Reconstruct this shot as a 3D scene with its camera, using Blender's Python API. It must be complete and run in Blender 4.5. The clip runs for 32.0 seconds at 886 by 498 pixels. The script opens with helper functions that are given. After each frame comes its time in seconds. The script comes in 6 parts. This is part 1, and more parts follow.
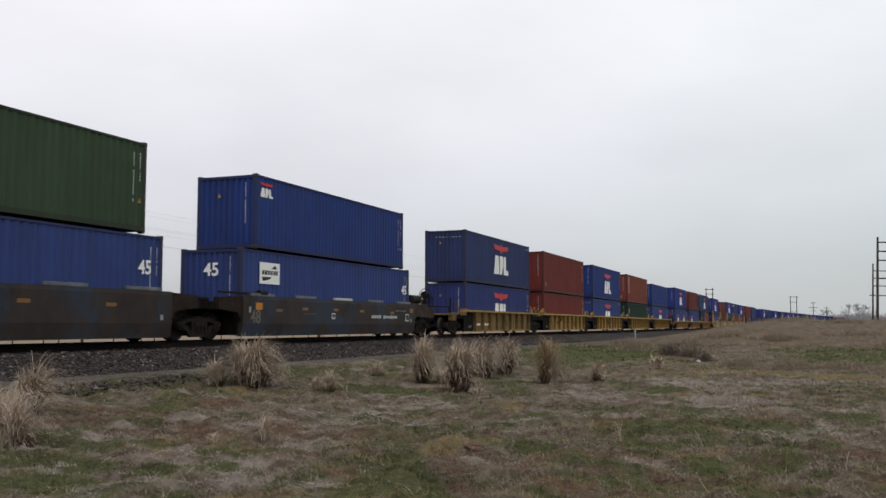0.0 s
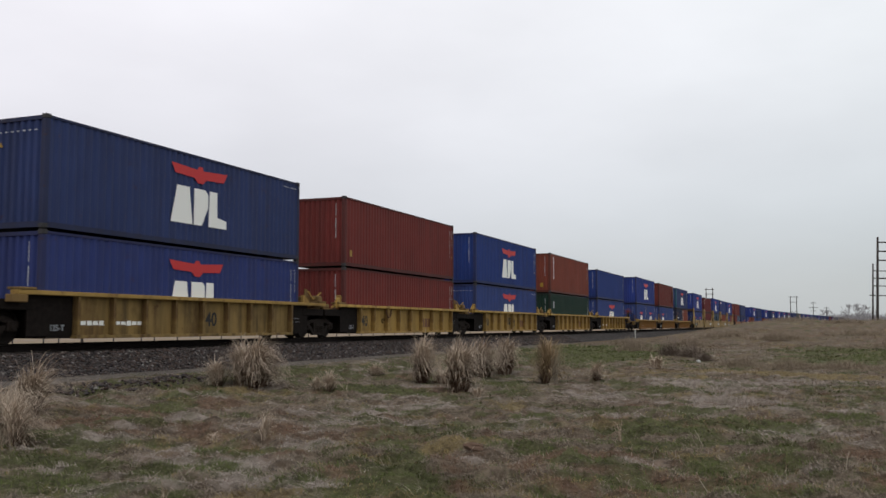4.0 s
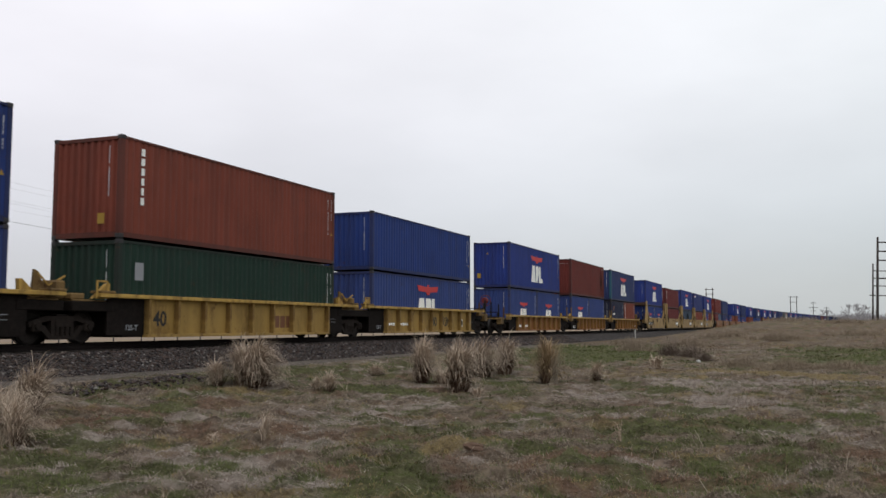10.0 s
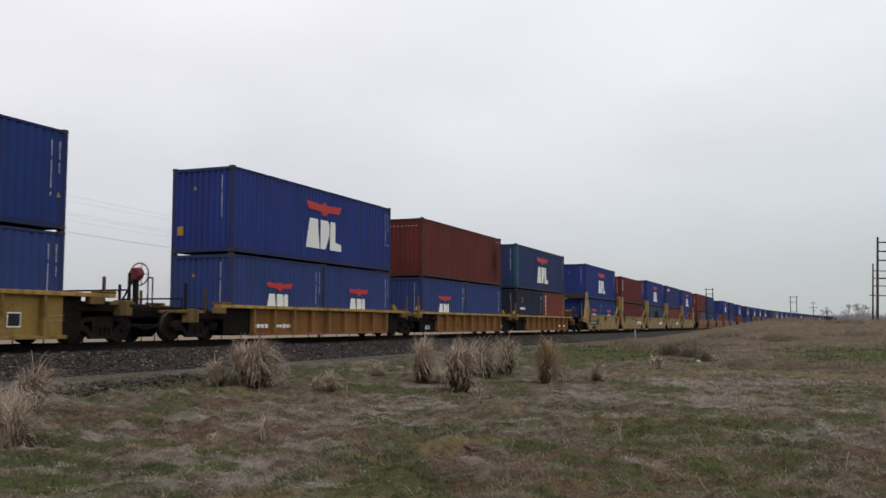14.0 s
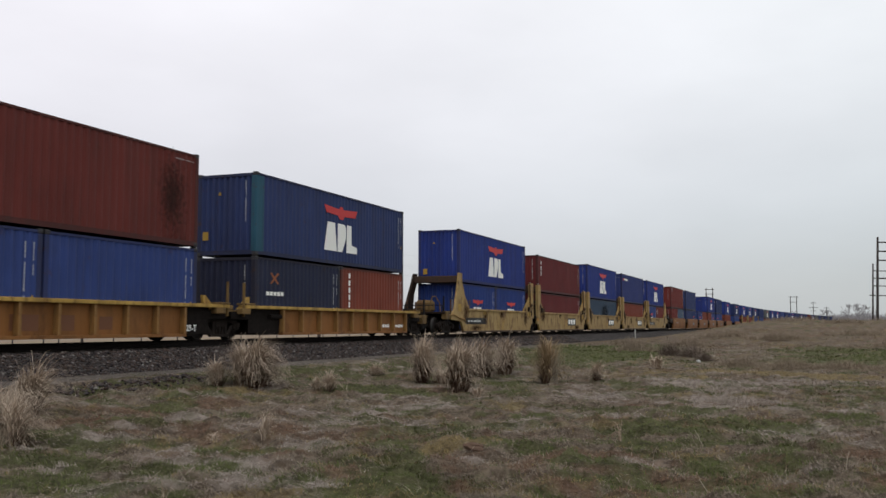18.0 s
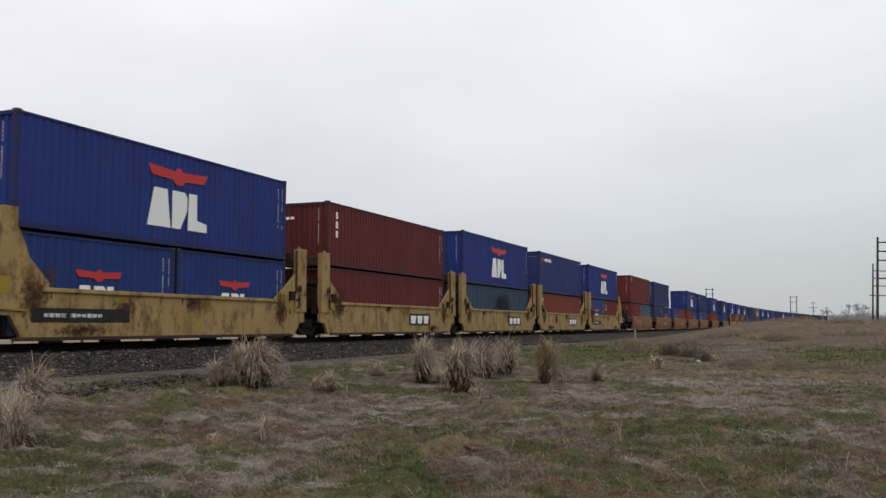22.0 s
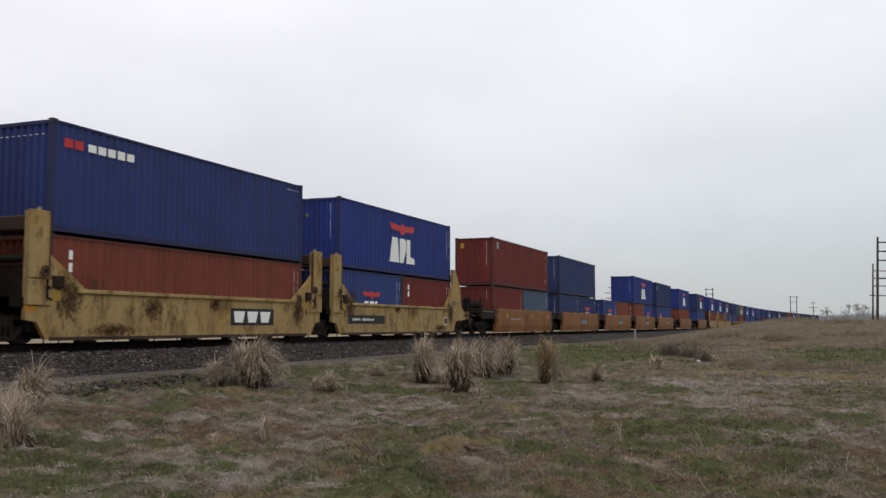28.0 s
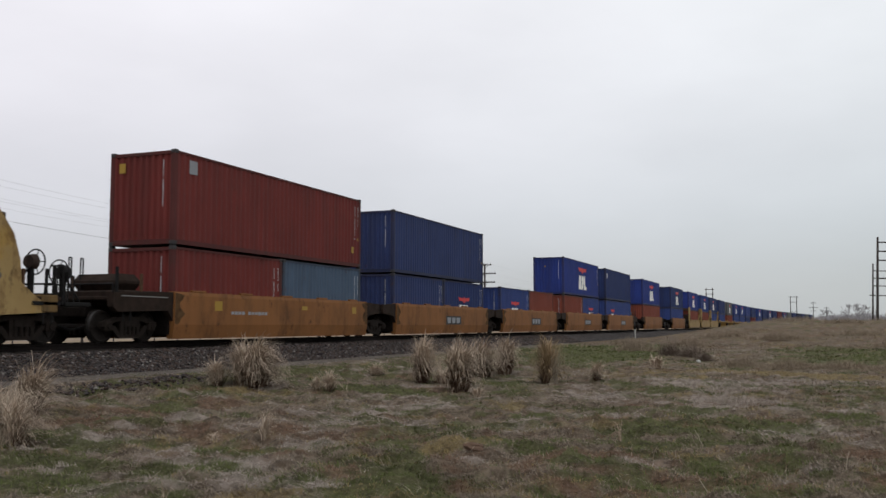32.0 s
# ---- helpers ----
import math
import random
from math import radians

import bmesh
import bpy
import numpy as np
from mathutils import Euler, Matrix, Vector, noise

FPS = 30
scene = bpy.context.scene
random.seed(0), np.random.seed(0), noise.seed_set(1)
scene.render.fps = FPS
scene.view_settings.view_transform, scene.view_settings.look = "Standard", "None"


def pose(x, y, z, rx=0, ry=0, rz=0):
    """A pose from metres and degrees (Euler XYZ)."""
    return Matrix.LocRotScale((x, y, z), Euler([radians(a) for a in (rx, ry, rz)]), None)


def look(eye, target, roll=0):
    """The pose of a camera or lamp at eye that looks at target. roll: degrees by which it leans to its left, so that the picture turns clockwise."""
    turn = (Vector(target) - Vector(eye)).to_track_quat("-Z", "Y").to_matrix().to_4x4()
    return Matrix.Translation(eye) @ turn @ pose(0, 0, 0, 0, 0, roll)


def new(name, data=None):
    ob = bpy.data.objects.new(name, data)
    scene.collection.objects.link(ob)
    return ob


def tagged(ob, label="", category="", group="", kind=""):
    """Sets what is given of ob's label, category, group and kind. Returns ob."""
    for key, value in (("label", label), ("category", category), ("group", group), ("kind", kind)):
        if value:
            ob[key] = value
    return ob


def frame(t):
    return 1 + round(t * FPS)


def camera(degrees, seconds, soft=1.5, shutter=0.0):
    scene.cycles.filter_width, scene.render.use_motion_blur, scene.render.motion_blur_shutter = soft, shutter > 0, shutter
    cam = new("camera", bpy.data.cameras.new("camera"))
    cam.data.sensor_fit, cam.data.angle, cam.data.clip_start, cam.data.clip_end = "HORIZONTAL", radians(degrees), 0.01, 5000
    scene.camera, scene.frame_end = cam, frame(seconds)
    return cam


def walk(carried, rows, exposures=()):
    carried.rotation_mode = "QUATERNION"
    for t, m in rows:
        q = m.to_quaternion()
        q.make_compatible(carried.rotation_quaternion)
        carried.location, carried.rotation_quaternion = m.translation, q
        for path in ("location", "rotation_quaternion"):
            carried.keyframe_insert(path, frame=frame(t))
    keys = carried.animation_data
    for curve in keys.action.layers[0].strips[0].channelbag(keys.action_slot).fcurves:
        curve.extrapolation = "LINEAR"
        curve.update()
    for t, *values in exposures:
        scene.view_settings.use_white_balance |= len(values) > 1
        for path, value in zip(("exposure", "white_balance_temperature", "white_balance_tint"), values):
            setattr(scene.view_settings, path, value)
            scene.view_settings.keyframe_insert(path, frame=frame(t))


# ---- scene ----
# A long double-stack container train passes a dry roadside field under an overcast sky.
# z = 0 is the field by the camera, +y runs along the straight track, the track lies at x = -18.96.
cam = camera(50.9, 32.0, soft=1.5, shutter=0.2)
EYE = pose(0, 0, 1.6, 94.71, 0, 21.62)
walk(cam, [(0.0, EYE), (32.0, EYE)], exposures=(
    (0.0, -0.05), (2.0, -0.05), (3.0, -0.10), (6.0, 0.0), (9.0, 0.0), (11.0, -0.04), (13.0, -0.06), (14.0, -0.11), (17.0, -0.04),
    (19.0, -0.08), (21.0, -0.11), (23.0, -0.05), (25.0, -0.05), (28.0, -0.04), (30.0, -0.05), (32.0, -0.11)))

# ---- light ----
SUN_UP, SUN_TURN = radians(52), radians(200)
world = bpy.data.worlds.new("overcast_sky")
scene.world = world
world.use_nodes = True
wt = world.node_tree
for n in list(wt.nodes):
    wt.nodes.remove(n)


def wnode(kind, **sets):
    n = wt.nodes.new(kind)
    for k, v in sets.items():
        n.inputs[k].default_value = v
    return n


w_out = wnode("ShaderNodeOutputWorld")
w_add = wnode("ShaderNodeAddShader")
w_sky_bg = wnode("ShaderNodeBackground", Strength=0.012)
w_cloud_bg = wnode("ShaderNodeBackground", Strength=1.0)
w_sky = wnode("ShaderNodeTexSky")
w_sky.sky_type = "NISHITA"
w_sky.sun_disc = False
w_sky.sun_elevation, w_sky.sun_rotation = SUN_UP, SUN_TURN
w_co = wnode("ShaderNodeTexCoord")
w_sep = wnode("ShaderNodeSeparateXYZ")
w_ramp = wnode("ShaderNodeValToRGB")
w_stretch = wnode("ShaderNodeMapping")
w_stretch.inputs["Scale"].default_value = (1.0, 1.0, 2.6)
w_noise = wnode("ShaderNodeTexNoise", Scale=2.0, Detail=5.0, Roughness=0.52)
w_nramp = wnode("ShaderNodeMapRange")
w_nramp.inputs["From Min"].default_value, w_nramp.inputs["From Max"].default_value = 0.3, 0.7
w_nramp.inputs["To Min"].default_value, w_nramp.inputs["To Max"].default_value = 0.90, 1.06
w_mul = wnode("ShaderNodeVectorMath")
w_mul.operation = "SCALE"
ramp = w_ramp.color_ramp
ramp.elements[0].position, ramp.elements[0].color = 0.0, (0.49, 0.51, 0.53, 1)
ramp.elements[1].position, ramp.elements[1].color = 1.0, (0.62, 0.62, 0.63, 1)
for where, tone in ((0.04, (0.545, 0.56, 0.58, 1)), (0.11, (0.65, 0.665, 0.69, 1)), (0.20, (0.775, 0.78, 0.805, 1)), (0.34, (0.95, 0.95, 0.975, 1)), (0.55, (0.80, 0.80, 0.815, 1))):
    ramp.elements.new(where).color = tone
wl = wt.links.new
wl(w_co.outputs["Generated"], w_sep.inputs[0])
wl(w_sep.outputs["Z"], w_ramp.inputs[0])
wl(w_co.outputs["Generated"], w_stretch.inputs[0])
wl(w_stretch.outputs[0], w_noise.inputs["Vector"])
wl(w_noise.outputs[0], w_nramp.inputs["Value"])
wl(w_ramp.outputs[0], w_mul.inputs[0])
wl(w_nramp.outputs[0], w_mul.inputs["Scale"])
w_side = wnode("ShaderNodeMapRange")
w_side.inputs["From Min"].default_value, w_side.inputs["From Max"].default_value = -0.75, 0.10
w_warm = wnode("ShaderNodeMix")
w_warm.data_type = "RGBA"
w_warm.inputs[6].default_value, w_warm.inputs[7].default_value = (1.05, 1.02, 1.045, 1), (0.99, 1.012, 1.005, 1)
w_tone = wnode("ShaderNodeVectorMath")
w_tone.operation = "MULTIPLY"
wl(w_sep.outputs["X"], w_side.inputs["Value"])
wl(w_side.outputs[0], w_warm.inputs[0])
wl(w_mul.outputs[0], w_tone.inputs[0])
wl(w_warm.outputs[2], w_tone.inputs[1])
wl(w_tone.outputs[0], w_cloud_bg.inputs["Color"])
wl(w_sky.outputs[0], w_sky_bg.inputs["Color"])
wl(w_sky_bg.outputs[0], w_add.inputs[0])
wl(w_cloud_bg.outputs[0], w_add.inputs[1])
wl(w_add.outputs[0], w_out.inputs[0])

sun_data = bpy.data.lights.new("sun", "SUN")
sun_data.energy, sun_data.angle, sun_data.color = 0.45, radians(40), (1.0, 0.97, 0.93)
sun = new("sun", sun_data)
sun.matrix_world = look((30, -60, 90), (0, 0, 0))


# ---- materials ----
class Nodes:
    """A small builder for one node material."""

    def __init__(self, name):
        self.m = bpy.data.materials.new(name)
        self.m.use_nodes = True
        self.t = self.m.node_tree
        self.b = self.t.nodes["Principled BSDF"]
        self.co = self.t.nodes.new("ShaderNodeTexCoord").outputs["Object"]

    def link(self, a, b):
        self.t.links.new(a, b)

    def noise(self, scale, detail=4.0, rough=0.55, stretch=(1, 1, 1), co=None, offset=(0, 0, 0)):
        mp = self.t.nodes.new("ShaderNodeMapping")
        mp.inputs["Scale"].default_value = stretch
        mp.inputs["Location"].default_value = offset
        self.link(co or self.co, mp.inputs[0])
        n = self.t.nodes.new("ShaderNodeTexNoise")
        n.inputs["Scale"].default_value, n.inputs["Detail"].default_value = scale, detail
        n.inputs["Roughness"].default_value = rough
        self.link(mp.outputs[0], n.inputs["Vector"])
        return n.outputs[0]

    def span(self, v, a, b, c=0.0, d=1.0):
        n = self.t.nodes.new("ShaderNodeMapRange")
        for k, x in (("From Min", a), ("From Max", b), ("To Min", c), ("To Max", d)):
            n.inputs[k].default_value = x
        self.link(v, n.inputs["Value"])
        return n.outputs[0]

    def mix(self, f, a, b, how="MIX"):
        n = self.t.nodes.new("ShaderNodeMix")
        n.data_type, n.blend_type = "RGBA", how
        for s, v in ((n.inputs[0], f), (n.inputs[6], a), (n.inputs[7], b)):
            if isinstance(v, (int, float)):
                s.default_value = v
            elif isinstance(v, tuple):
                s.default_value = (*v[:3], 1)
            else:
                self.link(v, s)
        return n.outputs[2]

    def math(self, op, a, b):
        n = self.t.nodes.new("ShaderNodeMath")
        n.operation = op
        for s, v in ((n.inputs[0], a), (n.inputs[1], b)):
            if isinstance(v, (int, float)):
                s.default_value = v
            else:
                self.link(v, s)
        return n.outputs[0]

    def random(self):
        return self.t.nodes.new("ShaderNodeObjectInfo").outputs["Random"]

    def island(self):
        return self.t.nodes.new("ShaderNodeNewGeometry").outputs["Random Per Island"]

    def done(self, colour, rough=0.6, bump=None, strength=0.3, dist=0.01, metal=0.0, spec=0.5):
        if isinstance(colour, tuple):
            self.b.inputs["Base Color"].default_value = (*colour, 1)
        else:
            self.link(colour, self.b.inputs["Base Color"])
        if isinstance(rough, (int, float)):
            self.b.inputs["Roughness"].default_value = rough
        else:
            self.link(rough, self.b.inputs["Roughness"])
        self.b.inputs["Metallic"].default_value = metal
        self.b.inputs["Specular IOR Level"].default_value = spec
        if bump is not None:
            n = self.t.nodes.new("ShaderNodeBump")
            n.inputs["Strength"].default_value, n.inputs["Distance"].default_value = strength, dist
            self.link(bump, n.inputs["Height"])
            self.link(n.outputs[0], self.b.inputs["Normal"])
        return self.m


def scaled(c, k):
    return tuple(min(1.0, x * k) for x in c)


def paint(name, colour, wear=0.5, rust=(0.075, 0.035, 0.02), rough=0.58, grime=(0.035, 0.03, 0.028), streaky=1.0):
    """Weathered enamel on steel: fading in large clouds, rain streaks down the sides, grime, rust specks."""
    k = Nodes(name)
    fade = k.span(k.noise(0.45, 3), 0.3, 0.72)
    c = k.mix(fade, scaled(colour, 0.86), scaled(colour, 1.14))
    streak = k.noise(3.2, 5, 0.6, (1, 1, 0.06))
    c = k.mix(k.span(streak, 0.46, 0.76, 0.0, 0.62 * wear * streaky), c, grime)
    blot = k.noise(1.1, 6, 0.68, (1, 1, 0.5), None, (2, 9, 4))
    c = k.mix(k.span(blot, 0.52, 0.68, 0.0, 0.5 * wear), c, k.mix(0.6, c, grime))
    pale = k.noise(4.1, 4, 0.6, (1, 1, 0.1), None, (7, 3, 1))
    c = k.mix(k.span(pale, 0.58, 0.85, 0.0, 0.13 * wear), c, tuple(0.5 * x + 0.09 for x in colour))
    spots = k.noise(2.3, 8, 0.72)
    c = k.mix(k.span(spots, 0.60, 0.70, 0.0, min(1.0, 0.8 * wear)), c, rust)
    if wear > 1.0:
        runs = k.noise(0.9, 7, 0.72, (1, 1, 0.4), None, (5, 1, 8))
        c = k.mix(k.span(runs, 0.56, 0.66, 0.0, 0.75), c, k.mix(0.75, c, rust))
    fine = k.noise(38, 4)
    rg = k.span(fine, 0.3, 0.7, rough - 0.08, rough + 0.16)
    return k.done(c, rg, fine, 0.12, 0.004, 0.0, 0.14)


def plain(name, colour, rough=0.7, var=0.2, scale=6.0, metal=0.0, bump=0.2, spec=0.4):
    k = Nodes(name)
    a = k.noise(scale, 5, 0.6)
    b = k.noise(scale * 7, 3)
    c = k.mix(k.span(a, 0.3, 0.7), scaled(colour, 1 - var), scaled(colour, 1 + var))
    c = k.mix(k.span(b, 0.3, 0.7, 0, 0.4), c, scaled(colour, 1 - 1.4 * var if var < 0.7 else 0.1))
    return k.done(c, rough, b, bump, 0.01, metal, spec)


def stencil(name, colour, show=0.9):
    """Stuck-on or stencilled lettering paint, a little worn."""
    k = Nodes(name)
    worn = k.noise(9, 6, 0.7)
    c = k.mix(k.span(worn, 0.6, 0.75, 0, 1 - show), colour, scaled(colour, 0.45))
    return k.done(c, 0.55, None, 0, 0, 0, 0.3)


HUES = {
    "apl_blue": (0.020, 0.042, 0.170), "faded_blue": (0.030, 0.044, 0.120), "bright_blue": (0.023, 0.041, 0.190),
    "mid_blue": (0.033, 0.055, 0.178), "navy": (0.022, 0.026, 0.052), "dark_blue": (0.022, 0.036, 0.112),
    "red": (0.142, 0.029, 0.025), "maroon": (0.118, 0.024, 0.025), "brown_red": (0.124, 0.028, 0.023),
    "rust": (0.175, 0.046, 0.030), "green": (0.040, 0.068, 0.036), "dark_green": (0.014, 0.033, 0.024),
    "teal": (0.042, 0.066, 0.102), "dull_blue": (0.030, 0.043, 0.148), "grey_blue": (0.068, 0.100, 0.150), "grey": (0.10, 0.105, 0.11),
    "teal_blue": (0.022, 0.050, 0.115),
}
WORDS = {
    "apl_blue": "dark blue", "faded_blue": "faded blue", "bright_blue": "bright blue", "mid_blue": "medium blue",
    "navy": "navy", "dark_blue": "dark blue", "red": "red", "maroon": "maroon", "brown_red": "brownish red",
    "rust": "rust-red", "green": "olive green", "dark_green": "dark green", "teal": "dull blue-grey", "dull_blue": "dull blue", "grey_blue": "grey-blue",
    "grey": "grey", "teal_blue": "blue with teal corner",
}
BOX = {k: paint("container_paint_" + k, scaled(v, 1.12), 0.55) for k, v in HUES.items()}
FRAME = {k: paint("container_frame_" + k, tuple(0.58 * x + y for x, y in zip(v, (0.011, 0.009, 0.009))), 0.9) for k, v in HUES.items()}
M_teal_post = paint("teal_post_paint", (0.025, 0.090, 0.135), 0.9)
M_casting = plain("corner_casting_steel", (0.035, 0.033, 0.035), 0.6, 0.3, 20)
M_white = stencil("white_marking", (0.93, 0.93, 0.89))
M_faint = stencil("dulled_white_marking", (0.50, 0.51, 0.52))
M_red_mark = stencil("red_marking", (0.56, 0.034, 0.036))
M_orange_mark = stencil("orange_marking", (0.52, 0.21, 0.02))
M_yellow_mark = stencil("yellow_marking", (0.36, 0.22, 0.03))
M_cross_mark = stencil("orange_red_marking", (0.30, 0.095, 0.035))
M_black_mark = stencil("black_marking", (0.012, 0.012, 0.013))
M_grey_mark = stencil("grey_marking", (0.28, 0.29, 0.31))
M_sill = paint("yellow_car_paint", (0.35, 0.222, 0.066), 1.15, (0.085, 0.038, 0.018), 0.6, (0.05, 0.032, 0.018), 0.35)
M_sill_top = paint("bright_yellow_car_paint", (0.46, 0.29, 0.075), 1.3, (0.10, 0.045, 0.02), 0.55, (0.06, 0.04, 0.02))


def patched_tan():
    """Tan paint worn through coats: brighter yellow blotches, rust along the steel, dark scrapes."""
    k = Nodes("tan_car_paint")
    base = k.mix(k.span(k.noise(0.5, 3), 0.3, 0.7), (0.315, 0.206, 0.082), (0.430, 0.302, 0.130))
    base = k.mix(k.span(k.noise(0.8, 6, 0.65, (1, 1, 0.7), None, (4, 2, 9)), 0.55, 0.62, 0, 0.45), base, (0.45, 0.265, 0.050))
    base = k.mix(k.span(k.noise(2.2, 6, 0.7, (1, 1, 0.10)), 0.54, 0.72, 0, 0.45), base, (0.085, 0.045, 0.024))
    base = k.mix(k.span(k.noise(1.3, 8, 0.74, (1, 1, 0.6), None, (1, 7, 3)), 0.49, 0.62, 0, 0.70), base, (0.110, 0.046, 0.020))
    base = k.mix(k.span(k.noise(4.0, 6, 0.7, (1, 1, 0.5), None, (8, 3, 3)), 0.55, 0.66, 0, 0.60), base, (0.05, 0.028, 0.018))
    fine = k.noise(38, 4)
    return k.done(base, k.span(fine, 0.3, 0.7, 0.52, 0.76), fine, 0.12, 0.004, 0.0, 0.14)


M_tan = patched_tan()
M_orange = paint("orange_car_paint", (0.238, 0.101, 0.035), 1.2, (0.07, 0.03, 0.015), 0.6, (0.04, 0.026, 0.016), 0.3)


def clouded_brown():
    """Dark brown paint gone blue-grey in clouds, with rust and pale scuffs."""
    k = Nodes("dark_brown_car_paint")
    c = k.mix(k.span(k.noise(0.7, 4), 0.35, 0.65), (0.028, 0.022, 0.021), (0.050, 0.039, 0.035))
    c = k.mix(k.span(k.noise(0.42, 5, 0.6, (1, 1, 0.8), None, (3, 2, 5)), 0.47, 0.56, 0, 0.9), c, (0.036, 0.047, 0.066))
    c = k.mix(k.span(k.noise(1.2, 7, 0.7, (1, 1, 0.7), None, (6, 6, 1)), 0.54, 0.64, 0, 0.7), c, (0.060, 0.036, 0.026))
    c = k.mix(k.span(k.noise(2.6, 6, 0.7, (1, 1, 0.08)), 0.58, 0.75, 0, 0.5), c, (0.075, 0.066, 0.060))
    fine = k.noise(38, 4)
    return k.done(c, k.span(fine, 0.3, 0.7, 0.55, 0.8), fine, 0.12, 0.004, 0.0, 0.14)


M_brown = clouded_brown()
M_faded_mark = stencil("faded_orange_marking", (0.22, 0.108, 0.034), 0.5)
M_ghost_mark = stencil("ghost_white_marking", (0.13, 0.105, 0.085), 0.5)
M_sill_old = paint("dirty_yellow_car_paint", (0.25, 0.165, 0.060), 1.8, (0.075, 0.034, 0.017), 0.65, (0.04, 0.027, 0.016), 0.9)
M_truck = plain("oily_cast_steel", (0.014, 0.0105, 0.009), 0.9, 0.4, 9, 0.0, 0.2, 0.12)
M_wheel = plain("wheel_steel", (0.017, 0.013, 0.011), 0.75, 0.35, 8, 0.0, 0.2, 0.2)
M_tread = plain("bright_tread_steel", (0.045, 0.042, 0.040), 0.5, 0.2, 12, 0.4)
M_cast = plain("dusty_cast_steel", (0.023, 0.017, 0.014), 0.85, 0.4, 7, 0.0, 0.2, 0.15)
M_iron = plain("black_iron", (0.012, 0.011, 0.011), 0.75, 0.35, 12, 0.0, 0.2, 0.2)
M_red_iron = plain("red_painted_iron", (0.17, 0.022, 0.025), 0.55, 0.25, 9)
M_rail = plain("rusty_rail_steel", (0.014, 0.010, 0.009), 0.85, 0.35, 7, 0.0, 0.2, 0.15)
M_tie = plain("creosoted_timber", (0.045, 0.036, 0.030), 0.9, 0.4, 6)
M_pole = plain("weathered_pole_timber", (0.060, 0.048, 0.044), 0.9, 0.35, 5)
M_wire = plain("grey_wire", (0.33, 0.33, 0.34), 0.6, 0.1, 5)
M_brownmark = stencil("brown_marking", (0.16, 0.065, 0.03))
# Ribs paler than their panel: the highlight on their edges, put into paint.
M_rib = paint("highlit_rib_and_pipe_paint", (0.31, 0.165, 0.055), 1.0)
M_orange_y = paint("orange_yellow_car_paint", (0.248, 0.108, 0.035), 1.1, (0.085, 0.036, 0.016), 0.6, (0.05, 0.032, 0.018), 0.4)
M_post = plain("white_post_paint", (0.50, 0.50, 0.47), 0.7, 0.15, 8)
# Bark lightened to pale grey so its colour carries the distance haze.
M_bark = plain("haze_paled_bark", (0.36, 0.345, 0.355), 0.9, 0.2, 0.4)


# ---- mesh tools ----
MESHES = {}


def mesh_of(bm, mat, smooth=False):
    me = bpy.data.meshes.new("mesh")
    bm.to_mesh(me)
    bm.free()
    if mat:
        me.materials.append(mat)
    if smooth:
        me.polygons.foreach_set("use_smooth", [True] * len(me.polygons))
    return me


def part(name, bm, mat, parent, label="", at=None):
    """One mesh object under a thing or part; bm may be a bmesh or a shared mesh."""
    me = bm if isinstance(bm, bpy.types.Mesh) else mesh_of(bm, mat)
    ob = new(name, me)
    ob.parent = parent
    if at is not None:
        ob.matrix_basis = at
    if label:
        tagged(ob, label)
    return ob


def shared(key, make, mat, smooth=False):
    """The mesh made once for that key and used by all alike pieces."""
    k = (key, mat.name if mat else "")
    if k not in MESHES:
        MESHES[k] = mesh_of(make(), mat, smooth)
    return MESHES[k]


def box(bm, x0, x1, y0, y1, z0, z1, bevel=0.0):
    r = bmesh.ops.create_cube(bm, size=1.0, matrix=Matrix.Translation(((x0 + x1) / 2, (y0 + y1) / 2, (z0 + z1) / 2)) @ Matrix.Diagonal((x1 - x0, y1 - y0, z1 - z0, 1)))
    if bevel:
        es = {e for v in r["verts"] for e in v.link_edges}
        bmesh.ops.bevel(bm, geom=list(es), offset=bevel, segments=1, affect="EDGES")
    return bm


def boxed(*a):
    return box(bmesh.new(), *a)


def rod(bm, a, b, r, n=8, r2=None):
    a, b = Vector(a), Vector(b)
    d = b - a
    m = Matrix.Translation((a + b) / 2) @ d.to_track_quat("Z", "Y").to_matrix().to_4x4()
    bmesh.ops.create_cone(bm, cap_ends=True, segments=n, radius1=r, radius2=r if r2 is None else r2, depth=d.length, matrix=m)
    return bm


def path_rod(bm, pts, r, n=6):
    for a, b in zip(pts, pts[1:]):
        rod(bm, a, b, r, n)
    return bm


def ring(bm, m, radius, r, n=20, k=6):
    """A torus about the local z axis."""
    rows = []
    for i in range(n):
        a = 2 * math.pi * i / n
        rows.append([bm.verts.new(m @ Vector(((radius + r * math.cos(2 * math.pi * j / k)) * math.cos(a), (radius + r * math.cos(2 * math.pi * j / k)) * math.sin(a), r * math.sin(2 * math.pi * j / k)))) for j in range(k)])
    for i in range(n):
        for j in range(k):
            bm.faces.new((rows[i][j], rows[(i + 1) % n][j], rows[(i + 1) % n][(j + 1) % k], rows[i][(j + 1) % k]))
    return bm


def prism(bm, outline, x0, x1):
    """An outline in (y, z), run from x0 to x1."""
    a = [bm.verts.new((x0, y, z)) for y, z in outline]
    b = [bm.verts.new((x1, y, z)) for y, z in outline]
    n = len(outline)
    bm.faces.new(a)
    bm.faces.new(b[::-1])
    for i in range(n):
        bm.faces.new((a[i], b[i], b[(i + 1) % n], a[(i + 1) % n]))
    bmesh.ops.recalc_face_normals(bm, faces=bm.faces)
    return bm


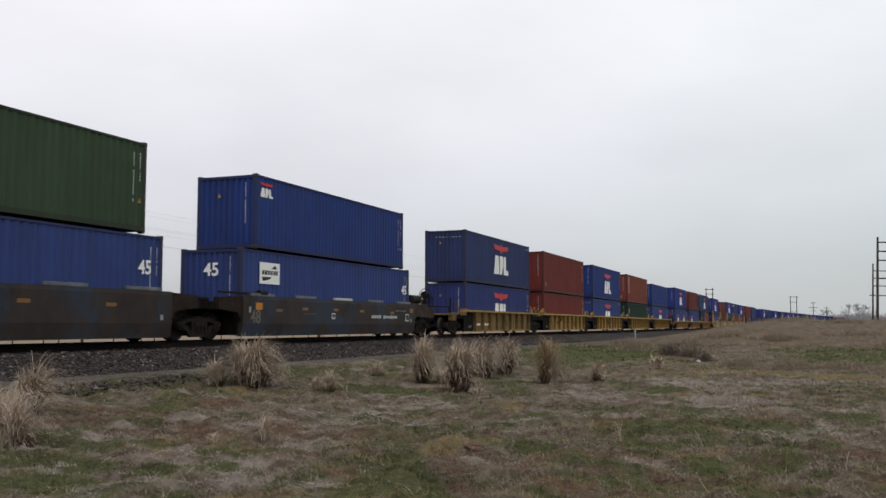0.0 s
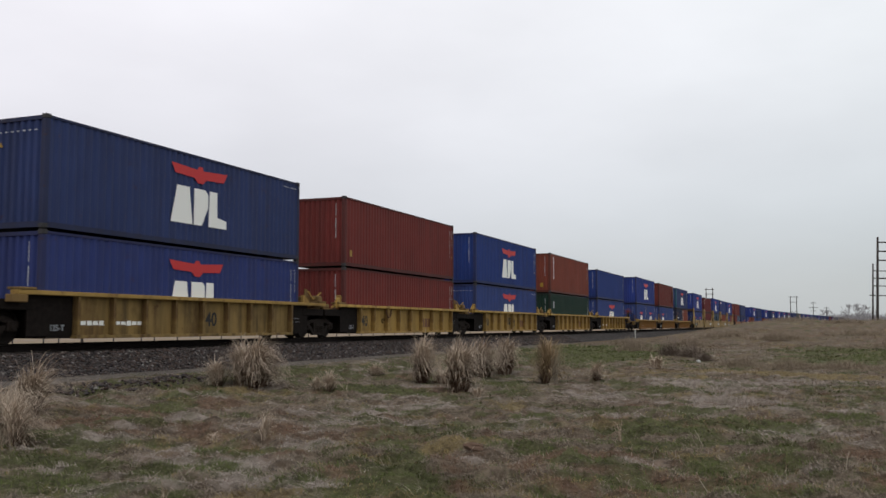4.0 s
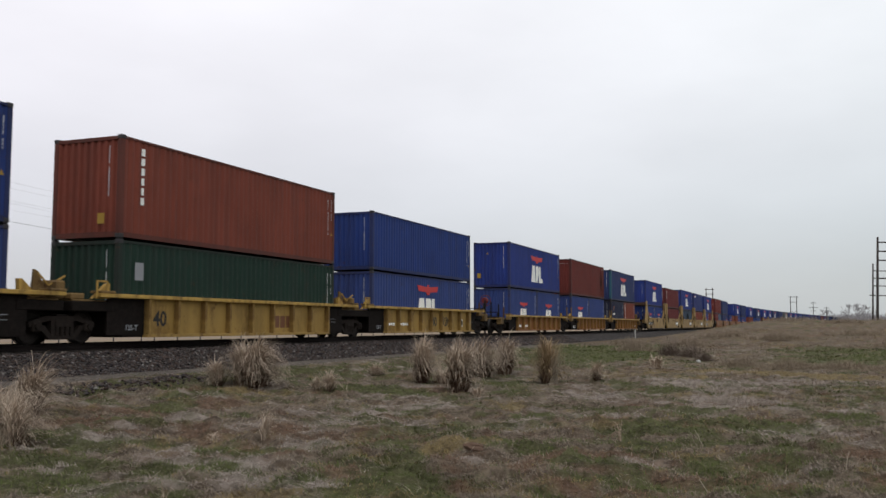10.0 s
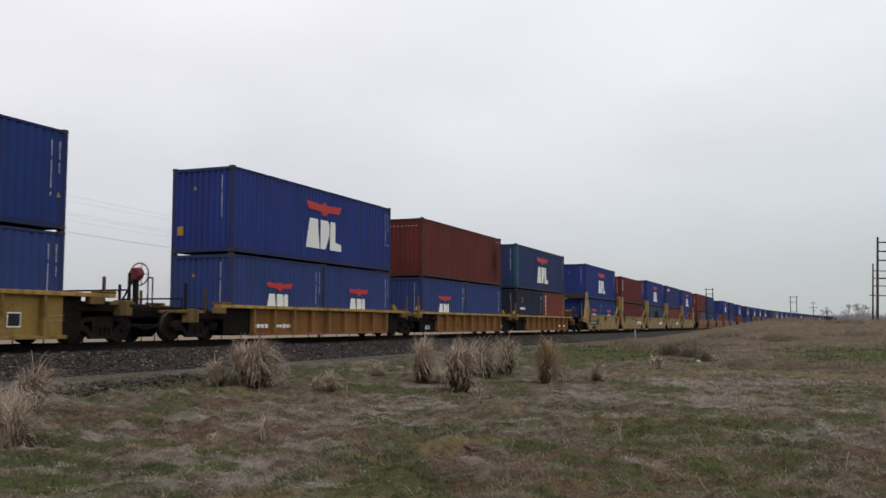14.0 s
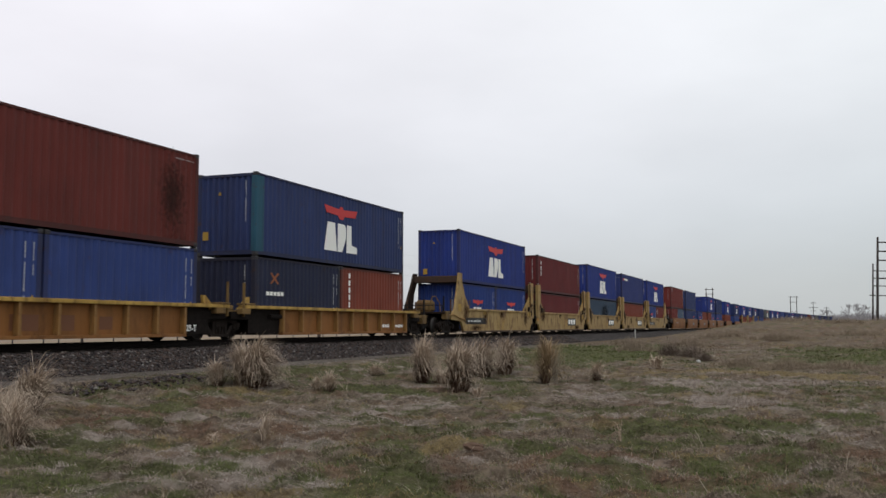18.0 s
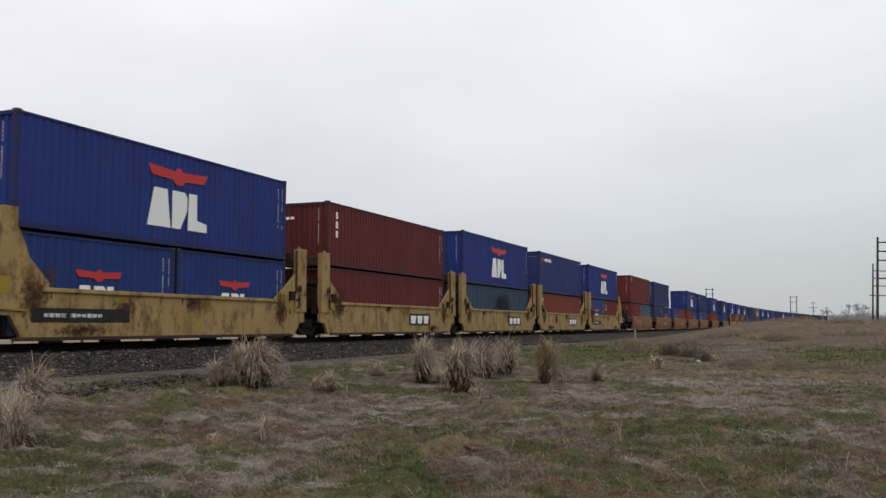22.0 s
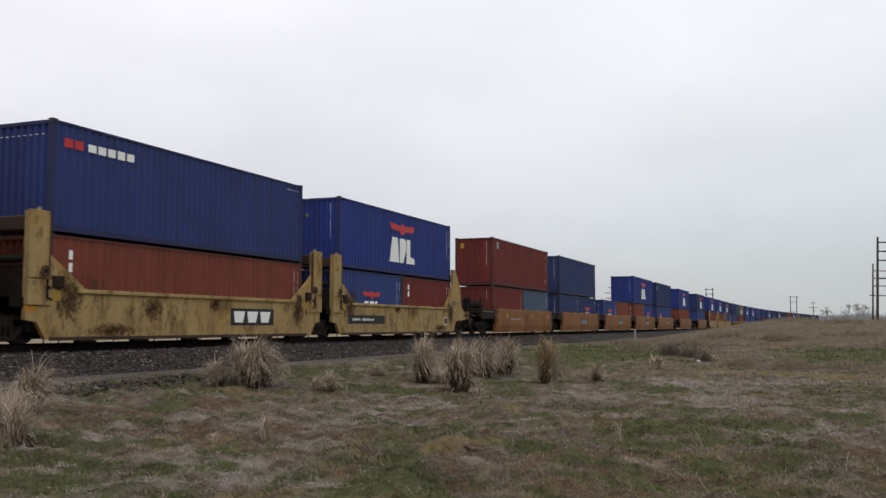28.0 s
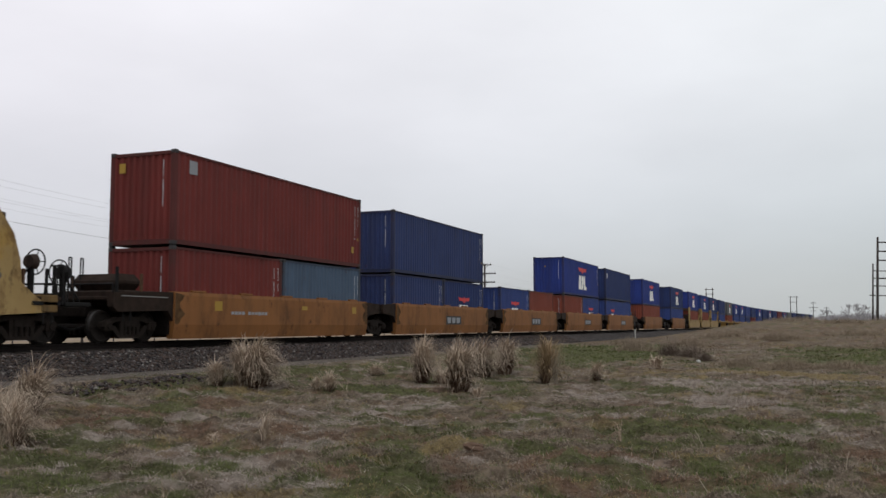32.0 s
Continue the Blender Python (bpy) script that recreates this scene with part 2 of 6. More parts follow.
def words(text, size, mat, spaced=1.0):
    """Lettering as a thin mesh in the x, y plane, centred."""
    key = ("text", text, size, mat.name)
    if key not in MESHES:
        cu = bpy.data.curves.new("lettering", "FONT")
        cu.body, cu.size, cu.align_x, cu.align_y, cu.space_character = text, size, "CENTER", "CENTER", spaced
        cu.extrude, cu.resolution_u, cu.offset = 0.002, 3, 0.022 * size
        ob = new("lettering", cu)
        bpy.context.view_layer.update()
        me = bpy.data.meshes.new_from_object(ob.evaluated_get(bpy.context.evaluated_depsgraph_get()))
        bpy.data.objects.remove(ob)
        bpy.data.curves.remove(cu)
        me.materials.clear()
        me.materials.append(mat)
        MESHES[key] = me
    return MESHES[key]


# ---- the track's line and the train's run ----
TRACK_X, RAIL_Z = -18.96, 1.12


def _line():
    """Places and headings each metre: straight, then a long easy bend to the right."""
    rows, x, y, a = [], TRACK_X, -120.0, 0.0
    for i in range(1500):
        rows.append((x, y, a))
        a = 0.1 * min(1.0, max(0.0, (y - 200.0) / 220.0))
        x, y = x + math.sin(a), y + math.cos(a)
    return rows


LINE = _line()


def on_track(s, z=RAIL_Z, side=0.0):
    """The pose on the track s metres along it from abreast of the camera."""
    i = min(max(int(s + 120.0), 0), len(LINE) - 1)
    x, y, a = LINE[i]
    f = s + 120.0 - i
    x, y = x + f * math.sin(a), y + f * math.cos(a)
    return pose(x + side * math.cos(a), y - side * math.sin(a), z, 0, 0, -math.degrees(a))


def run(t):
    """Metres that the train has gone at t seconds."""
    return 7.6 * min(t, 24.0) + 7.52 * max(0.0, t - 24.0)


MOVING = []  # (thing, place along the train at 0 s, height of its base)
WHEELS = []  # (wheelset, its pose in the truck)


# ---- ground ----
def step(a, b, v):
    t = np.clip((v - a) / (b - a), 0.0, 1.0)
    return t * t * (3 - 2 * t)


def lumps(x, y, seed=0.0):
    """Cheap smooth unevenness, a few centimetres."""
    return (np.sin(x * 0.9 + 1.3 * np.sin(y * 0.43 + seed)) * np.cos(y * 0.71 + 0.8 * np.sin(x * 0.37 + seed)) * 0.035
            + np.sin(x * 2.7 + 2.1 * np.sin(y * 1.9)) * np.sin(y * 3.1 + seed) * 0.014)


def track_x(y):
    t = np.clip((y - 200.0) / 220.0, 0.0, None)
    bend = np.where(t < 1, 0.1 * 110.0 * t * t, 11.0 + 0.1 * (y - 420.0))
    return TRACK_X + np.where(y > 200, bend, 0.0)


def ground_z(x, y):
    """Height of the field: level by the camera, a low weedy bank ahead, falling to the foot of the ballast."""
    x, y = np.asarray(x, float), np.asarray(y, float)
    off = x - track_x(y)
    z = 0.40 - 0.40 * step(3.0, 12.0, np.abs(off))
    z = np.where(off < 0, 0.32, z)
    far = step(34.0, 118.0, y)
    bank = 2.05 * step(1.5, 14.0, off)
    z = z * (1 - far * step(1.5, 6.0, off)) + far * bank * (1 - 0.35 * step(150, 420, y))
    bump = lumps(x, y) * (1 + 2.0 * step(40, 110, y)) + 0.10 * far * np.sin(x * 0.21 + 1) * np.sin(y * 0.13)
    z = z + bump * step(3.2, 5.0, np.abs(off)) * (1 - step(300, 600, np.hypot(x, y)))
    near = step(3.5, 5.0, off) * (1 - step(28, 46, y)) * step(3, 6, y)
    return z + near * mats(x, y)


def mats(x, y):
    """Low hummocks of matted grass, up to a hand high."""
    return (0.20 * (soft_field(x, y, 0.70, 21) - 0.5) + 0.22 * (soft_field(x, y, 0.27, 22) - 0.5)) * (0.6 + 0.8 * soft_field(x, y, 3.0, 23))


def soft_field(x, y, size, seed):
    """Smooth random field between 0 and 1 with three octaves; size in metres."""
    total = np.zeros(np.shape(x))
    for octave, amp in enumerate((0.5, 0.3, 0.2)):
        u, v = x / size * 2 ** octave + seed * 7.13, y / size * 2 ** octave - seed * 3.71
        i, j = np.floor(u), np.floor(v)
        f, g = u - i, v - j
        f, g = f * f * (3 - 2 * f), g * g * (3 - 2 * g)

        def lattice(a, b):
            s = np.sin(a * 127.1 + b * 311.7 + seed * 17.0 + octave * 5.3) * 43758.5453
            return s - np.floor(s)

        low = lattice(i, j) * (1 - f) + lattice(i + 1, j) * f
        high = lattice(i, j + 1) * (1 - f) + lattice(i + 1, j + 1) * f
        total += amp * (low * (1 - g) + high * g)
    return total


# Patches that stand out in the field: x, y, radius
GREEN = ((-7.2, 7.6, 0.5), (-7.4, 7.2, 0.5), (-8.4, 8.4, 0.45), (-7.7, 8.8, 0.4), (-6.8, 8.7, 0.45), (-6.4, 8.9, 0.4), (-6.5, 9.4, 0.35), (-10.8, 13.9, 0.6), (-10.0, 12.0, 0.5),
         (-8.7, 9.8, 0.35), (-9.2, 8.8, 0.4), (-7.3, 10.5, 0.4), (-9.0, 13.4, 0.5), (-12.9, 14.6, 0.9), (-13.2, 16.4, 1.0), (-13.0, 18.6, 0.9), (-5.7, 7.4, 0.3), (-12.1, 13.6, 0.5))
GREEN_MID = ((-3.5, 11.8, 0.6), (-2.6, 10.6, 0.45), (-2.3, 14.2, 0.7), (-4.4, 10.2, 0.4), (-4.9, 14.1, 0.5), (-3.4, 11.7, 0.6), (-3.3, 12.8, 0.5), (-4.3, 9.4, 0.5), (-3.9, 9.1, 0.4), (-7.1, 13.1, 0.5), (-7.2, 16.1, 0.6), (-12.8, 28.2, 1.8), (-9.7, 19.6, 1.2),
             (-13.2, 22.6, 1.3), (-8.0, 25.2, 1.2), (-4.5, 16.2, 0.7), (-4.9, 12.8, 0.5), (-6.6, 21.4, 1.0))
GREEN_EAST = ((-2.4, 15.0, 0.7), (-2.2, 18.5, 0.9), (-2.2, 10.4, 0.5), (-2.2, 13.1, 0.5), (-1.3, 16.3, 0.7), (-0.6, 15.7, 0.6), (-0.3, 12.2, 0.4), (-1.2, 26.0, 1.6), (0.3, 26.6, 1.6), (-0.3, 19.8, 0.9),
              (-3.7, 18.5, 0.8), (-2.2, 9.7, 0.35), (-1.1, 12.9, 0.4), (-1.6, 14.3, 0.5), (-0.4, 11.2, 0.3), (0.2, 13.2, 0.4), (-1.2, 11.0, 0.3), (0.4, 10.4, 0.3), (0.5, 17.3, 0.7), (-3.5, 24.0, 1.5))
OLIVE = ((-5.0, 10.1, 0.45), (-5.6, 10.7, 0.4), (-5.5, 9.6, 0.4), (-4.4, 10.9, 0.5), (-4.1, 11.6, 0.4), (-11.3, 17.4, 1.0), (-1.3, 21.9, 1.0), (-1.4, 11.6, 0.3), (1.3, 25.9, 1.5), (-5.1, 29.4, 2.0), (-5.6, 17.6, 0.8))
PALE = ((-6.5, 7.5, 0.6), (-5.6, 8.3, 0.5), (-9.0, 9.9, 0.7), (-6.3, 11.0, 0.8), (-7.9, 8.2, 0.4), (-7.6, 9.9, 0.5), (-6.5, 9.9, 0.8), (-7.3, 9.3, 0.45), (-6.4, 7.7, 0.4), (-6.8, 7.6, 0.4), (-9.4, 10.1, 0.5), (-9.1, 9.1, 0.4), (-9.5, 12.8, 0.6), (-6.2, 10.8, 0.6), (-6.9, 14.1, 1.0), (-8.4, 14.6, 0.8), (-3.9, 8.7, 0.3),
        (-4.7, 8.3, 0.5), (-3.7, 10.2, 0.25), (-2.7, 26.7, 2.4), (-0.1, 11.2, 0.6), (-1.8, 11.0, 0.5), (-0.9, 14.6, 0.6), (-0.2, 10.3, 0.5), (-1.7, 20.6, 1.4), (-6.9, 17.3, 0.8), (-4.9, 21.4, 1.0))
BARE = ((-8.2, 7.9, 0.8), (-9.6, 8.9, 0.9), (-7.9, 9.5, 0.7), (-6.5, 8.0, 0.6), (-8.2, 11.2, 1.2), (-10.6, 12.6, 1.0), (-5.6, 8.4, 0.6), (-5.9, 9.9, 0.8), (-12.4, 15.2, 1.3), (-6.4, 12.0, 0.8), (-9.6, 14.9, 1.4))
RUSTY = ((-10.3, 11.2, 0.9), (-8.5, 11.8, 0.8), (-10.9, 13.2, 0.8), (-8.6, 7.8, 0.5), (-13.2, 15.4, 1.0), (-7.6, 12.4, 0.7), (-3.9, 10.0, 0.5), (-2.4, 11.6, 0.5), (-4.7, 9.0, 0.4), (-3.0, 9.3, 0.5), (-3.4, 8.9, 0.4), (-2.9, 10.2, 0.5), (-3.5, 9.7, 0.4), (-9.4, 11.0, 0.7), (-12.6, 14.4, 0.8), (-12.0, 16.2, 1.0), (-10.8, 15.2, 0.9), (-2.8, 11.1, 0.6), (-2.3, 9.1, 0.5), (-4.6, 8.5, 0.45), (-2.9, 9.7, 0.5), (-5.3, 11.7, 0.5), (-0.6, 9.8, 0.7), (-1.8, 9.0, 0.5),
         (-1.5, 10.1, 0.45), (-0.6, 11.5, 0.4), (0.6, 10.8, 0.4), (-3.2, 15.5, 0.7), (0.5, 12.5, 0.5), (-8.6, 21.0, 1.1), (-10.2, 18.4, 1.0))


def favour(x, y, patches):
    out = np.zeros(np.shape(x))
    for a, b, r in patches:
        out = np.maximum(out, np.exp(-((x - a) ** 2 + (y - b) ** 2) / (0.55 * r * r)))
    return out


def cover(x, y):
    """How strongly each kind of growth holds a place: green, rusty, olive, pale; the rest is grey-brown thatch."""
    strip = step(38, 43, y) * (1 - step(52, 58, y)) * step(-4, 1, x)
    verge = step(6.5, 8.5, -x) * step(32, 40, y) * (1 - step(54, 66, y))
    wander = y + 1.5 * np.sin(x * 0.5)
    worn = step(30, 31.4, wander) * (1 - step(33.2, 34.6, wander)) * step(-7, -5, x)
    heath = step(54, 60, y) * (1 - 0.5 * step(85, 95, y))
    ragged = 0.26 * (soft_field(x, y, 0.20, 13) - 0.5)
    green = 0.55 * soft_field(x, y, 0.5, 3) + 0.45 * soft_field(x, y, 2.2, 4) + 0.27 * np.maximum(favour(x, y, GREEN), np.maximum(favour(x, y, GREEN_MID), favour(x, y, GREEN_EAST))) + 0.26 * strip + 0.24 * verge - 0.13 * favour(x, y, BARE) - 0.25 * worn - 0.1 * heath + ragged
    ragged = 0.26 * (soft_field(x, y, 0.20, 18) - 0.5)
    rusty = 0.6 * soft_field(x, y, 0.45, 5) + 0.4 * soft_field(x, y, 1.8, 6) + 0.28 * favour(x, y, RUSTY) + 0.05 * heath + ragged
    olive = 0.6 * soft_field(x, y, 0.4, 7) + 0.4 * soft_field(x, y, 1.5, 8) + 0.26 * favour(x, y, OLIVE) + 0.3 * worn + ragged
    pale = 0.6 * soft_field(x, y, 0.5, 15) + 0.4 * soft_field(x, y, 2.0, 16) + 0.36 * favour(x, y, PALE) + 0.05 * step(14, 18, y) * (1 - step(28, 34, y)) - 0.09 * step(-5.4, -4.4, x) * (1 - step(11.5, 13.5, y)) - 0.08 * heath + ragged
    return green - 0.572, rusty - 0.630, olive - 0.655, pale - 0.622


def sort_kinds(x, y, rng):
    """Which grass grows where: 0 thatch, 1 green, 2 rusty, 3 yellow-olive, 4 pale."""
    scores = np.stack([0.05 * rng.standard_normal(len(x))] + [v + 0.055 * rng.standard_normal(len(x)) for v in cover(x, y)])
    return np.argmax(scores, 0)


def soil_material():
    """Matted thatch between the blades; what grows where comes from the ground's own cover fields."""
    k = Nodes("winter_turf")

    def cover_of(name):
        n = k.t.nodes.new("ShaderNodeAttribute")
        n.attribute_name = name
        return n.outputs["Fac"]

    wide = k.noise(0.33, 4, 0.6, (1, 0.8, 0))
    mid = k.noise(2.6, 7, 0.72, (1, 0.7, 0.4), None, (13, 5, 0))
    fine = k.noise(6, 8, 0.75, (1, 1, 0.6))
    grit = k.noise(26, 6, 0.75)
    c = k.mix(k.span(mid, 0.40, 0.60), (0.105, 0.078, 0.055), (0.205, 0.162, 0.122))
    c = k.mix(cover_of("pale"), c, k.mix(k.span(mid, 0.4, 0.6), (0.245, 0.202, 0.170), (0.39, 0.332, 0.29)))
    c = k.mix(cover_of("rusty"), c, k.mix(k.span(mid, 0.4, 0.6), (0.115, 0.068, 0.045), (0.195, 0.125, 0.084)))
    c = k.mix(cover_of("olive"), c, k.mix(k.span(mid, 0.4, 0.6), (0.155, 0.115, 0.055), (0.26, 0.20, 0.098)))
    c = k.mix(cover_of("green"), c, k.mix(k.span(mid, 0.4, 0.6), (0.056, 0.062, 0.024), (0.112, 0.118, 0.050)))
    place = k.t.nodes.new("ShaderNodeSeparateXYZ")
    k.link(k.co, place.inputs[0])
    px, py = place.outputs["X"], place.outputs["Y"]
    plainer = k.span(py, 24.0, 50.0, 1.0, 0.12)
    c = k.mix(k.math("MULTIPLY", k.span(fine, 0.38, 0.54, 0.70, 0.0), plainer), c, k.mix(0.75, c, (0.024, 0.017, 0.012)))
    c = k.mix(k.math("MULTIPLY", k.span(grit, 0.50, 0.64, 0.0, 0.45), plainer), c, k.mix(0.5, c, (0.38, 0.32, 0.26)))
    c = k.mix(k.span(px, -23.0, -26.0, 0.0, 1.0), c, k.mix(wide, (0.27, 0.205, 0.145), (0.35, 0.275, 0.20)))
    h = k.math("ADD", fine, k.math("MULTIPLY", grit, 0.35))
    return k.done(c, 0.95, h, 0.8, 0.07, 0.0, 0.08)


def blade_material(name, dark, mid, pale):
    """Grass of one kind: each blade its own tone."""
    k = Nodes(name)
    r = k.island()
    dark, pale = (tuple(0.68 * a + 0.32 * b for a, b in zip(end, mid)) for end in (dark, pale))
    c = k.mix(k.span(r, 0.0, 0.55), dark, mid)
    c = k.mix(k.span(r, 0.6, 1.0), c, pale)
    c = k.mix(k.span(k.noise(1.3, 4, 0.6, (1, 1, 0)), 0.35, 0.65, 0, 0.3), c, mid)
    return k.done(c, 0.85, None, 0, 0, 0, 0.1)


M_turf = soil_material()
M_straw = blade_material("grey_brown_straw_blades", (0.120, 0.092, 0.067), (0.228, 0.182, 0.138), (0.40, 0.330, 0.265))
M_green = blade_material("green_winter_blades", (0.046, 0.054, 0.018), (0.100, 0.117, 0.040), (0.185, 0.190, 0.085))
M_rusty = blade_material("rusty_brown_blades", (0.092, 0.054, 0.036), (0.172, 0.106, 0.070), (0.28, 0.198, 0.132))
M_olive = blade_material("yellow_olive_blades", (0.145, 0.108, 0.050), (0.245, 0.185, 0.088), (0.40, 0.305, 0.145))
M_pale = blade_material("pale_bleached_blades", (0.225, 0.185, 0.155), (0.36, 0.305, 0.262), (0.54, 0.465, 0.405))


def grid_axis(pieces):
    out = []
    for a, b, d in pieces:
        out += list(np.arange(a, b, d))
    return np.array(out + [pieces[-1][1]])


def build_ground():
    xs = grid_axis([(-3000, -600, 300), (-600, -120, 40), (-120, -40, 8), (-40, -22, 3), (-22, -14, 0.5), (-14, 6, 0.075), (6, 9, 0.15), (9, 22, 0.4), (22, 60, 2), (60, 200, 14), (200, 600, 50), (600, 3000, 300)])
    ys = grid_axis([(-3000, -400, 400), (-400, -40, 30), (-40, 3, 3), (3, 6, 0.4), (6, 26, 0.075), (26, 34, 0.15), (34, 48, 0.3), (48, 130, 1.0), (130, 300, 5), (300, 900, 25), (900, 4800, 300)])
    gx, gy = np.meshgrid(xs, ys)
    gz = ground_z(gx, gy)
    near = step(3.5, 5.0, gx - track_x(gy)) * (1 - step(28, 46, gy)) * step(3, 6, gy)
    rough = np.random.default_rng(21).random(gz.shape) - 0.5
    gz = gz + near * 0.024 * rough
    n, m = gx.shape
    verts = np.stack([gx, gy, gz], -1).reshape(-1, 3)
    i = (np.arange(n - 1)[:, None] * m + np.arange(m - 1)[None, :]).ravel()
    faces = np.stack([i, i + 1, i + m + 1, i + m], -1)
    me = bpy.data.meshes.new("ground")
    me.from_pydata(verts.tolist(), [], faces.tolist())
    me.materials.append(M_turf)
    me.polygons.foreach_set("use_smooth", [True] * len(me.polygons))
    for name, held in zip(("green", "rusty", "olive", "pale"), cover(gx, gy)):
        me.attributes.new(name, "FLOAT", "POINT").data.foreach_set("value", 0.85 * step(-0.10, 0.10, held).ravel())
    return tagged(new("ground", me), "rough winter field of straw, thatch and green patches", "ground", kind="structure")


build_ground()


# ---- track ----
def gravel_material(name, lo, hi):
    k = Nodes(name)
    r = k.noise(14, 3, 0.7)
    v = k.t.nodes.new("ShaderNodeTexVoronoi")
    v.inputs["Scale"].default_value = 17.0
    k.link(k.co, v.inputs["Vector"])
    tone = k.t.nodes.new("ShaderNodeSeparateColor")
    k.link(v.outputs["Color"], tone.inputs[0])
    c = k.mix(tone.outputs[0], lo, hi)
    c = k.mix(k.span(tone.outputs[1], 0.9, 0.97), c, (0.24, 0.22, 0.21))
    c = k.mix(k.span(k.noise(0.6, 3), 0.4, 0.7, 0, 0.5), c, (0.085, 0.070, 0.062))
    h = k.math("ADD", v.outputs["Distance"], k.math("MULTIPLY", r, 0.4))
    return k.done(c, 0.95, h, 1.0, 0.05, 0, 0.15)


M_ballast = gravel_material("crushed_stone_ballast", (0.012, 0.011, 0.012), (0.085, 0.076, 0.073))
M_path = gravel_material("fine_grey_gravel", (0.10, 0.085, 0.072), (0.21, 0.18, 0.155))


def stone_material():
    k = Nodes("loose_ballast_stone")
    r = k.island()
    c = k.mix(r, (0.012, 0.010, 0.012), (0.120, 0.104, 0.102))
    c = k.mix(k.span(k.noise(9, 2), 0.46, 0.60, 0.0, 0.65), c, (0.105, 0.068, 0.052))
    c = k.mix(k.span(r, 0.94, 0.99), c, (0.29, 0.27, 0.25))
    return k.done(c, 0.9, k.noise(60, 3), 0.3, 0.01, 0, 0.2)


M_stone = stone_material()


def swept(name, outline, mat, s0, s1, label, category, closed=True):
    """An outline in (side, z) carried along the track."""
    stops = sorted(set([s0] + [float(s) for s in range(int(s0), int(min(200, s1)), 10)] + [float(s) for s in range(200, int(s1), 8)] + [s1]))
    bm = bmesh.new()
    rows = []
    for s in stops:
        m = on_track(s, 0.0)
        rows.append([bm.verts.new(m @ Vector((x, 0, z))) for x, z in outline])
    n = len(outline)
    for a, b in zip(rows, rows[1:]):
        for i in range(n if closed else n - 1):
            j = (i + 1) % n
            bm.faces.new((a[i], b[i], b[j], a[j]))
    if closed:
        bm.faces.new(rows[0])
        bm.faces.new(rows[-1][::-1])
    bmesh.ops.recalc_face_normals(bm, faces=bm.faces)
    return tagged(new(name, mesh_of(bm, mat)), label, category, kind="structure")


swept("ballast", [(-3.3, 0.25), (-1.75, 0.86), (-1.2, 0.92), (1.2, 0.92), (1.70, 0.86), (3.15, 0.36), (3.3, 0.2)], M_ballast, -110, 1200, "grey crushed-stone ballast bed under the rails", "ballast")
swept("gravel_path", [(2.85, 0.30), (3.0, 0.425), (3.9, 0.405), (4.3, 0.30)], M_path, -110, 62, "narrow strip of pale fine gravel beside the ballast", "path")
RAIL_OUT = [(-0.070, 0.0), (-0.070, 0.012), (-0.012, 0.03), (-0.010, 0.125), (-0.036, 0.137), (-0.036, 0.165), (-0.028, 0.172), (0.028, 0.172), (0.036, 0.165), (0.036, 0.137), (0.010, 0.125), (0.012, 0.03), (0.070, 0.012), (0.070, 0.0)]
for side in (-0.7535, 0.7535):
    swept("rail", [(side + a, RAIL_Z - 0.172 + b) for a, b in RAIL_OUT], M_rail, -110, 1200, "rusty dark steel rail on timber sleepers", "rail")


def build_sleepers():
    near = tagged(new("sleepers"), "dark creosoted timber sleepers half buried in ballast", "sleepers", kind="structure")
    me = mesh_of(boxed(-1.3, 1.3, -0.11, 0.11, -0.1, 0.155, 0.012), M_tie)
    for i in range(150):
        part("sleeper", me, None, near, "", on_track(-6 + i * 0.6, 0.80 + 0.004 * math.sin(i * 7.3)))


build_sleepers()


def build_ballast_stones():
    """Loose stones on the near shoulder and slope, each a small crooked lump."""
    rng = np.random.default_rng(5)
    n = 26000
    y = 6 + 62 * rng.random(n) ** 1.5
    side = 1.35 + 1.95 * rng.random(n) ** 0.9
    top = np.interp(side, [1.2, 1.70, 3.15, 3.4], [0.92, 0.86, 0.37, 0.34])
    spill = rng.random(n) < 0.03
    y = np.where(spill, 13.4 + 6.6 * rng.random(n), y)
    side = np.where(spill, 5.2 + 0.9 * rng.random(n) + 0.2 * np.sin(y * 1.3), side)
    top = np.where(spill, ground_z(TRACK_X + side, y) + 0.045, top)
    size = 0.018 + 0.040 * rng.random(n) ** 1.7
    base = np.array([(1, 0, 0), (0, 1, 0), (-1, 0, 0), (0, -1, 0), (0, 0, 1), (0, 0, -1)], float)
    v = base[None] * (0.65 + 0.7 * rng.random((n, 6, 1))) + 0.25 * (rng.random((n, 6, 3)) - 0.5)
    turn = rng.random(n) * 6.28
    c, s = np.cos(turn), np.sin(turn)
    vx = v[..., 0] * c[:, None] - v[..., 1] * s[:, None]
    vy = v[..., 0] * s[:, None] + v[..., 1] * c[:, None]
    v = np.stack([vx, vy, v[..., 2] * 0.75], -1) * size[:, None, None]
    v += np.stack([TRACK_X + side, y, top + 0.35 * size], -1)[:, None, :]
    f = np.array([(0, 1, 4), (1, 2, 4), (2, 3, 4), (3, 0, 4), (1, 0, 5), (2, 1, 5), (3, 2, 5), (0, 3, 5)])
    faces = (f[None] + 6 * np.arange(n)[:, None, None]).reshape(-1, 3)
    me = bpy.data.meshes.new("stones")
    me.from_pydata(v.reshape(-1, 3).tolist(), [], faces.tolist())
    me.materials.append(M_stone)
    return tagged(new("ballast_stones", me), "loose grey crushed stones on the ballast shoulder", "stones", kind="stuff")


build_ballast_stones()


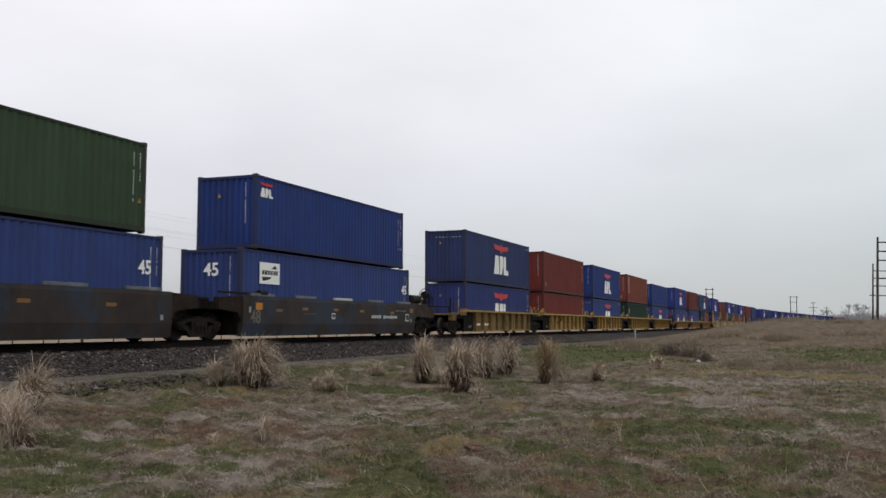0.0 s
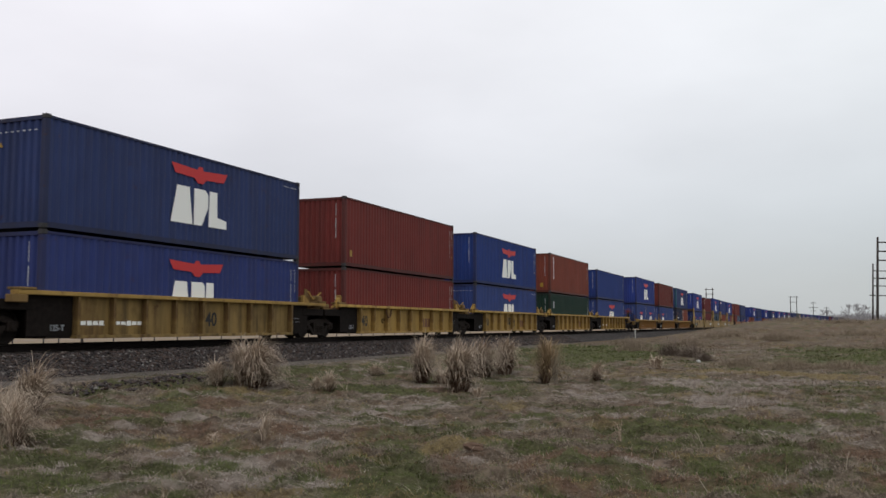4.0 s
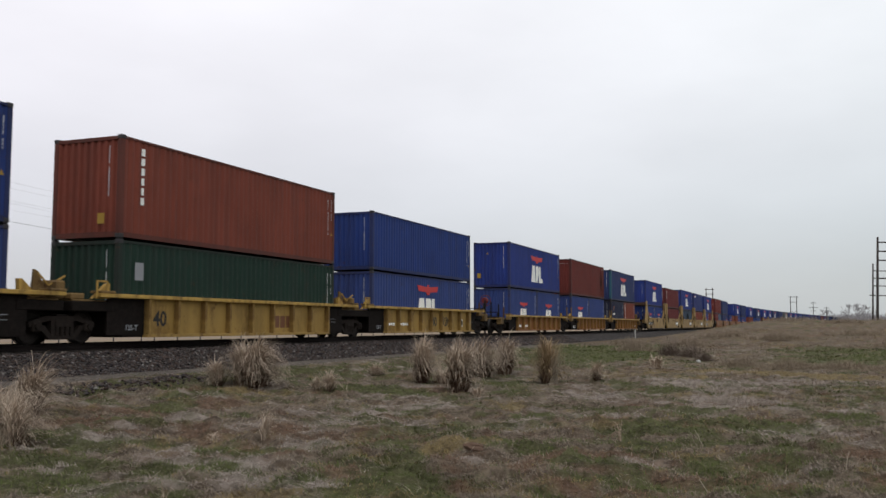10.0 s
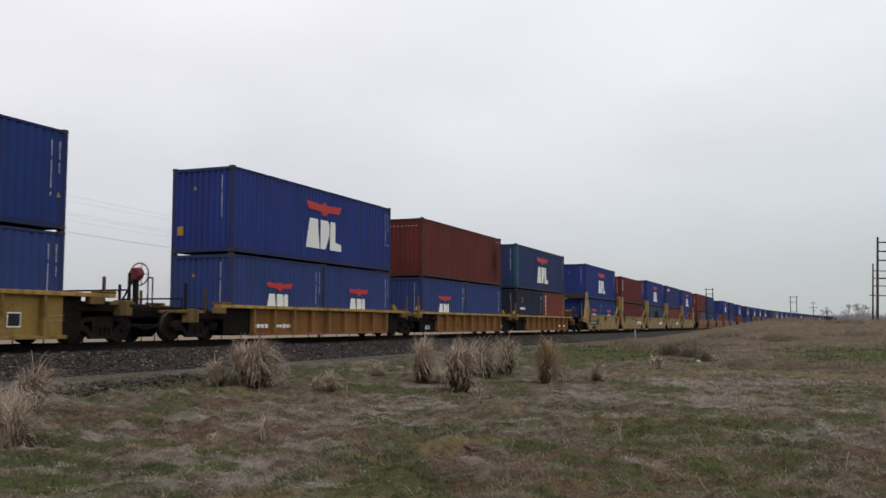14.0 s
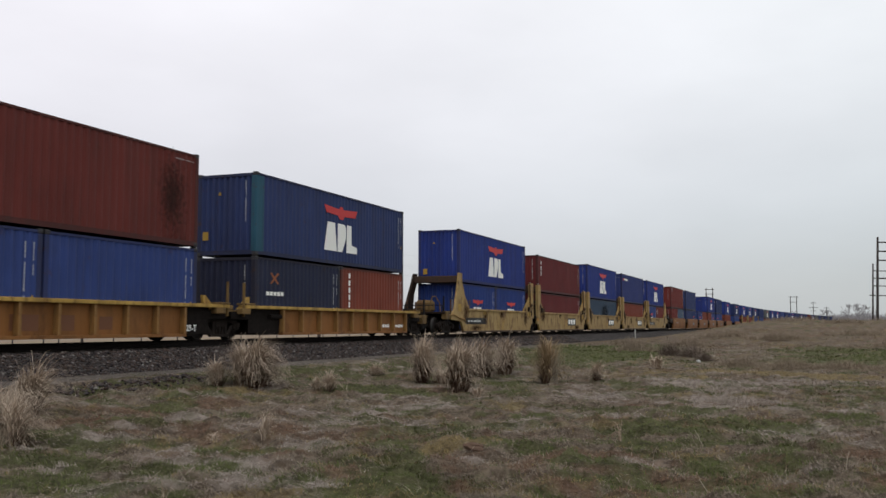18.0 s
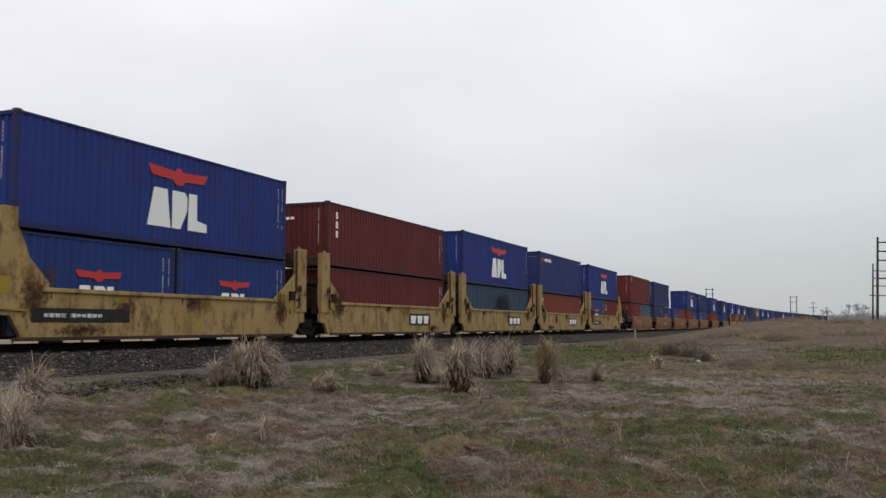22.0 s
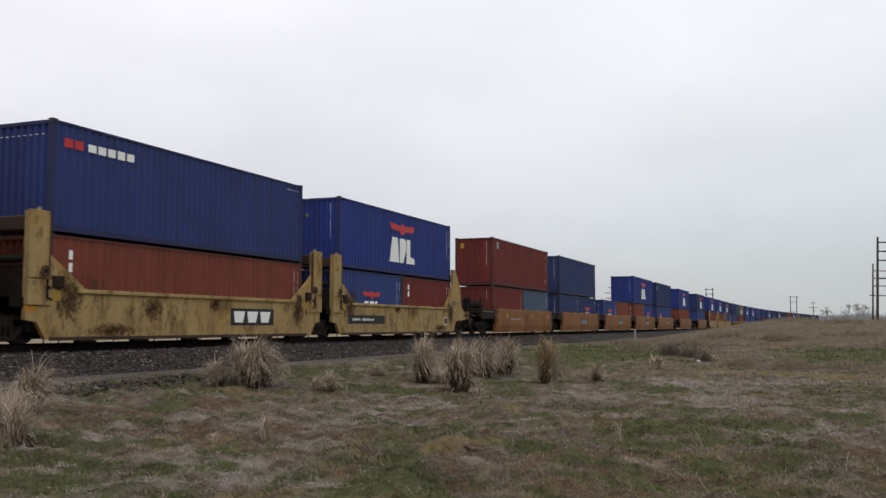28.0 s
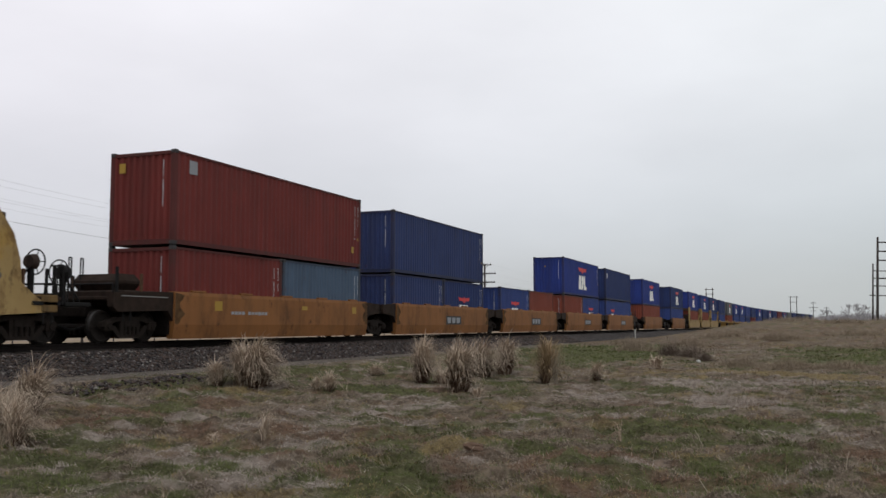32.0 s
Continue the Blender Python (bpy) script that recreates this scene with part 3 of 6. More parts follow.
# ---- grass ----
def blades_mesh(x, y, z, h, w, lean, turn, curl, mat):
    """Bent tapering blades: five points and three faces each."""
    n = len(x)
    d = np.stack([np.cos(turn), np.sin(turn)], -1)
    p = np.stack([-d[:, 1], d[:, 0]], -1)
    lv = np.array([0.0, 0.55, 1.0])
    out = np.cumsum(np.stack([0 * lean, 0.55 * np.sin(lean), 0.45 * np.sin(lean + curl)], -1), -1) * h[:, None]
    up = np.cumsum(np.stack([0 * lean, 0.55 * np.cos(lean), 0.45 * np.cos(lean + curl)], -1), -1) * h[:, None]
    verts = np.zeros((n, 5, 3))
    for k, (lev, sd) in enumerate(((0, -1), (0, 1), (1, -0.8), (1, 0.8), (2, 0))):
        verts[:, k, 0] = x + d[:, 0] * out[:, lev] + p[:, 0] * w * 0.5 * sd
        verts[:, k, 1] = y + d[:, 1] * out[:, lev] + p[:, 1] * w * 0.5 * sd
        verts[:, k, 2] = z + up[:, lev]
    i = 5 * np.arange(n)[:, None]
    tri = np.concatenate([i + np.array([0, 1, 3]), i + np.array([0, 3, 2]), i + np.array([2, 3, 4])], 0)
    me = bpy.data.meshes.new("blades")
    me.from_pydata(verts.reshape(-1, 3).tolist(), [], tri.tolist())
    me.materials.append(mat)
    return me


def scatter(rng, n, near, far, half):
    r = near * np.exp(rng.random(n) * math.log(far / near))
    a = radians(90 + 21.6) + radians(half) * (rng.random(n) * 2 - 1)
    return r * np.cos(a), r * np.sin(a), r


KINDS = (("straw_grass", "matted grey-brown winter grass", M_straw), ("green_grass", "short green winter grass in loose patches", M_green),
         ("brown_grass", "rusty brown low weeds between the grass", M_rusty), ("yellow_grass", "yellowish dry grass flecks", M_olive),
         ("pale_grass", "bleached pale matted grass", M_pale))


def build_grass():
    rng = np.random.default_rng(11)
    parts = [scatter(rng, 360000, 5.5, 60, 30), scatter(rng, 30000, 45, 80, 31), scatter(rng, 70000, 4.5, 60, 78)]
    x, y, r = (np.concatenate([p[i] for p in parts]) for i in range(3))
    off = x - track_x(y)
    keep = (off > 4.3 + 0.5 * np.sin(y * 0.9) + 0.4 * np.sin(y * 2.3)) & (rng.random(len(x)) < 0.35 + 0.8 * step(0.34, 0.56, soft_field(x, y, 0.35, 14)))
    x, y, r = x[keep], y[keep], r[keep]
    n = len(x)
    kind = sort_kinds(x, y, rng)
    thick = soft_field(x, y, 0.8, 9)
    big = 1 + 0.8 * step(30, 70, r)
    size = np.array([0.085, 0.070, 0.065, 0.075, 0.10])[kind]
    h = size * (0.5 + 0.9 * rng.random(n) ** 1.5 + 0.6 * step(0.5, 0.75, thick)) * big
    w = np.maximum(0.005, r * 0.00065) * (0.6 + 0.7 * rng.random(n))
    low, spread = np.array([0.75, 0.45, 0.55, 0.65, 1.15])[kind], np.array([0.75, 0.9, 0.9, 0.8, 0.42])[kind]
    lean = low + spread * rng.random(n)
    swirl = 6.0 * soft_field(x, y, 0.9, 12) + 0.9 * rng.standard_normal(n)
    curl = 0.3 + 0.9 * rng.random(n)
    z = ground_z(x, y) - 0.01 + 0.02 * rng.random(n)
    for i, (name, label, mat) in enumerate(KINDS):
        s = kind == i
        tagged(new(name, blades_mesh(x[s], y[s], z[s], h[s], w[s], lean[s], swirl[s], curl[s], mat)), label, "grass", kind="stuff")


build_grass()


def build_tussocks():
    """Many small upright tussocks and long pale stalks over the near field."""
    rng = np.random.default_rng(17)
    parts = [scatter(rng, 4200, 5.5, 60, 31), scatter(rng, 900, 5.5, 60, 70)]
    cx, cy, r = (np.concatenate([p[i] for p in parts]) for i in range(3))
    keep = cx - track_x(cy) > 4.8
    cx, cy, r = cx[keep], cy[keep], r[keep]
    size = 0.035 + 0.075 * rng.random(len(cx)) ** 2.4
    per = 18
    kind = np.repeat(sort_kinds(cx, cy, rng), per)
    x = np.repeat(cx, per) + np.repeat(size, per) * rng.standard_normal(len(cx) * per) * 0.7
    y = np.repeat(cy, per) + np.repeat(size, per) * rng.standard_normal(len(cx) * per) * 0.7
    n = len(x)
    h = np.repeat(size, per) * (0.6 + 1.1 * rng.random(n))
    w = np.maximum(0.0045, np.repeat(r, per) * 0.00055) * (0.6 + 0.6 * rng.random(n))
    lean, turn, curl = 0.5 + 0.9 * rng.random(n), rng.random(n) * 6.28, 0.6 + 1.2 * rng.random(n)
    z = ground_z(x, y)
    for i, (name, label, mat) in enumerate((("straw_tussocks", "small tussocks of dry straw grass", M_straw), ("green_tussocks", "small tussocks of green grass", M_green),
                                            ("brown_tussocks", "small rusty brown weed tussocks", M_rusty), ("yellow_tussocks", "small tussocks of yellowed grass", M_olive), ("pale_tussocks", "small tussocks of bleached grass", M_pale))):
        s = kind == i
        tagged(new(name, blades_mesh(x[s], y[s], z[s], h[s], w[s], lean[s], turn[s], curl[s], mat)), label, "grass", kind="stuff")
    n = 520
    x, y, r = scatter(rng, n, 6, 34, 34)
    keep = x - track_x(y) > 5.5
    x, y, r = x[keep], y[keep], r[keep]
    n = len(x)
    me = blades_mesh(x, y, ground_z(x, y) + 0.02, 0.14 + 0.30 * rng.random(n) ** 2, np.maximum(0.005, r * 0.00055), 0.4 + 1.1 * rng.random(n) ** 0.6, rng.random(n) * 6.28, 0.2 + 1.2 * rng.random(n), M_stalk)
    tagged(new("dry_stalks", me), "scattered long pale dry grass stalks", "grass", kind="stuff")


M_stalk = plain("pale_dry_stalk", (0.42, 0.36, 0.28), 0.85, 0.2, 3.0, 0.0, 0.1, 0.1)
build_tussocks()


def tuft_material():
    k = Nodes("straw_bunch_grass")
    r = k.island()
    c = k.mix(r, (0.29, 0.215, 0.155), (0.64, 0.53, 0.42))
    return k.done(c, 0.85, None, 0, 0, 0, 0.15)


M_tuft = tuft_material()


def fountain(rng, n, height, spread, foot, width, long_, droop, mat, wind=0.0, lean0=0.3, rise=0.0):
    """Long blades from close crowns, rising and bending over outwards into a dome; wind bends the tips to the east."""
    crowns = max(1, int(round(spread * 6)))
    ca, cr = rng.random(crowns) * 6.28, spread * foot * np.sqrt(rng.random(crowns))
    tall = 0.75 + 0.3 * rng.random(crowns)
    pick = rng.integers(0, crowns, n)
    bx = cr[pick] * np.cos(ca[pick]) + 0.09 * spread * rng.standard_normal(n)
    by = cr[pick] * np.sin(ca[pick]) + 0.09 * spread * rng.standard_normal(n)
    turn = np.arctan2(by, bx) + 1.2 * rng.standard_normal(n)
    rim = np.hypot(bx, by) / spread
    length = 1.45 * height * tall[pick] * (long_[0] + (long_[1] - long_[0]) * rng.random(n) ** 0.8) * (1.05 - 0.55 * np.minimum(rim, 1.0))
    lean = 0.02 + lean0 * rng.random(n) * (0.5 + 2.4 * rim)
    curl = droop * (0.45 + 0.55 * rng.random(n))
    reach = min(1.0, 0.35 + 0.9 * spread / height)
    w = width * (0.5 + 0.9 * rng.random(n))
    d = np.stack([np.cos(turn), np.sin(turn)], -1)
    p = np.stack([-d[:, 1], d[:, 0]], -1)
    verts = np.zeros((n, 11, 3))
    out, up, k = np.zeros(n), -0.03 + rise * height * rng.random(n), 0
    for lev in range(6):
        if lev:
            a = lean + curl * ((lev - 0.5) / 5) ** 1.5
            out, up = out + reach * np.sin(a) * length / 5, up + np.cos(a) * length / 5
        blown = wind * length * (lev / 5) ** 2.2
        for sd in ((-1, 1) if lev < 5 else (0,)):
            half = w * 0.5 * sd * (1 - 0.12 * lev)
            verts[:, k, 0] = bx + d[:, 0] * out + p[:, 0] * half + 0.93 * blown
            verts[:, k, 1] = by + d[:, 1] * out + p[:, 1] * half + 0.37 * blown
            verts[:, k, 2] = up
            k += 1
    i = 11 * np.arange(n)[:, None]
    quads = np.concatenate([i + np.array([a, a + 1, a + 3, a + 2]) for a in (0, 2, 4, 6)], 0).tolist()
    tips = (i + np.array([8, 9, 10])).tolist()
    me = bpy.data.meshes.new("tuft")
    me.from_pydata(verts.reshape(-1, 3).tolist(), [], quads + tips)
    me.materials.append(mat)
    return me


# Dark brown: a tuft's shaded core put into colour; also the root's tone.
def core_and_root_material():
    k = Nodes("shaded_core_and_root_brown")
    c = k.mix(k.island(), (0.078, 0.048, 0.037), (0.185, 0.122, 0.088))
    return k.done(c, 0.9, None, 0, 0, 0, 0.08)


M_core_and_root = core_and_root_material()


def tuft(x, y, height, spread, n, seed, wind=0.1, mat=None, core=1.0, label="clump of dry straw-coloured bunch grass in the field"):
    """A tussock: pale arching blades over dark brown ones that stand for the shaded core, with a few fine seed stems
    above.
    """
    rng = np.random.default_rng(seed)
    wide = max(0.008, math.hypot(x, y) * 0.0008)
    ob = tagged(new("grass_tuft", fountain(rng, int(n * 3.0), height, spread, 0.46, 0.85 * wide, (0.38, 0.84), 2.5, mat or M_tuft, wind, 0.6, 0.45)), label, "grass tuft", "dry grass tufts")
    ob.matrix_basis = pose(x, y, float(ground_z(x, y)))
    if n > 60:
        part("thatch", fountain(np.random.default_rng(seed), int(n * 2.2 * core), height, spread, 0.50, wide, (0.25, 0.62), 1.5, M_core_and_root, 0.05, 0.6), None, ob, "dark brown blades for the shaded core")
        tagged(part("seed_stem", fountain(np.random.default_rng(seed + 50), int(n * 0.12), height, spread, 0.3, wide * 0.35, (0.65, 0.92), 1.2, M_stalk, 0.10, 0.5), None, ob, "fine pale seed stems"), kind="stuff")
    return ob


M_tuft_gold = blade_material("golden_bunch_grass", (0.21, 0.142, 0.080), (0.34, 0.245, 0.145), (0.48, 0.37, 0.235))
for x, y, h, w, n, seed, wind in (
        (-11.95, 18.2, 1.15, 0.68, 640, 1, 0.08), (-9.8, 23.2, 1.35, 0.50, 380, 2, 0.14), (-7.95, 20.9, 1.30, 0.46, 420, 3, 0.05),
        (-9.3, 26.2, 1.15, 0.60, 320, 4, 0.10), (-9.15, 28.6, 1.25, 0.52, 320, 5, 0.05),
        (-11.75, 11.7, 0.95, 0.45, 260, 7, 0.30), (-9.75, 9.25, 0.85, 0.52, 240, 8, 0.18), (-10.35, 18.9, 0.50, 0.50, 100, 9, 0.10),
        (-11.6, 24.0, 0.42, 0.50, 100, 10, -0.15), (-7.35, 11.5, 0.50, 0.20, 40, 11, -0.05), (-12.6, 17.7, 0.58, 0.55, 200, 12, -0.10),
        (-5.9, 26.8, 0.62, 0.45, 70, 13, 0.05), (-5.45, 35.2, 0.55, 0.6, 58, 14, 0.1), (-10.9, 10.2, 0.60, 0.45, 140, 15, 0.35),
        (-12.4, 10.6, 0.70, 0.50, 170, 19, 0.30), (-2.4, 12.5, 0.42, 0.10, 9, 16, 0.0), (-5.7, 7.3, 0.22, 0.12, 8, 17, 0.0), (-7.75, 11.0, 0.28, 0.20, 30, 18, 0.1),
        (-8.9, 22.6, 0.55, 0.50, 110, 20, 0.12), (-7.0, 19.9, 0.30, 0.40, 60, 21, 0.1)):
    tuft(x, y, h, w, n, seed, wind, core=0.4 if x < -9.7 and y < 19 else 1.0)
tuft(-6.8, 25.4, 1.35, 0.46, 380, 6, 0.03, M_tuft_gold, 1.0, "golden-brown clump of bunch grass with a dark base")


def clod(x, y):
    """A dark dead weed root lying in the grass."""
    bm = bmesh.new()
    bmesh.ops.create_icosphere(bm, subdivisions=3, radius=0.09)
    for v in bm.verts:
        v.co = Vector((v.co.x * 1.7, v.co.y, v.co.z * 0.7)) * (0.8 + 0.6 * noise.noise(v.co * 14))
    ob = tagged(new("dead_root", mesh_of(bm, M_core_and_root)), "dark dead weed root lying in the grass", "root")
    ob.matrix_basis = pose(x, y, float(ground_z(x, y)) + 0.05)


clod(-3.85, 10.75)


# ---- containers ----
def wave(bm, length, z0, z1, pitch, depth, place):
    """A sheet of trapezoid corrugations along one axis; place(u, d, z) gives the point at u along it, d inwards."""
    count = max(1, round(length / pitch))
    p = length / count
    prof = []
    for i in range(count):
        u = -length / 2 + i * p
        prof += [(u, 0.0), (u + 0.27 * p, 0.0), (u + 0.5 * p, depth), (u + 0.77 * p, depth)]
    prof.append((length / 2, 0.0))
    lo = [bm.verts.new(place(u, d, z0)) for u, d in prof]
    hi = [bm.verts.new(place(u, d, z1)) for u, d in prof]
    for i in range(len(prof) - 1):
        bm.faces.new((lo[i], lo[i + 1], hi[i + 1], hi[i]))
    return bm


W = 2.438


def side_sheet(L, H, sign):
    bm = bmesh.new()
    wave(bm, L - 0.30, 0.14, H - 0.07, 0.278, 0.036, lambda u, d, z: (sign * (W / 2 - 0.012 - d), u, z))
    bmesh.ops.recalc_face_normals(bm, faces=bm.faces)
    return bm


def end_sheet(L, H):
    bm = bmesh.new()
    wave(bm, W - 0.30, 0.15, H - 0.10, 0.238, 0.062, lambda u, d, z: (u, -(L / 2 - 0.018 - d), z))
    return bm


def container_frame(L, H, whole=False):
    """Corner posts, top and bottom rails and end rails of one container."""
    bm = bmesh.new()
    for sx in (-1, 1):
        x0, x1 = sorted((sx * W / 2, sx * (W / 2 - 0.07)))
        box(bm, x0, x1, -L / 2 + 0.16, L / 2 - 0.16, 0.02, 0.16)
        box(bm, x0, x1, -L / 2 + 0.16, L / 2 - 0.16, H - 0.10, H - 0.035)
        for sy in (-1, 1):
            x2, x3 = sorted((sx * W / 2, sx * (W / 2 - 0.16)))
            y2, y3 = sorted((sy * L / 2, sy * (L / 2 - 0.16)))
            box(bm, x2, x3, y2, y3, 0.0 if whole else 0.12, H if whole else H - 0.12, 0.012)
    for sy in (-1, 1):
        y2, y3 = sorted((sy * (L / 2 - 0.003), sy * (L / 2 - 0.10)))
        box(bm, -W / 2 + 0.16, W / 2 - 0.16, y2, y3, 0.02, 0.17)
        box(bm, -W / 2 + 0.16, W / 2 - 0.16, y2, y3, H - 0.14, H - 0.04)
    return bm


def roof_sheet(L, H):
    bm = bmesh.new()
    wave(bm, L - 0.3, 0, 1, 0.42, 0.02, lambda u, d, z: ((z - 0.5) * (W - 0.13), u, H - 0.05 - d))
    bmesh.ops.recalc_face_normals(bm, faces=bm.faces)
    return bm


def door_leaf(H):
    """One flat door with two lock rods."""
    bm = boxed(-0.56, 0.56, -0.02, 0.02, 0.17, H - 0.14, 0.006)
    for x in (-0.28, 0.28):
        rod(bm, (x, 0.045, 0.2), (x, 0.045, H - 0.2), 0.018, 6)
    return bm


def casting():
    bm = boxed(-0.084, 0.084, -0.089, 0.089, -0.059, 0.059, 0.012)
    ring(bm, Matrix.Translation((0.084, 0, 0)) @ Matrix.Rotation(radians(90), 4, "Y"), 0.034, 0.009, 10, 4)
    return bm


def facing_east(u, z, out=0.0):
    """Pose of a mark on the near side: its x runs along the train away from the camera, its y up."""
    return Matrix.Translation((W / 2 + out, u, z)) @ Matrix(((0, 0, 1, 0), (1, 0, 0, 0), (0, 1, 0, 0), (0, 0, 0, 1)))


def facing_south(u, z, L):
    """Pose of a mark on the end that faces the camera."""
    return Matrix.Translation((u, -L / 2 - 0.003, z)) @ Matrix(((1, 0, 0, 0), (0, 0, -1, 0), (0, 1, 0, 0), (0, 0, 0, 1)))


def flat_shape(outlines):
    """Thin plates from outlines in the x, y plane."""
    bm = bmesh.new()
    for o in outlines:
        r = bmesh.ops.extrude_face_region(bm, geom=[bm.faces.new([bm.verts.new((x, y, -0.002)) for x, y in o])])
        bmesh.ops.translate(bm, verts=[v for v in r["geom"] if isinstance(v, bmesh.types.BMVert)], vec=(0, 0, 0.004))
    bmesh.ops.recalc_face_normals(bm, faces=bm.faces)
    return bm


def bars(columns, size=0.085, gap=0.045, tall=True, seed=0):
    """Unreadable small lettering as plain bars, in a column or a row."""
    rng = random.Random(seed)
    out = []
    u = 0.0
    for n in columns:
        for _ in range(n):
            w = size * (rng.uniform(0.24, 0.42) if size < 0.15 else rng.uniform(0.5, 0.8))
            x0, x1, y0, y1 = (-w / 2, w / 2, -u - size, -u) if tall else (u, u + size, -w / 2, w / 2)
            out.append([(x0, y0), (x1, y0), (x1, y1), (x0, y1)])
            u += size + gap
        u += size
    return flat_shape(out)


# Company mark as plain blocks: a leaning wedge, a block and a stepped block, under a spread red shape.
BLOCKS = [
    [(-1.42, -0.66), (-1.14, 0.48), (-0.54, 0.48), (-0.36, -0.66)],
    [(-0.30, -0.66), (-0.30, 0.48), (0.28, 0.48), (0.42, 0.34), (0.42, -0.08), (0.10, -0.66)],
    [(0.46, -0.66), (0.50, 0.48), (0.90, 0.48), (0.92, -0.32), (1.42, -0.40), (1.42, -0.66)],
]
SPREAD = [[(-1.43, 0.20), (-0.16, 0.13), (-0.10, 0.24), (0.10, 0.24), (0.16, 0.13), (1.43, 0.20), (1.24, -0.10), (0.30, -0.14), (0.14, -0.28), (-0.14, -0.28), (-0.30, -0.14), (-1.24, -0.10)]]


def sized(outlines, k):
    return [[(x * k, y * k) for x, y in o] for o in outlines]




def stain(name, colour, most=0.85):
    """A stain that thins out raggedly towards its edge."""
    k = Nodes(name)
    size = k.t.nodes.new("ShaderNodeTexCoord").outputs["Generated"]
    centre = k.t.nodes.new("ShaderNodeVectorMath")
    centre.operation = "SUBTRACT"
    centre.inputs[1].default_value = (0.5, 0.5, 0.5)
    k.link(size, centre.inputs[0])
    flat = k.t.nodes.new("ShaderNodeVectorMath")
    flat.operation = "MULTIPLY"
    flat.inputs[1].default_value = (2.0, 2.0, 0.0)
    k.link(centre.outputs[0], flat.inputs[0])
    reach = k.t.nodes.new("ShaderNodeVectorMath")
    reach.operation = "LENGTH"
    k.link(flat.outputs[0], reach.inputs[0])
    ragged = k.math("ADD", reach.outputs["Value"], k.span(k.noise(6.0, 9, 0.75), 0.3, 0.7, -0.6, 0.6))
    k.link(k.span(ragged, 0.10, 0.80, most, 0.0), k.b.inputs["Alpha"])
    return k.done(k.mix(k.span(k.noise(9, 4), 0.3, 0.7), scaled(colour, 0.7), scaled(colour, 1.2)), 0.8, None, 0, 0, 0, 0.1)


M_soot = stain("soot_stained_paint", (0.024, 0.032, 0.046))
M_rust_bloom = stain("rust_bloom", (0.088, 0.038, 0.020), 0.55)
M_brown_bloom = stain("dark_brown_bloom", (0.040, 0.022, 0.018), 0.40)
HI, STD = 2.896, 2.591


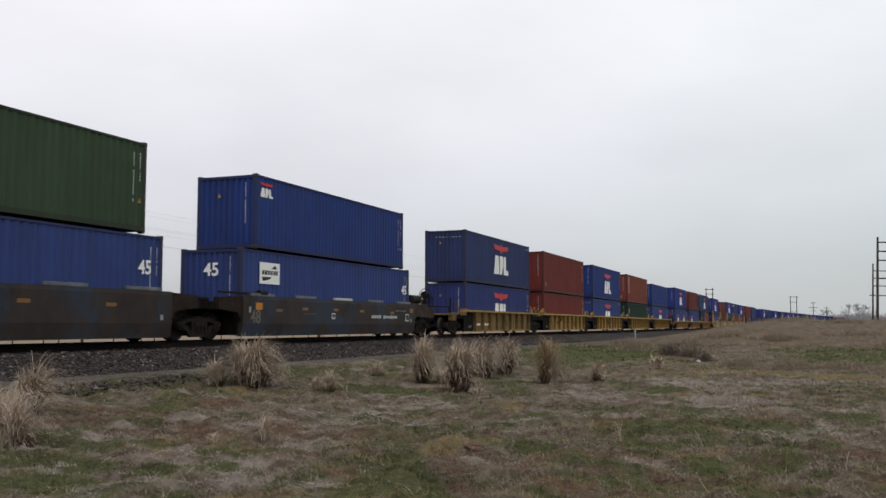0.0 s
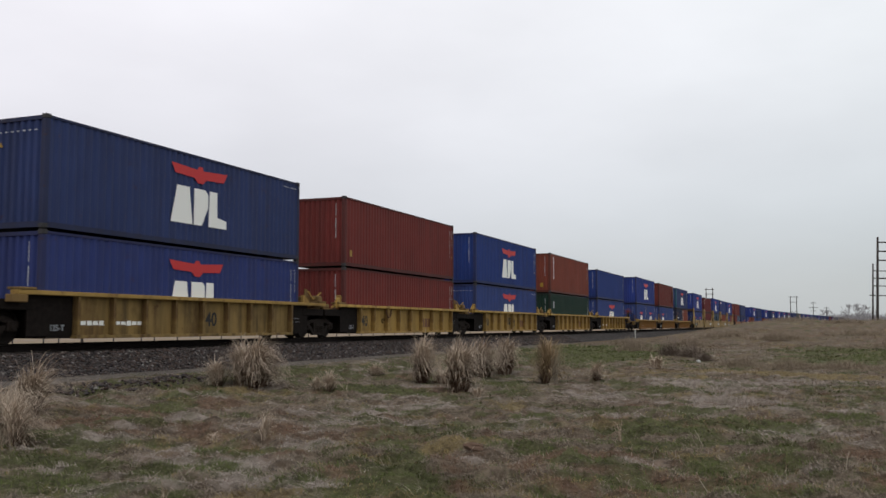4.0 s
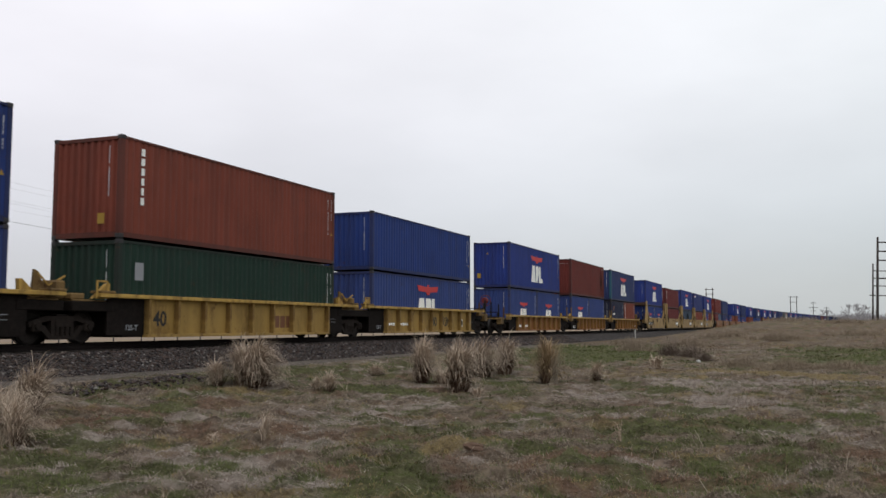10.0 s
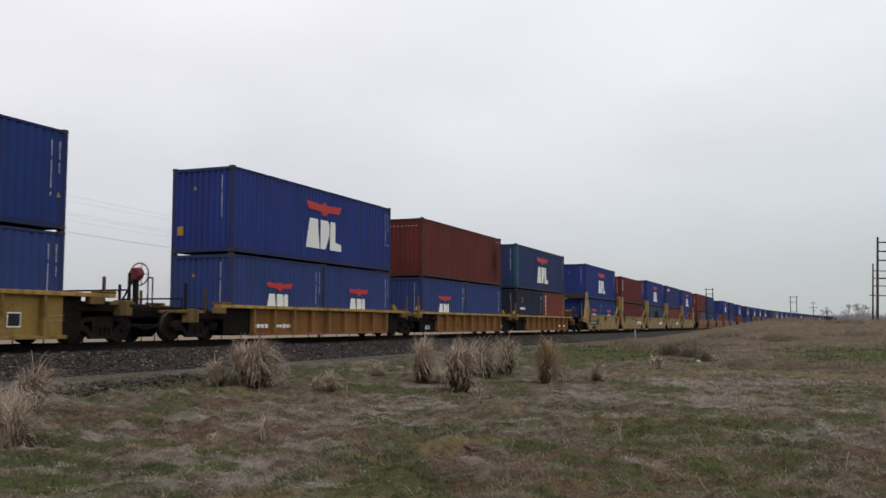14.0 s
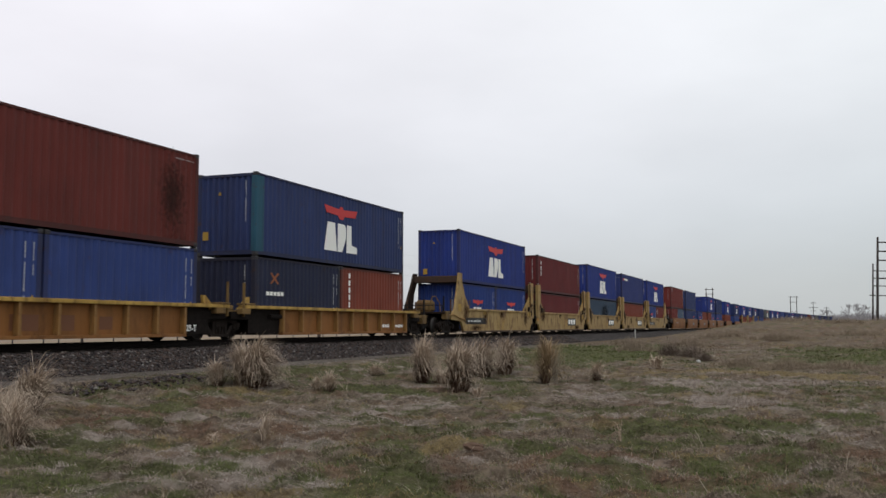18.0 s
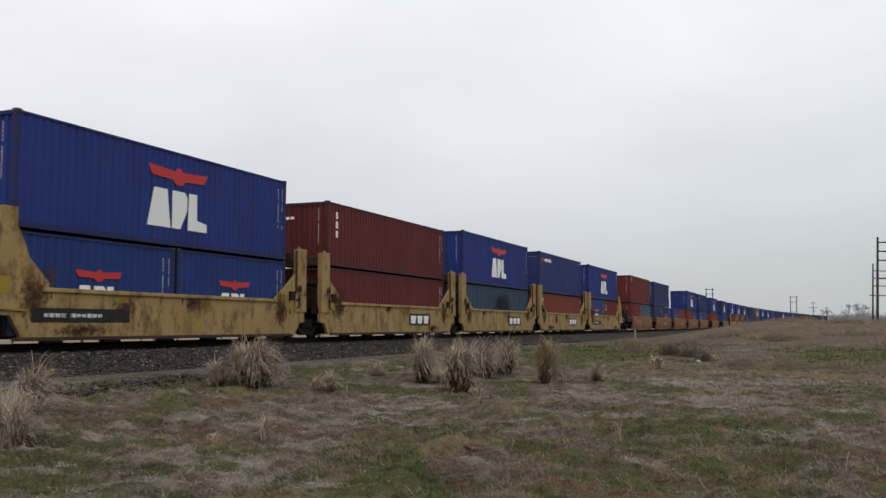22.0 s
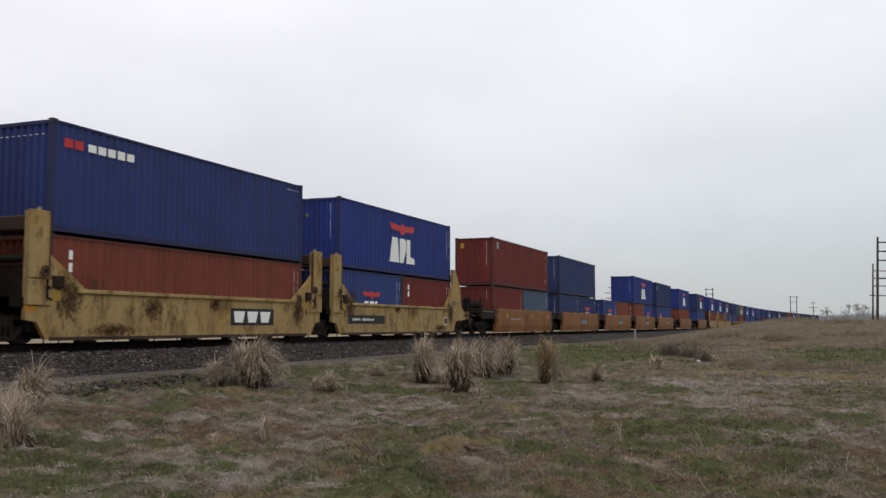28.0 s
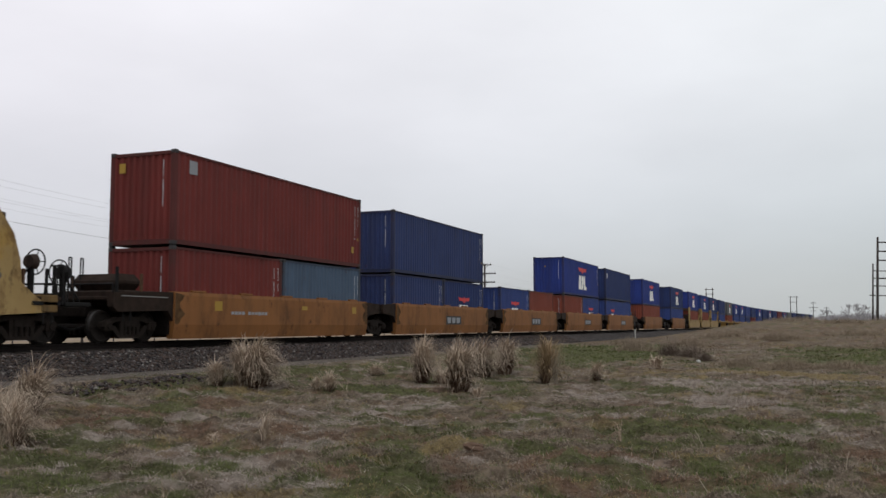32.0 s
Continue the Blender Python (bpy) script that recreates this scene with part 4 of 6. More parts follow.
def container(q, base, L, H, hue, marks=(), near=True, group="containers on the train", about=""):
    """A corrugated steel shipping container whose front end lies q metres along the train."""
    size = {6.19: "twenty-foot", 12.44: "forty-foot", 13.98: "forty-five-foot"}[L]
    thing = tagged(new("shipping_container"), f"{WORDS[hue]} corrugated steel {size} container{about}", "shipping container", group)
    thing.empty_display_size = 0.3
    paint_, frame_ = BOX[hue], FRAME[hue]
    if hue == "teal_blue":
        paint_, frame_ = BOX["faded_blue"], FRAME["faded_blue"]
    part("side_wall", shared(("side", L, H, 1), lambda: side_sheet(L, H, 1), paint_), None, thing)
    part("side_wall", shared(("side", L, H, -1), lambda: side_sheet(L, H, -1), paint_), None, thing)
    part("end_wall", shared(("end", L, H), lambda: end_sheet(L, H), paint_), None, thing)
    part("frame", shared(("frame", L, H, near), lambda: container_frame(L, H, not near), frame_), None, thing)
    part("roof", shared(("roof", L, H), lambda: roof_sheet(L, H), paint_), None, thing)
    part("floor", shared(("floor", L), lambda: boxed(-W / 2 + 0.07, W / 2 - 0.07, -L / 2 + 0.1, L / 2 - 0.1, 0.05, 0.12), M_iron), None, thing)
    for sx in (-0.57, 0.57):
        part("door", shared(("door", H), lambda: door_leaf(H), paint_), None, thing, "", pose(sx, L / 2 - 0.05, 0))
    if near:
        me = shared("casting", casting, M_casting)
        for sx in (-1, 1):
            for sy in (-1, 1):
                for z in (0.059, H - 0.059):
                    part("corner_casting", me, None, thing, "", pose(sx * (W / 2 - 0.079), sy * (L / 2 - 0.084), z, 0, 0, 0 if sx > 0 else 180))
        if base > 3.0:
            lock = shared("twist_lock", lambda: boxed(-0.07, 0.07, -0.07, 0.07, -0.045, 0.004, 0.008), M_iron)
            for sx in (-1, 1):
                for sy in (-1, 1):
                    part("twist_lock", lock, None, thing, "", pose(sx * (W / 2 - 0.085), sy * (L / 2 - 0.085), 0))
    if hue == "teal_blue":
        for sy in (-1,):
            part("corner_panel", boxed(W / 2 - 0.2, W / 2 + 0.004, -L / 2 - 0.004, -L / 2 + 0.48, 0.13, H - 0.13, 0.004), M_teal_post, thing, "teal-painted corner panel")
    k = L / 2

    def mark_part(*a):
        return tagged(part(*a), kind="stuff")

    for mark in marks:
        kind, *arg = mark if isinstance(mark, tuple) else (mark,)
        if kind == "apl":  # white blocks and a red spread shape, u metres from the front end
            u, z, s = arg
            mark_part("emblem", shared(("blocks", s), lambda: flat_shape(sized(BLOCKS, s)), M_white), None, thing, "white block emblem", facing_east(-k + u, z))
            part("red_emblem", shared(("spread", s), lambda: flat_shape(sized(SPREAD, s)), M_red_mark), None, thing, "red spread-wing emblem", facing_east(-k + u, z + 0.94 * s))
        elif kind == "sticks":  # ID columns near the far end of the side and on the front end
            mark_part("marking", shared(("bars", 14), lambda: bars((4, 7, 1), 0.09, 0.014), M_faint), None, thing, "column of small white marks", facing_east(k - 0.55, H - 0.35))
            mark_part("marking", shared(("bars", 9), lambda: bars((5, 3), 0.08, 0.014, True, 2), M_faint), None, thing, "", facing_east(k - 0.28, H - 0.35))
            part("hazard_mark", shared("warn", lambda: flat_shape([[(-0.07, -0.06), (0.07, -0.06), (0, 0.08)]]), M_yellow_mark), None, thing, "yellow triangle mark", facing_east(k - 0.28, H - 1.72))
            mark_part("end_marking", shared(("bars", 15), lambda: bars((5, 8), 0.09, 0.014, True, 4), M_faint), None, thing, "column of small white marks", facing_south(W / 2 - 0.42, H - 0.30, L))
        elif kind == "row":
            mark_part("marking", shared(("bars", "row"), lambda: bars((4, 4), 0.075, 0.03, False, 5), M_faint), None, thing, "row of small white marks", facing_east(k - 1.15, H - 0.28))
            mark_part("end_marking", shared(("bars", "erow"), lambda: bars((1, 1, 1, 1, 1, 1, 1, 1), 0.085, 0.03, False, 6), M_faint), None, thing, "row of small white marks", facing_south(-0.55, H - 0.40, L))
        elif kind == "warn":  # small hazard marks on the end
            part("hazard_mark", shared("warn", lambda: flat_shape([[(-0.07, -0.06), (0.07, -0.06), (0, 0.08)]]), M_yellow_mark), None, thing, "yellow triangle mark", facing_south(-0.28, H - 0.72, L))
        elif kind == "square":
            part("hazard_mark", shared("square", lambda: flat_shape([[(-0.12, -0.15), (0.12, -0.15), (0.12, 0.15), (-0.12, 0.15)]]), M_yellow_mark), None, thing, "yellow square mark", facing_south(*arg, L))
        elif kind == "side_square":
            part("hazard_mark", shared("sqs", lambda: flat_shape([[(-0.10, -0.13), (0.10, -0.13), (0.10, 0.13), (-0.10, 0.13)]]), M_yellow_mark), None, thing, "yellow square mark", facing_east(-k + arg[0], arg[1]))
        elif kind == "column":  # a company name down the side, as white blocks
            u, z, n, s = arg
            mark_part("name_panel", shared(("col", n, s), lambda: bars((n,), s, s * 0.35, True, n), M_white), None, thing, "column of white blocks", facing_east(-k + u, z))
        elif kind == "name":  # a company name along the side, as blocks
            u, z, n, s, m = arg
            mark_part("name_panel", shared(("name", n, s), lambda: bars((n,), s, s * 0.25, False, n), m), None, thing, "row of plain blocks", facing_east(-k + u, z))
        elif kind == "end_name":
            u, z, n, s = arg
            mark_part("name_panel", shared(("ename", n, s), lambda: bars((n,), s, s * 0.35, False, n), M_white), None, thing, "row of white blocks", facing_south(u, z, L))
        elif kind == "number":
            part("number", words(arg[0], 0.62, M_white), None, thing, "white painted number", facing_south(arg[1], arg[2], L))
        elif kind == "side_number":
            part("number", words(arg[0], 0.56, M_white), None, thing, "white painted number", facing_east(-k + arg[1], arg[2]))
        elif kind == "panel":
            u, z, w, h, m = arg
            part("panel", flat_shape([[(-w / 2, -h / 2), (w / 2, -h / 2), (w / 2, h / 2), (-w / 2, h / 2)]]), m, thing, "flat painted panel", facing_east(-k + u, z, 0.002))
        elif kind == "panel_mark":  # dark shapes printed on a white panel
            u, z = arg
            outs = [[(x, -0.05), (x + 0.13, -0.05), (x + 0.15, 0.10), (x + 0.02, 0.10)] for x in (-0.5, -0.32, -0.14, 0.04, 0.22, 0.38)]
            outs += [[(-0.52, -0.14), (0.10, -0.12), (0.02, -0.20), (-0.44, -0.28)], [(0.10, 0.16), (0.34, 0.30), (0.46, 0.16)]]
            mark_part("panel_print", flat_shape(outs), M_black_mark, thing, "dark shapes on the white panel", facing_east(-k + u, z, 0.0055))
        elif kind == "soot":  # a ragged dark stain
            u, z, w, h, *tone = arg
            part("soot_stain", flat_shape([[(-w / 2, -h / 2), (w / 2, -h / 2), (w / 2, h / 2), (-w / 2, h / 2)]]), tone[0] if tone else M_soot, thing, "dark ragged stain", facing_east(-k + u, z, 0.001))
        elif kind == "cross":
            s = 0.29
            part("emblem", shared("cross", lambda: flat_shape([[(-s, s * 0.6), (-s * 0.7, s * 0.72), (s, -s * 0.6), (s * 0.7, -s * 0.72)], [(-s, -s * 0.6), (-s * 0.7, -s * 0.72), (s, s * 0.6), (s * 0.7, s * 0.72)]]), M_cross_mark), None, thing, "orange crossed-stroke emblem", facing_east(-k + arg[0], arg[1]))
    MOVING.append((thing, q + L / 2, base))
    return thing


# ---- well cars ----
WELL = 1.41  # height of the well floor over the field


def wheelset():
    bm = bmesh.new()
    turn = Matrix.Rotation(radians(90), 4, "Y")
    for s in (-1, 1):
        bmesh.ops.create_cone(bm, cap_ends=True, segments=28, radius1=0.455, radius2=0.445, depth=0.10, matrix=Matrix.Translation((s * 0.775, 0, 0)) @ turn)
        bmesh.ops.create_cone(bm, cap_ends=True, segments=28, radius1=0.485, radius2=0.485, depth=0.03, matrix=Matrix.Translation((s * 0.71, 0, 0)) @ turn)
        bmesh.ops.create_cone(bm, cap_ends=True, segments=14, radius1=0.15, radius2=0.11, depth=0.10, matrix=Matrix.Translation((s * 0.85, 0, 0)) @ turn)
        ring(bm, Matrix.Translation((s * 0.828, 0, 0)) @ turn, 0.40, 0.03, 24, 6)
        for i in range(3):
            a = i * 2.094
            rod(bm, (s * 0.83, 0.16 * math.cos(a), 0.16 * math.sin(a)), (s * 0.83, 0.36 * math.cos(a), 0.36 * math.sin(a)), 0.022, 5)
    rod(bm, (-0.8, 0, 0), (0.8, 0, 0), 0.085, 10)
    bm.normal_update()
    for f in bm.faces:
        c = f.calc_center_median()
        if abs(f.normal.x) < 0.3 and 0.43 < math.hypot(c.y, c.z) < 0.47:
            f.material_index = 1
    return bm


def side_frame():
    """Cast side frame of a two-axle truck: top and bottom members, columns and springs, open between them."""
    bm = bmesh.new()
    prism(bm, [(-1.12, 0.12), (-1.12, -0.02), (-0.98, 0.02), (-0.50, 0.15), (0.50, 0.15), (0.98, 0.02), (1.12, -0.02), (1.12, 0.12), (0.55, 0.27), (-0.55, 0.27)], -0.075, 0.075)
    prism(bm, [(-0.74, 0.03), (-0.70, -0.10), (-0.42, -0.33), (0.42, -0.33), (0.70, -0.10), (0.74, 0.03), (0.60, 0.03), (0.36, -0.23), (-0.36, -0.23), (-0.60, 0.03)], -0.06, 0.06)
    for y in (-0.33, 0.33):
        box(bm, -0.07, 0.07, y - 0.06, y + 0.06, -0.25, 0.2)
    for y in (-0.89, 0.89):
        box(bm, -0.12, 0.12, y - 0.15, y + 0.15, -0.13, 0.14, 0.03)
        rod(bm, (0.08, y, 0), (0.16, y, 0), 0.085, 10)
    for y in (-0.17, 0.0, 0.17):
        rod(bm, (0.02, y, -0.24), (0.02, y, 0.02), 0.062, 8)
    box(bm, -0.05, 0.09, -0.26, 0.26, 0.0, 0.15)
    return bm


def truck(parent, y, spin):
    """A two-axle truck under one end of a car or under the joint of two."""
    t = part("truck", shared("bolster", lambda: box(boxed(-1.05, 1.05, -0.2, 0.2, 0.05, 0.32, 0.03), -0.3, 0.3, -0.3, 0.3, 0.32, 0.5, 0.03), M_truck), None, parent, "black cast-steel two-axle truck", pose(0, y, 0.455))
    for s in (-1, 1):
        part("side_frame", shared("side_frame", side_frame, M_cast), None, t, "", pose(s * 1.0, 0, 0, 0, 0, 0 if s > 0 else 180))
    for dy in (-0.89, 0.89):
        me = shared("wheelset", wheelset, M_wheel)
        if len(me.materials) < 2:
            me.materials.append(M_tread)
        w = part("wheelset", me, None, t, "dark steel wheels on an axle", pose(0, dy, 0))
        if spin:
            WHEELS.append((w, dy))
    return t


def brake_wheel(parent, x, y, z, mat, face):
    """face: -1 where the wheel looks to the front of the train, 1 to its rear."""
    bm = bmesh.new()
    m = Matrix.Translation((x, y, z)) @ Matrix.Rotation(radians(90), 4, "X")
    ring(bm, m, 0.32, 0.02, 22, 6)
    for i in range(5):
        a = i * 1.2566
        rod(bm, (x, y, z), (x + 0.32 * math.cos(a), y, z + 0.32 * math.sin(a)), 0.013, 5)
    part("hand_brake_wheel", bm, M_red_iron if mat == M_red_iron else M_iron, parent, "spoked iron hand brake wheel")
    b2 = bmesh.new()
    bmesh.ops.create_cone(b2, cap_ends=True, segments=16, radius1=0.20, radius2=0.17, depth=0.20, matrix=Matrix.Translation((x, y - face * 0.14, z)) @ Matrix.Rotation(radians(90), 4, "X"))
    part("brake_housing", b2, mat, parent, "rounded brake gear housing")
    part("brake_stand", boxed(x - 0.06, x + 0.06, y - face * 0.14 - 0.06, y - face * 0.14 + 0.06, 1.0, z), M_iron, parent)
    part("brake_strut", path_rod(bmesh.new(), [(x, y - face * 0.2, z - 0.1), (x, y - face * 0.75, 1.1)], 0.03, 6), M_iron, parent)


def grab(parent, x, y, z0, z1, w=0.28, mat=None):
    part("grab_iron", path_rod(bmesh.new(), [(x, y, z0), (x, y, z1), (x, y + w, z1), (x, y + w, z0)], 0.022, 6), mat or M_iron, parent)


def stake(parent, x, y, z0, z1, mat):
    part("stake", boxed(x - 0.04, x + 0.04, y - 0.035, y + 0.035, z0, z1, 0.01), mat, parent)


def coupler(parent, sign, y):
    """Draft gear and knuckle; local y of the car's end."""
    bm = boxed(-0.16, 0.16, *sorted((sign * y, sign * (y + 0.75))), 0.72, 1.0, 0.03)
    box(bm, -0.22, 0.22, *sorted((sign * (y + 0.68), sign * (y + 0.98))), 0.68, 1.04, 0.06)
    part("coupler", bm, M_truck, parent, "black knuckle coupler")
    bm = path_rod(bmesh.new(), [(0.4, sign * y, 0.75), (0.42, sign * (y + 0.3), 0.45), (0.3, sign * (y + 0.7), 0.36), (0.15, sign * (y + 1.0), 0.5)], 0.028, 6)
    part("brake_hose", bm, M_iron, parent)


def well_car(q0, q1, style, ends, mats, spin=True, tall=True, plates=(), half=8.0, front_truck=True, brakes=(0, 0), brake_mat=None, joint_stakes=False):
    """One well unit whose load runs from q0 to q1 along the train. ends: (front is a car end, back is a car end).
    Heights in its space are over the rail."""
    mid = (q0 + q1) / 2
    name = {"ribbed": "yellow ribbed-side well car with weathered paint", "bulkhead": "tan well car with tall end bulkheads and rust streaks",
            "smooth": "orange-yellow smooth-sided well car with grimy paint", "dark": "dark brown grimy smooth-sided well car"}[style]
    thing = tagged(new("well_car"), name + ", carrying containers", "railway car", "well cars of the train")
    body, top = mats
    L = q1 - q0
    wl = L / 2 + 0.22      # half length of the well
    sill_top, sill_bot = {"ribbed": (1.34, 0.20), "bulkhead": (1.40, 0.14), "smooth": (1.49, 0.09), "dark": (1.48, 0.13)}[style]
    if style == "ribbed" and not tall:
        sill_top = 1.16
    x_in, x_out = 1.25, (1.47 if style == "ribbed" else 1.40)
    back_y = 6.15 if ends[1] else 5.46
    for s in (-1, 1):
        if style == "ribbed":
            a, b = sorted((s * x_in, s * (x_in + 0.035)))
            front_y = -5.18 if tall or ends[0] else -4.72
            part("side_plate", boxed(a, b, front_y, back_y, sill_bot, sill_top - 0.02), body, thing)
            a, b = sorted((s * (x_in - 0.01), s * (x_in + 0.03)))
            for y2, y3 in ((-wl - 0.25, front_y - 0.004), (back_y + 0.004, wl + 0.35)):
                part("end_panel", boxed(a, b, y2, y3, sill_bot + 0.02, sill_top - 0.1), M_truck, thing, "black-painted end panel")
            a, b = sorted((s * (x_in - 0.03), s * (x_out + 0.02)))
            c0, c1 = (-wl - 0.72, wl + 1.42) if tall else (-wl - 0.70, wl + 1.20)
            part("top_chord", boxed(a, b, c0, c1, sill_top - 0.11, sill_top, 0.012), top, thing, "brighter yellow top chord")
            a, b = sorted((s * (x_in - 0.03), s * (x_out - 0.02)))
            part("bottom_chord", boxed(a, b, front_y - 0.02, back_y + 0.02, sill_bot - 0.05, sill_bot + 0.04, 0.01), body, thing)
            a, b = sorted((s * (x_in + 0.035), s * (x_out - 0.01)))
            rib = shared(("rib", a, sill_top), lambda: boxed(a, b, -0.05, 0.05, sill_bot + 0.04, sill_top - 0.11, 0.008), body if tall else M_rib)
            for i in range(9):
                part("rib", rib, None, thing, "", pose(0, front_y + 0.05 + (back_y - front_y - 0.1) / 8 * i if not tall and not ends[0] else -5.13 + 1.317 * i, 0))
            for sy in (-1, 1):
                if not tall or (ends[0] if sy < 0 else ends[1]):
                    part("jacking_pad", boxed(*sorted((s * 1.3, s * (x_out + 0.05))), *sorted((sy * (wl + 0.45), sy * (wl + 0.95))), sill_top - 0.30, sill_top - 0.112, 0.015), M_pad, thing)
                end = c0 if sy < 0 else c1
                part("chord_shoe", boxed(*sorted((s * 1.1, s * (x_out + 0.035))), *sorted((end, end - sy * 0.55)), sill_top + 0.002, sill_top + 0.07, 0.015), M_pad, thing, "rusty end shoe")
                if not tall and s > 0 and sy < 0 and not ends[0]:
                    part("brake_cylinder", rod(bmesh.new(), (1.33, front_y - 0.75, 0.80), (1.33, front_y + 0.1, 0.80), 0.085, 10), M_truck, thing, "black brake cylinder")
        elif style == "bulkhead":
            a, b = sorted((s * x_in, s * (x_out - 0.03)))
            e = wl - 0.15

            def outline(is_end, e):
                if is_end == "rear":
                    return [(e, sill_bot), (e + 0.40, 0.72), (e + 1.95, 0.80), (e + 1.95, 1.02), (e + 1.50, 1.30), (e + 1.20, 1.52), (e + 1.14, 2.05), (e + 0.92, 2.68), (e + 0.40, 3.30), (e + 0.22, 3.42), (e - 0.10, 3.42), (e - 0.10, 2.60), (e - 0.25, 2.25), (e - 1.2, sill_top)]
                if is_end:
                    return [(e, sill_bot), (e + 0.40, 0.72), (e + 1.95, 0.80), (e + 1.95, 1.02), (e + 1.35, 1.36), (e + 0.78, 2.85), (e + 0.70, 3.32), (e + 0.26, 3.32), (e + 0.26, 2.9), (e + 0.05, 2.55), (e - 0.12, 2.15), (e - 0.95, sill_top)]
                return [(e + 0.40, sill_bot), (e + 0.70, 0.57), (e + 1.06, 0.62), (e + 1.06, 3.28), (e + 0.46, 3.28), (e + 0.46, 2.38), (e + 0.28, 2.22), (e - 0.98, sill_top)]

            far_front = [(e + 0.10, sill_bot), (e + 0.40, 0.72), (e + 1.95, 0.80), (e + 1.95, 1.30), (e + 0.95, 2.85), (e + 0.70, 3.32), (e + 0.30, 3.32), (e + 0.30, 2.9), (e + 0.75, 2.2), (e + 0.9, sill_top), (e - 0.95, sill_top)]
            out = outline("rear" if ends[1] else False, e) + [(-y + 0.35, z) for y, z in reversed(far_front)] if ends[0] and s < 0 else outline("rear" if ends[1] else False, e) + [(-y, z) for y, z in reversed(outline(ends[0], e - 0.35 if ends[0] else e - 0.3))]
            # The far plate's dark colour holds both the shade and grime of its inner face.
            part("side_plate", prism(bmesh.new(), out, a, b), body if s > 0 else M_grime_and_shade, thing)
            a, b = sorted((s * (x_out - 0.03), s * (x_out + 0.05)))
            part("top_chord", boxed(a, b, -e + 0.9, e - 0.9, sill_top - 0.09, sill_top + 0.02, 0.012), body, thing)
            part("bottom_chord", boxed(a, b, -e, e, sill_bot - 0.03, sill_bot + 0.06, 0.012), M_tan_dark, thing, "grimy rust-brown lower flange")
            for yy in (-5.0, -2.9, -0.6, 1.5, 3.6, 5.3):
                part("floor_bracket", boxed(*sorted((s * (x_in - 0.02), s * (x_out + 0.03))), yy - 0.32, yy + 0.32, sill_bot - 0.09, sill_bot - 0.034, 0.01), M_truck, thing)
            for sy in (1, -1):
                if sy < 0 and not ends[0]:
                    e -= 0.3
                if not (ends[0] if sy < 0 else ends[1]):
                    part("post_cap", boxed(a, b, *sorted((sy * (e + 0.44), sy * (e + 1.07))), 1.64, 3.31, 0.012), body, thing, "rust-stained vertical post")
                    part("post_edge", boxed(a, b - s * 0.01 if s > 0 else b, *sorted((sy * (e + 0.37), sy * (e + 0.435))), 1.7, 3.22, 0.01), M_rust, thing, "rusty post edge")
                    part("post_foot", boxed(a, b, *sorted((sy * (e + 0.30), sy * (e + 1.08))), 0.98, 1.62, 0.012), body, thing)
                    part("post_tip", boxed(*sorted((s * 1.30, s * 1.36)), *sorted((sy * (e + 0.62), sy * (e + 0.76))), 3.31, 3.40, 0.02), M_rail_paint, thing, "pale worn pin")
                    if s > 0:
                        part("hub", rod(bmesh.new(), (x_out - 0.02, sy * (e + 0.56), 1.82), (x_out + 0.09, sy * (e + 0.56), 1.82), 0.17, 14, 0.14), M_rust, thing, "rusty round hub")
                        part("hub_pin", rod(bmesh.new(), (x_out + 0.09, sy * (e + 0.56), 1.82), (x_out + 0.12, sy * (e + 0.56), 1.82), 0.06, 8), M_iron, thing)
                        part("lock_box", boxed(x_out - 0.03, x_out + 0.08, *sorted((sy * (e - 0.08), sy * (e + 0.26))), 1.42, 1.72, 0.02), M_grime_and_shade, thing, "dark grimy lock box")
                        part("lock_rod", path_rod(bmesh.new(), [(x_out + 0.08, sy * (e + 0.50), 1.62), (x_out + 0.08, sy * (e + 0.50), 1.18), (x_out + 0.08, sy * (e + 0.34), 1.12)], 0.025, 6), M_iron, thing)
                        part("paint_patch", boxed(x_out - 0.03, x_out - 0.018, *sorted((sy * (e - 0.05), sy * (e + 0.24))), 1.10, 1.36), M_yellow_mark, thing, "repainted yellow patch")
                    part("latch", boxed(*sorted((s * (x_out - 0.03), s * (x_out + 0.07))), *sorted((sy * (e + 0.34), sy * (e + 0.54))), 1.36, 1.47, 0.03), M_grime_and_shade, thing, "dark rusty latch")
                    part("rust_pocket", prism(bmesh.new(), [(sy * (e + 0.02 + 0.07 * math.cos(q * 0.5236) + 0.03 * math.cos(q * 1.9)), 1.22 + 0.36 * math.sin(q * 0.5236)) for q in range(12)], *sorted((s * (x_out - 0.035), s * (x_out - 0.02)))), M_rust, thing, "rusted oval recess")
        else:
            o = x_out + 0.04
            out = [(x_in - 0.02, sill_top), (o, sill_top), (o + 0.02, sill_top - 0.12), (o + 0.02, sill_bot + 0.42), (o - 0.05, sill_bot), (x_in - 0.06, sill_bot)]
            bm = bmesh.new()
            e = wl - 0.05
            va = [bm.verts.new((s * x, -e, z)) for x, z in out]
            vb = [bm.verts.new((s * x, e, z)) for x, z in out]
            for i in range(6):
                j = (i + 1) % 6
                bm.faces.new((va[i], vb[i], vb[j], va[j]))
            bm.faces.new(va)
            bm.faces.new(vb[::-1])
            bmesh.ops.recalc_face_normals(bm, faces=bm.faces)
            part("side_plate", bm, body, thing)
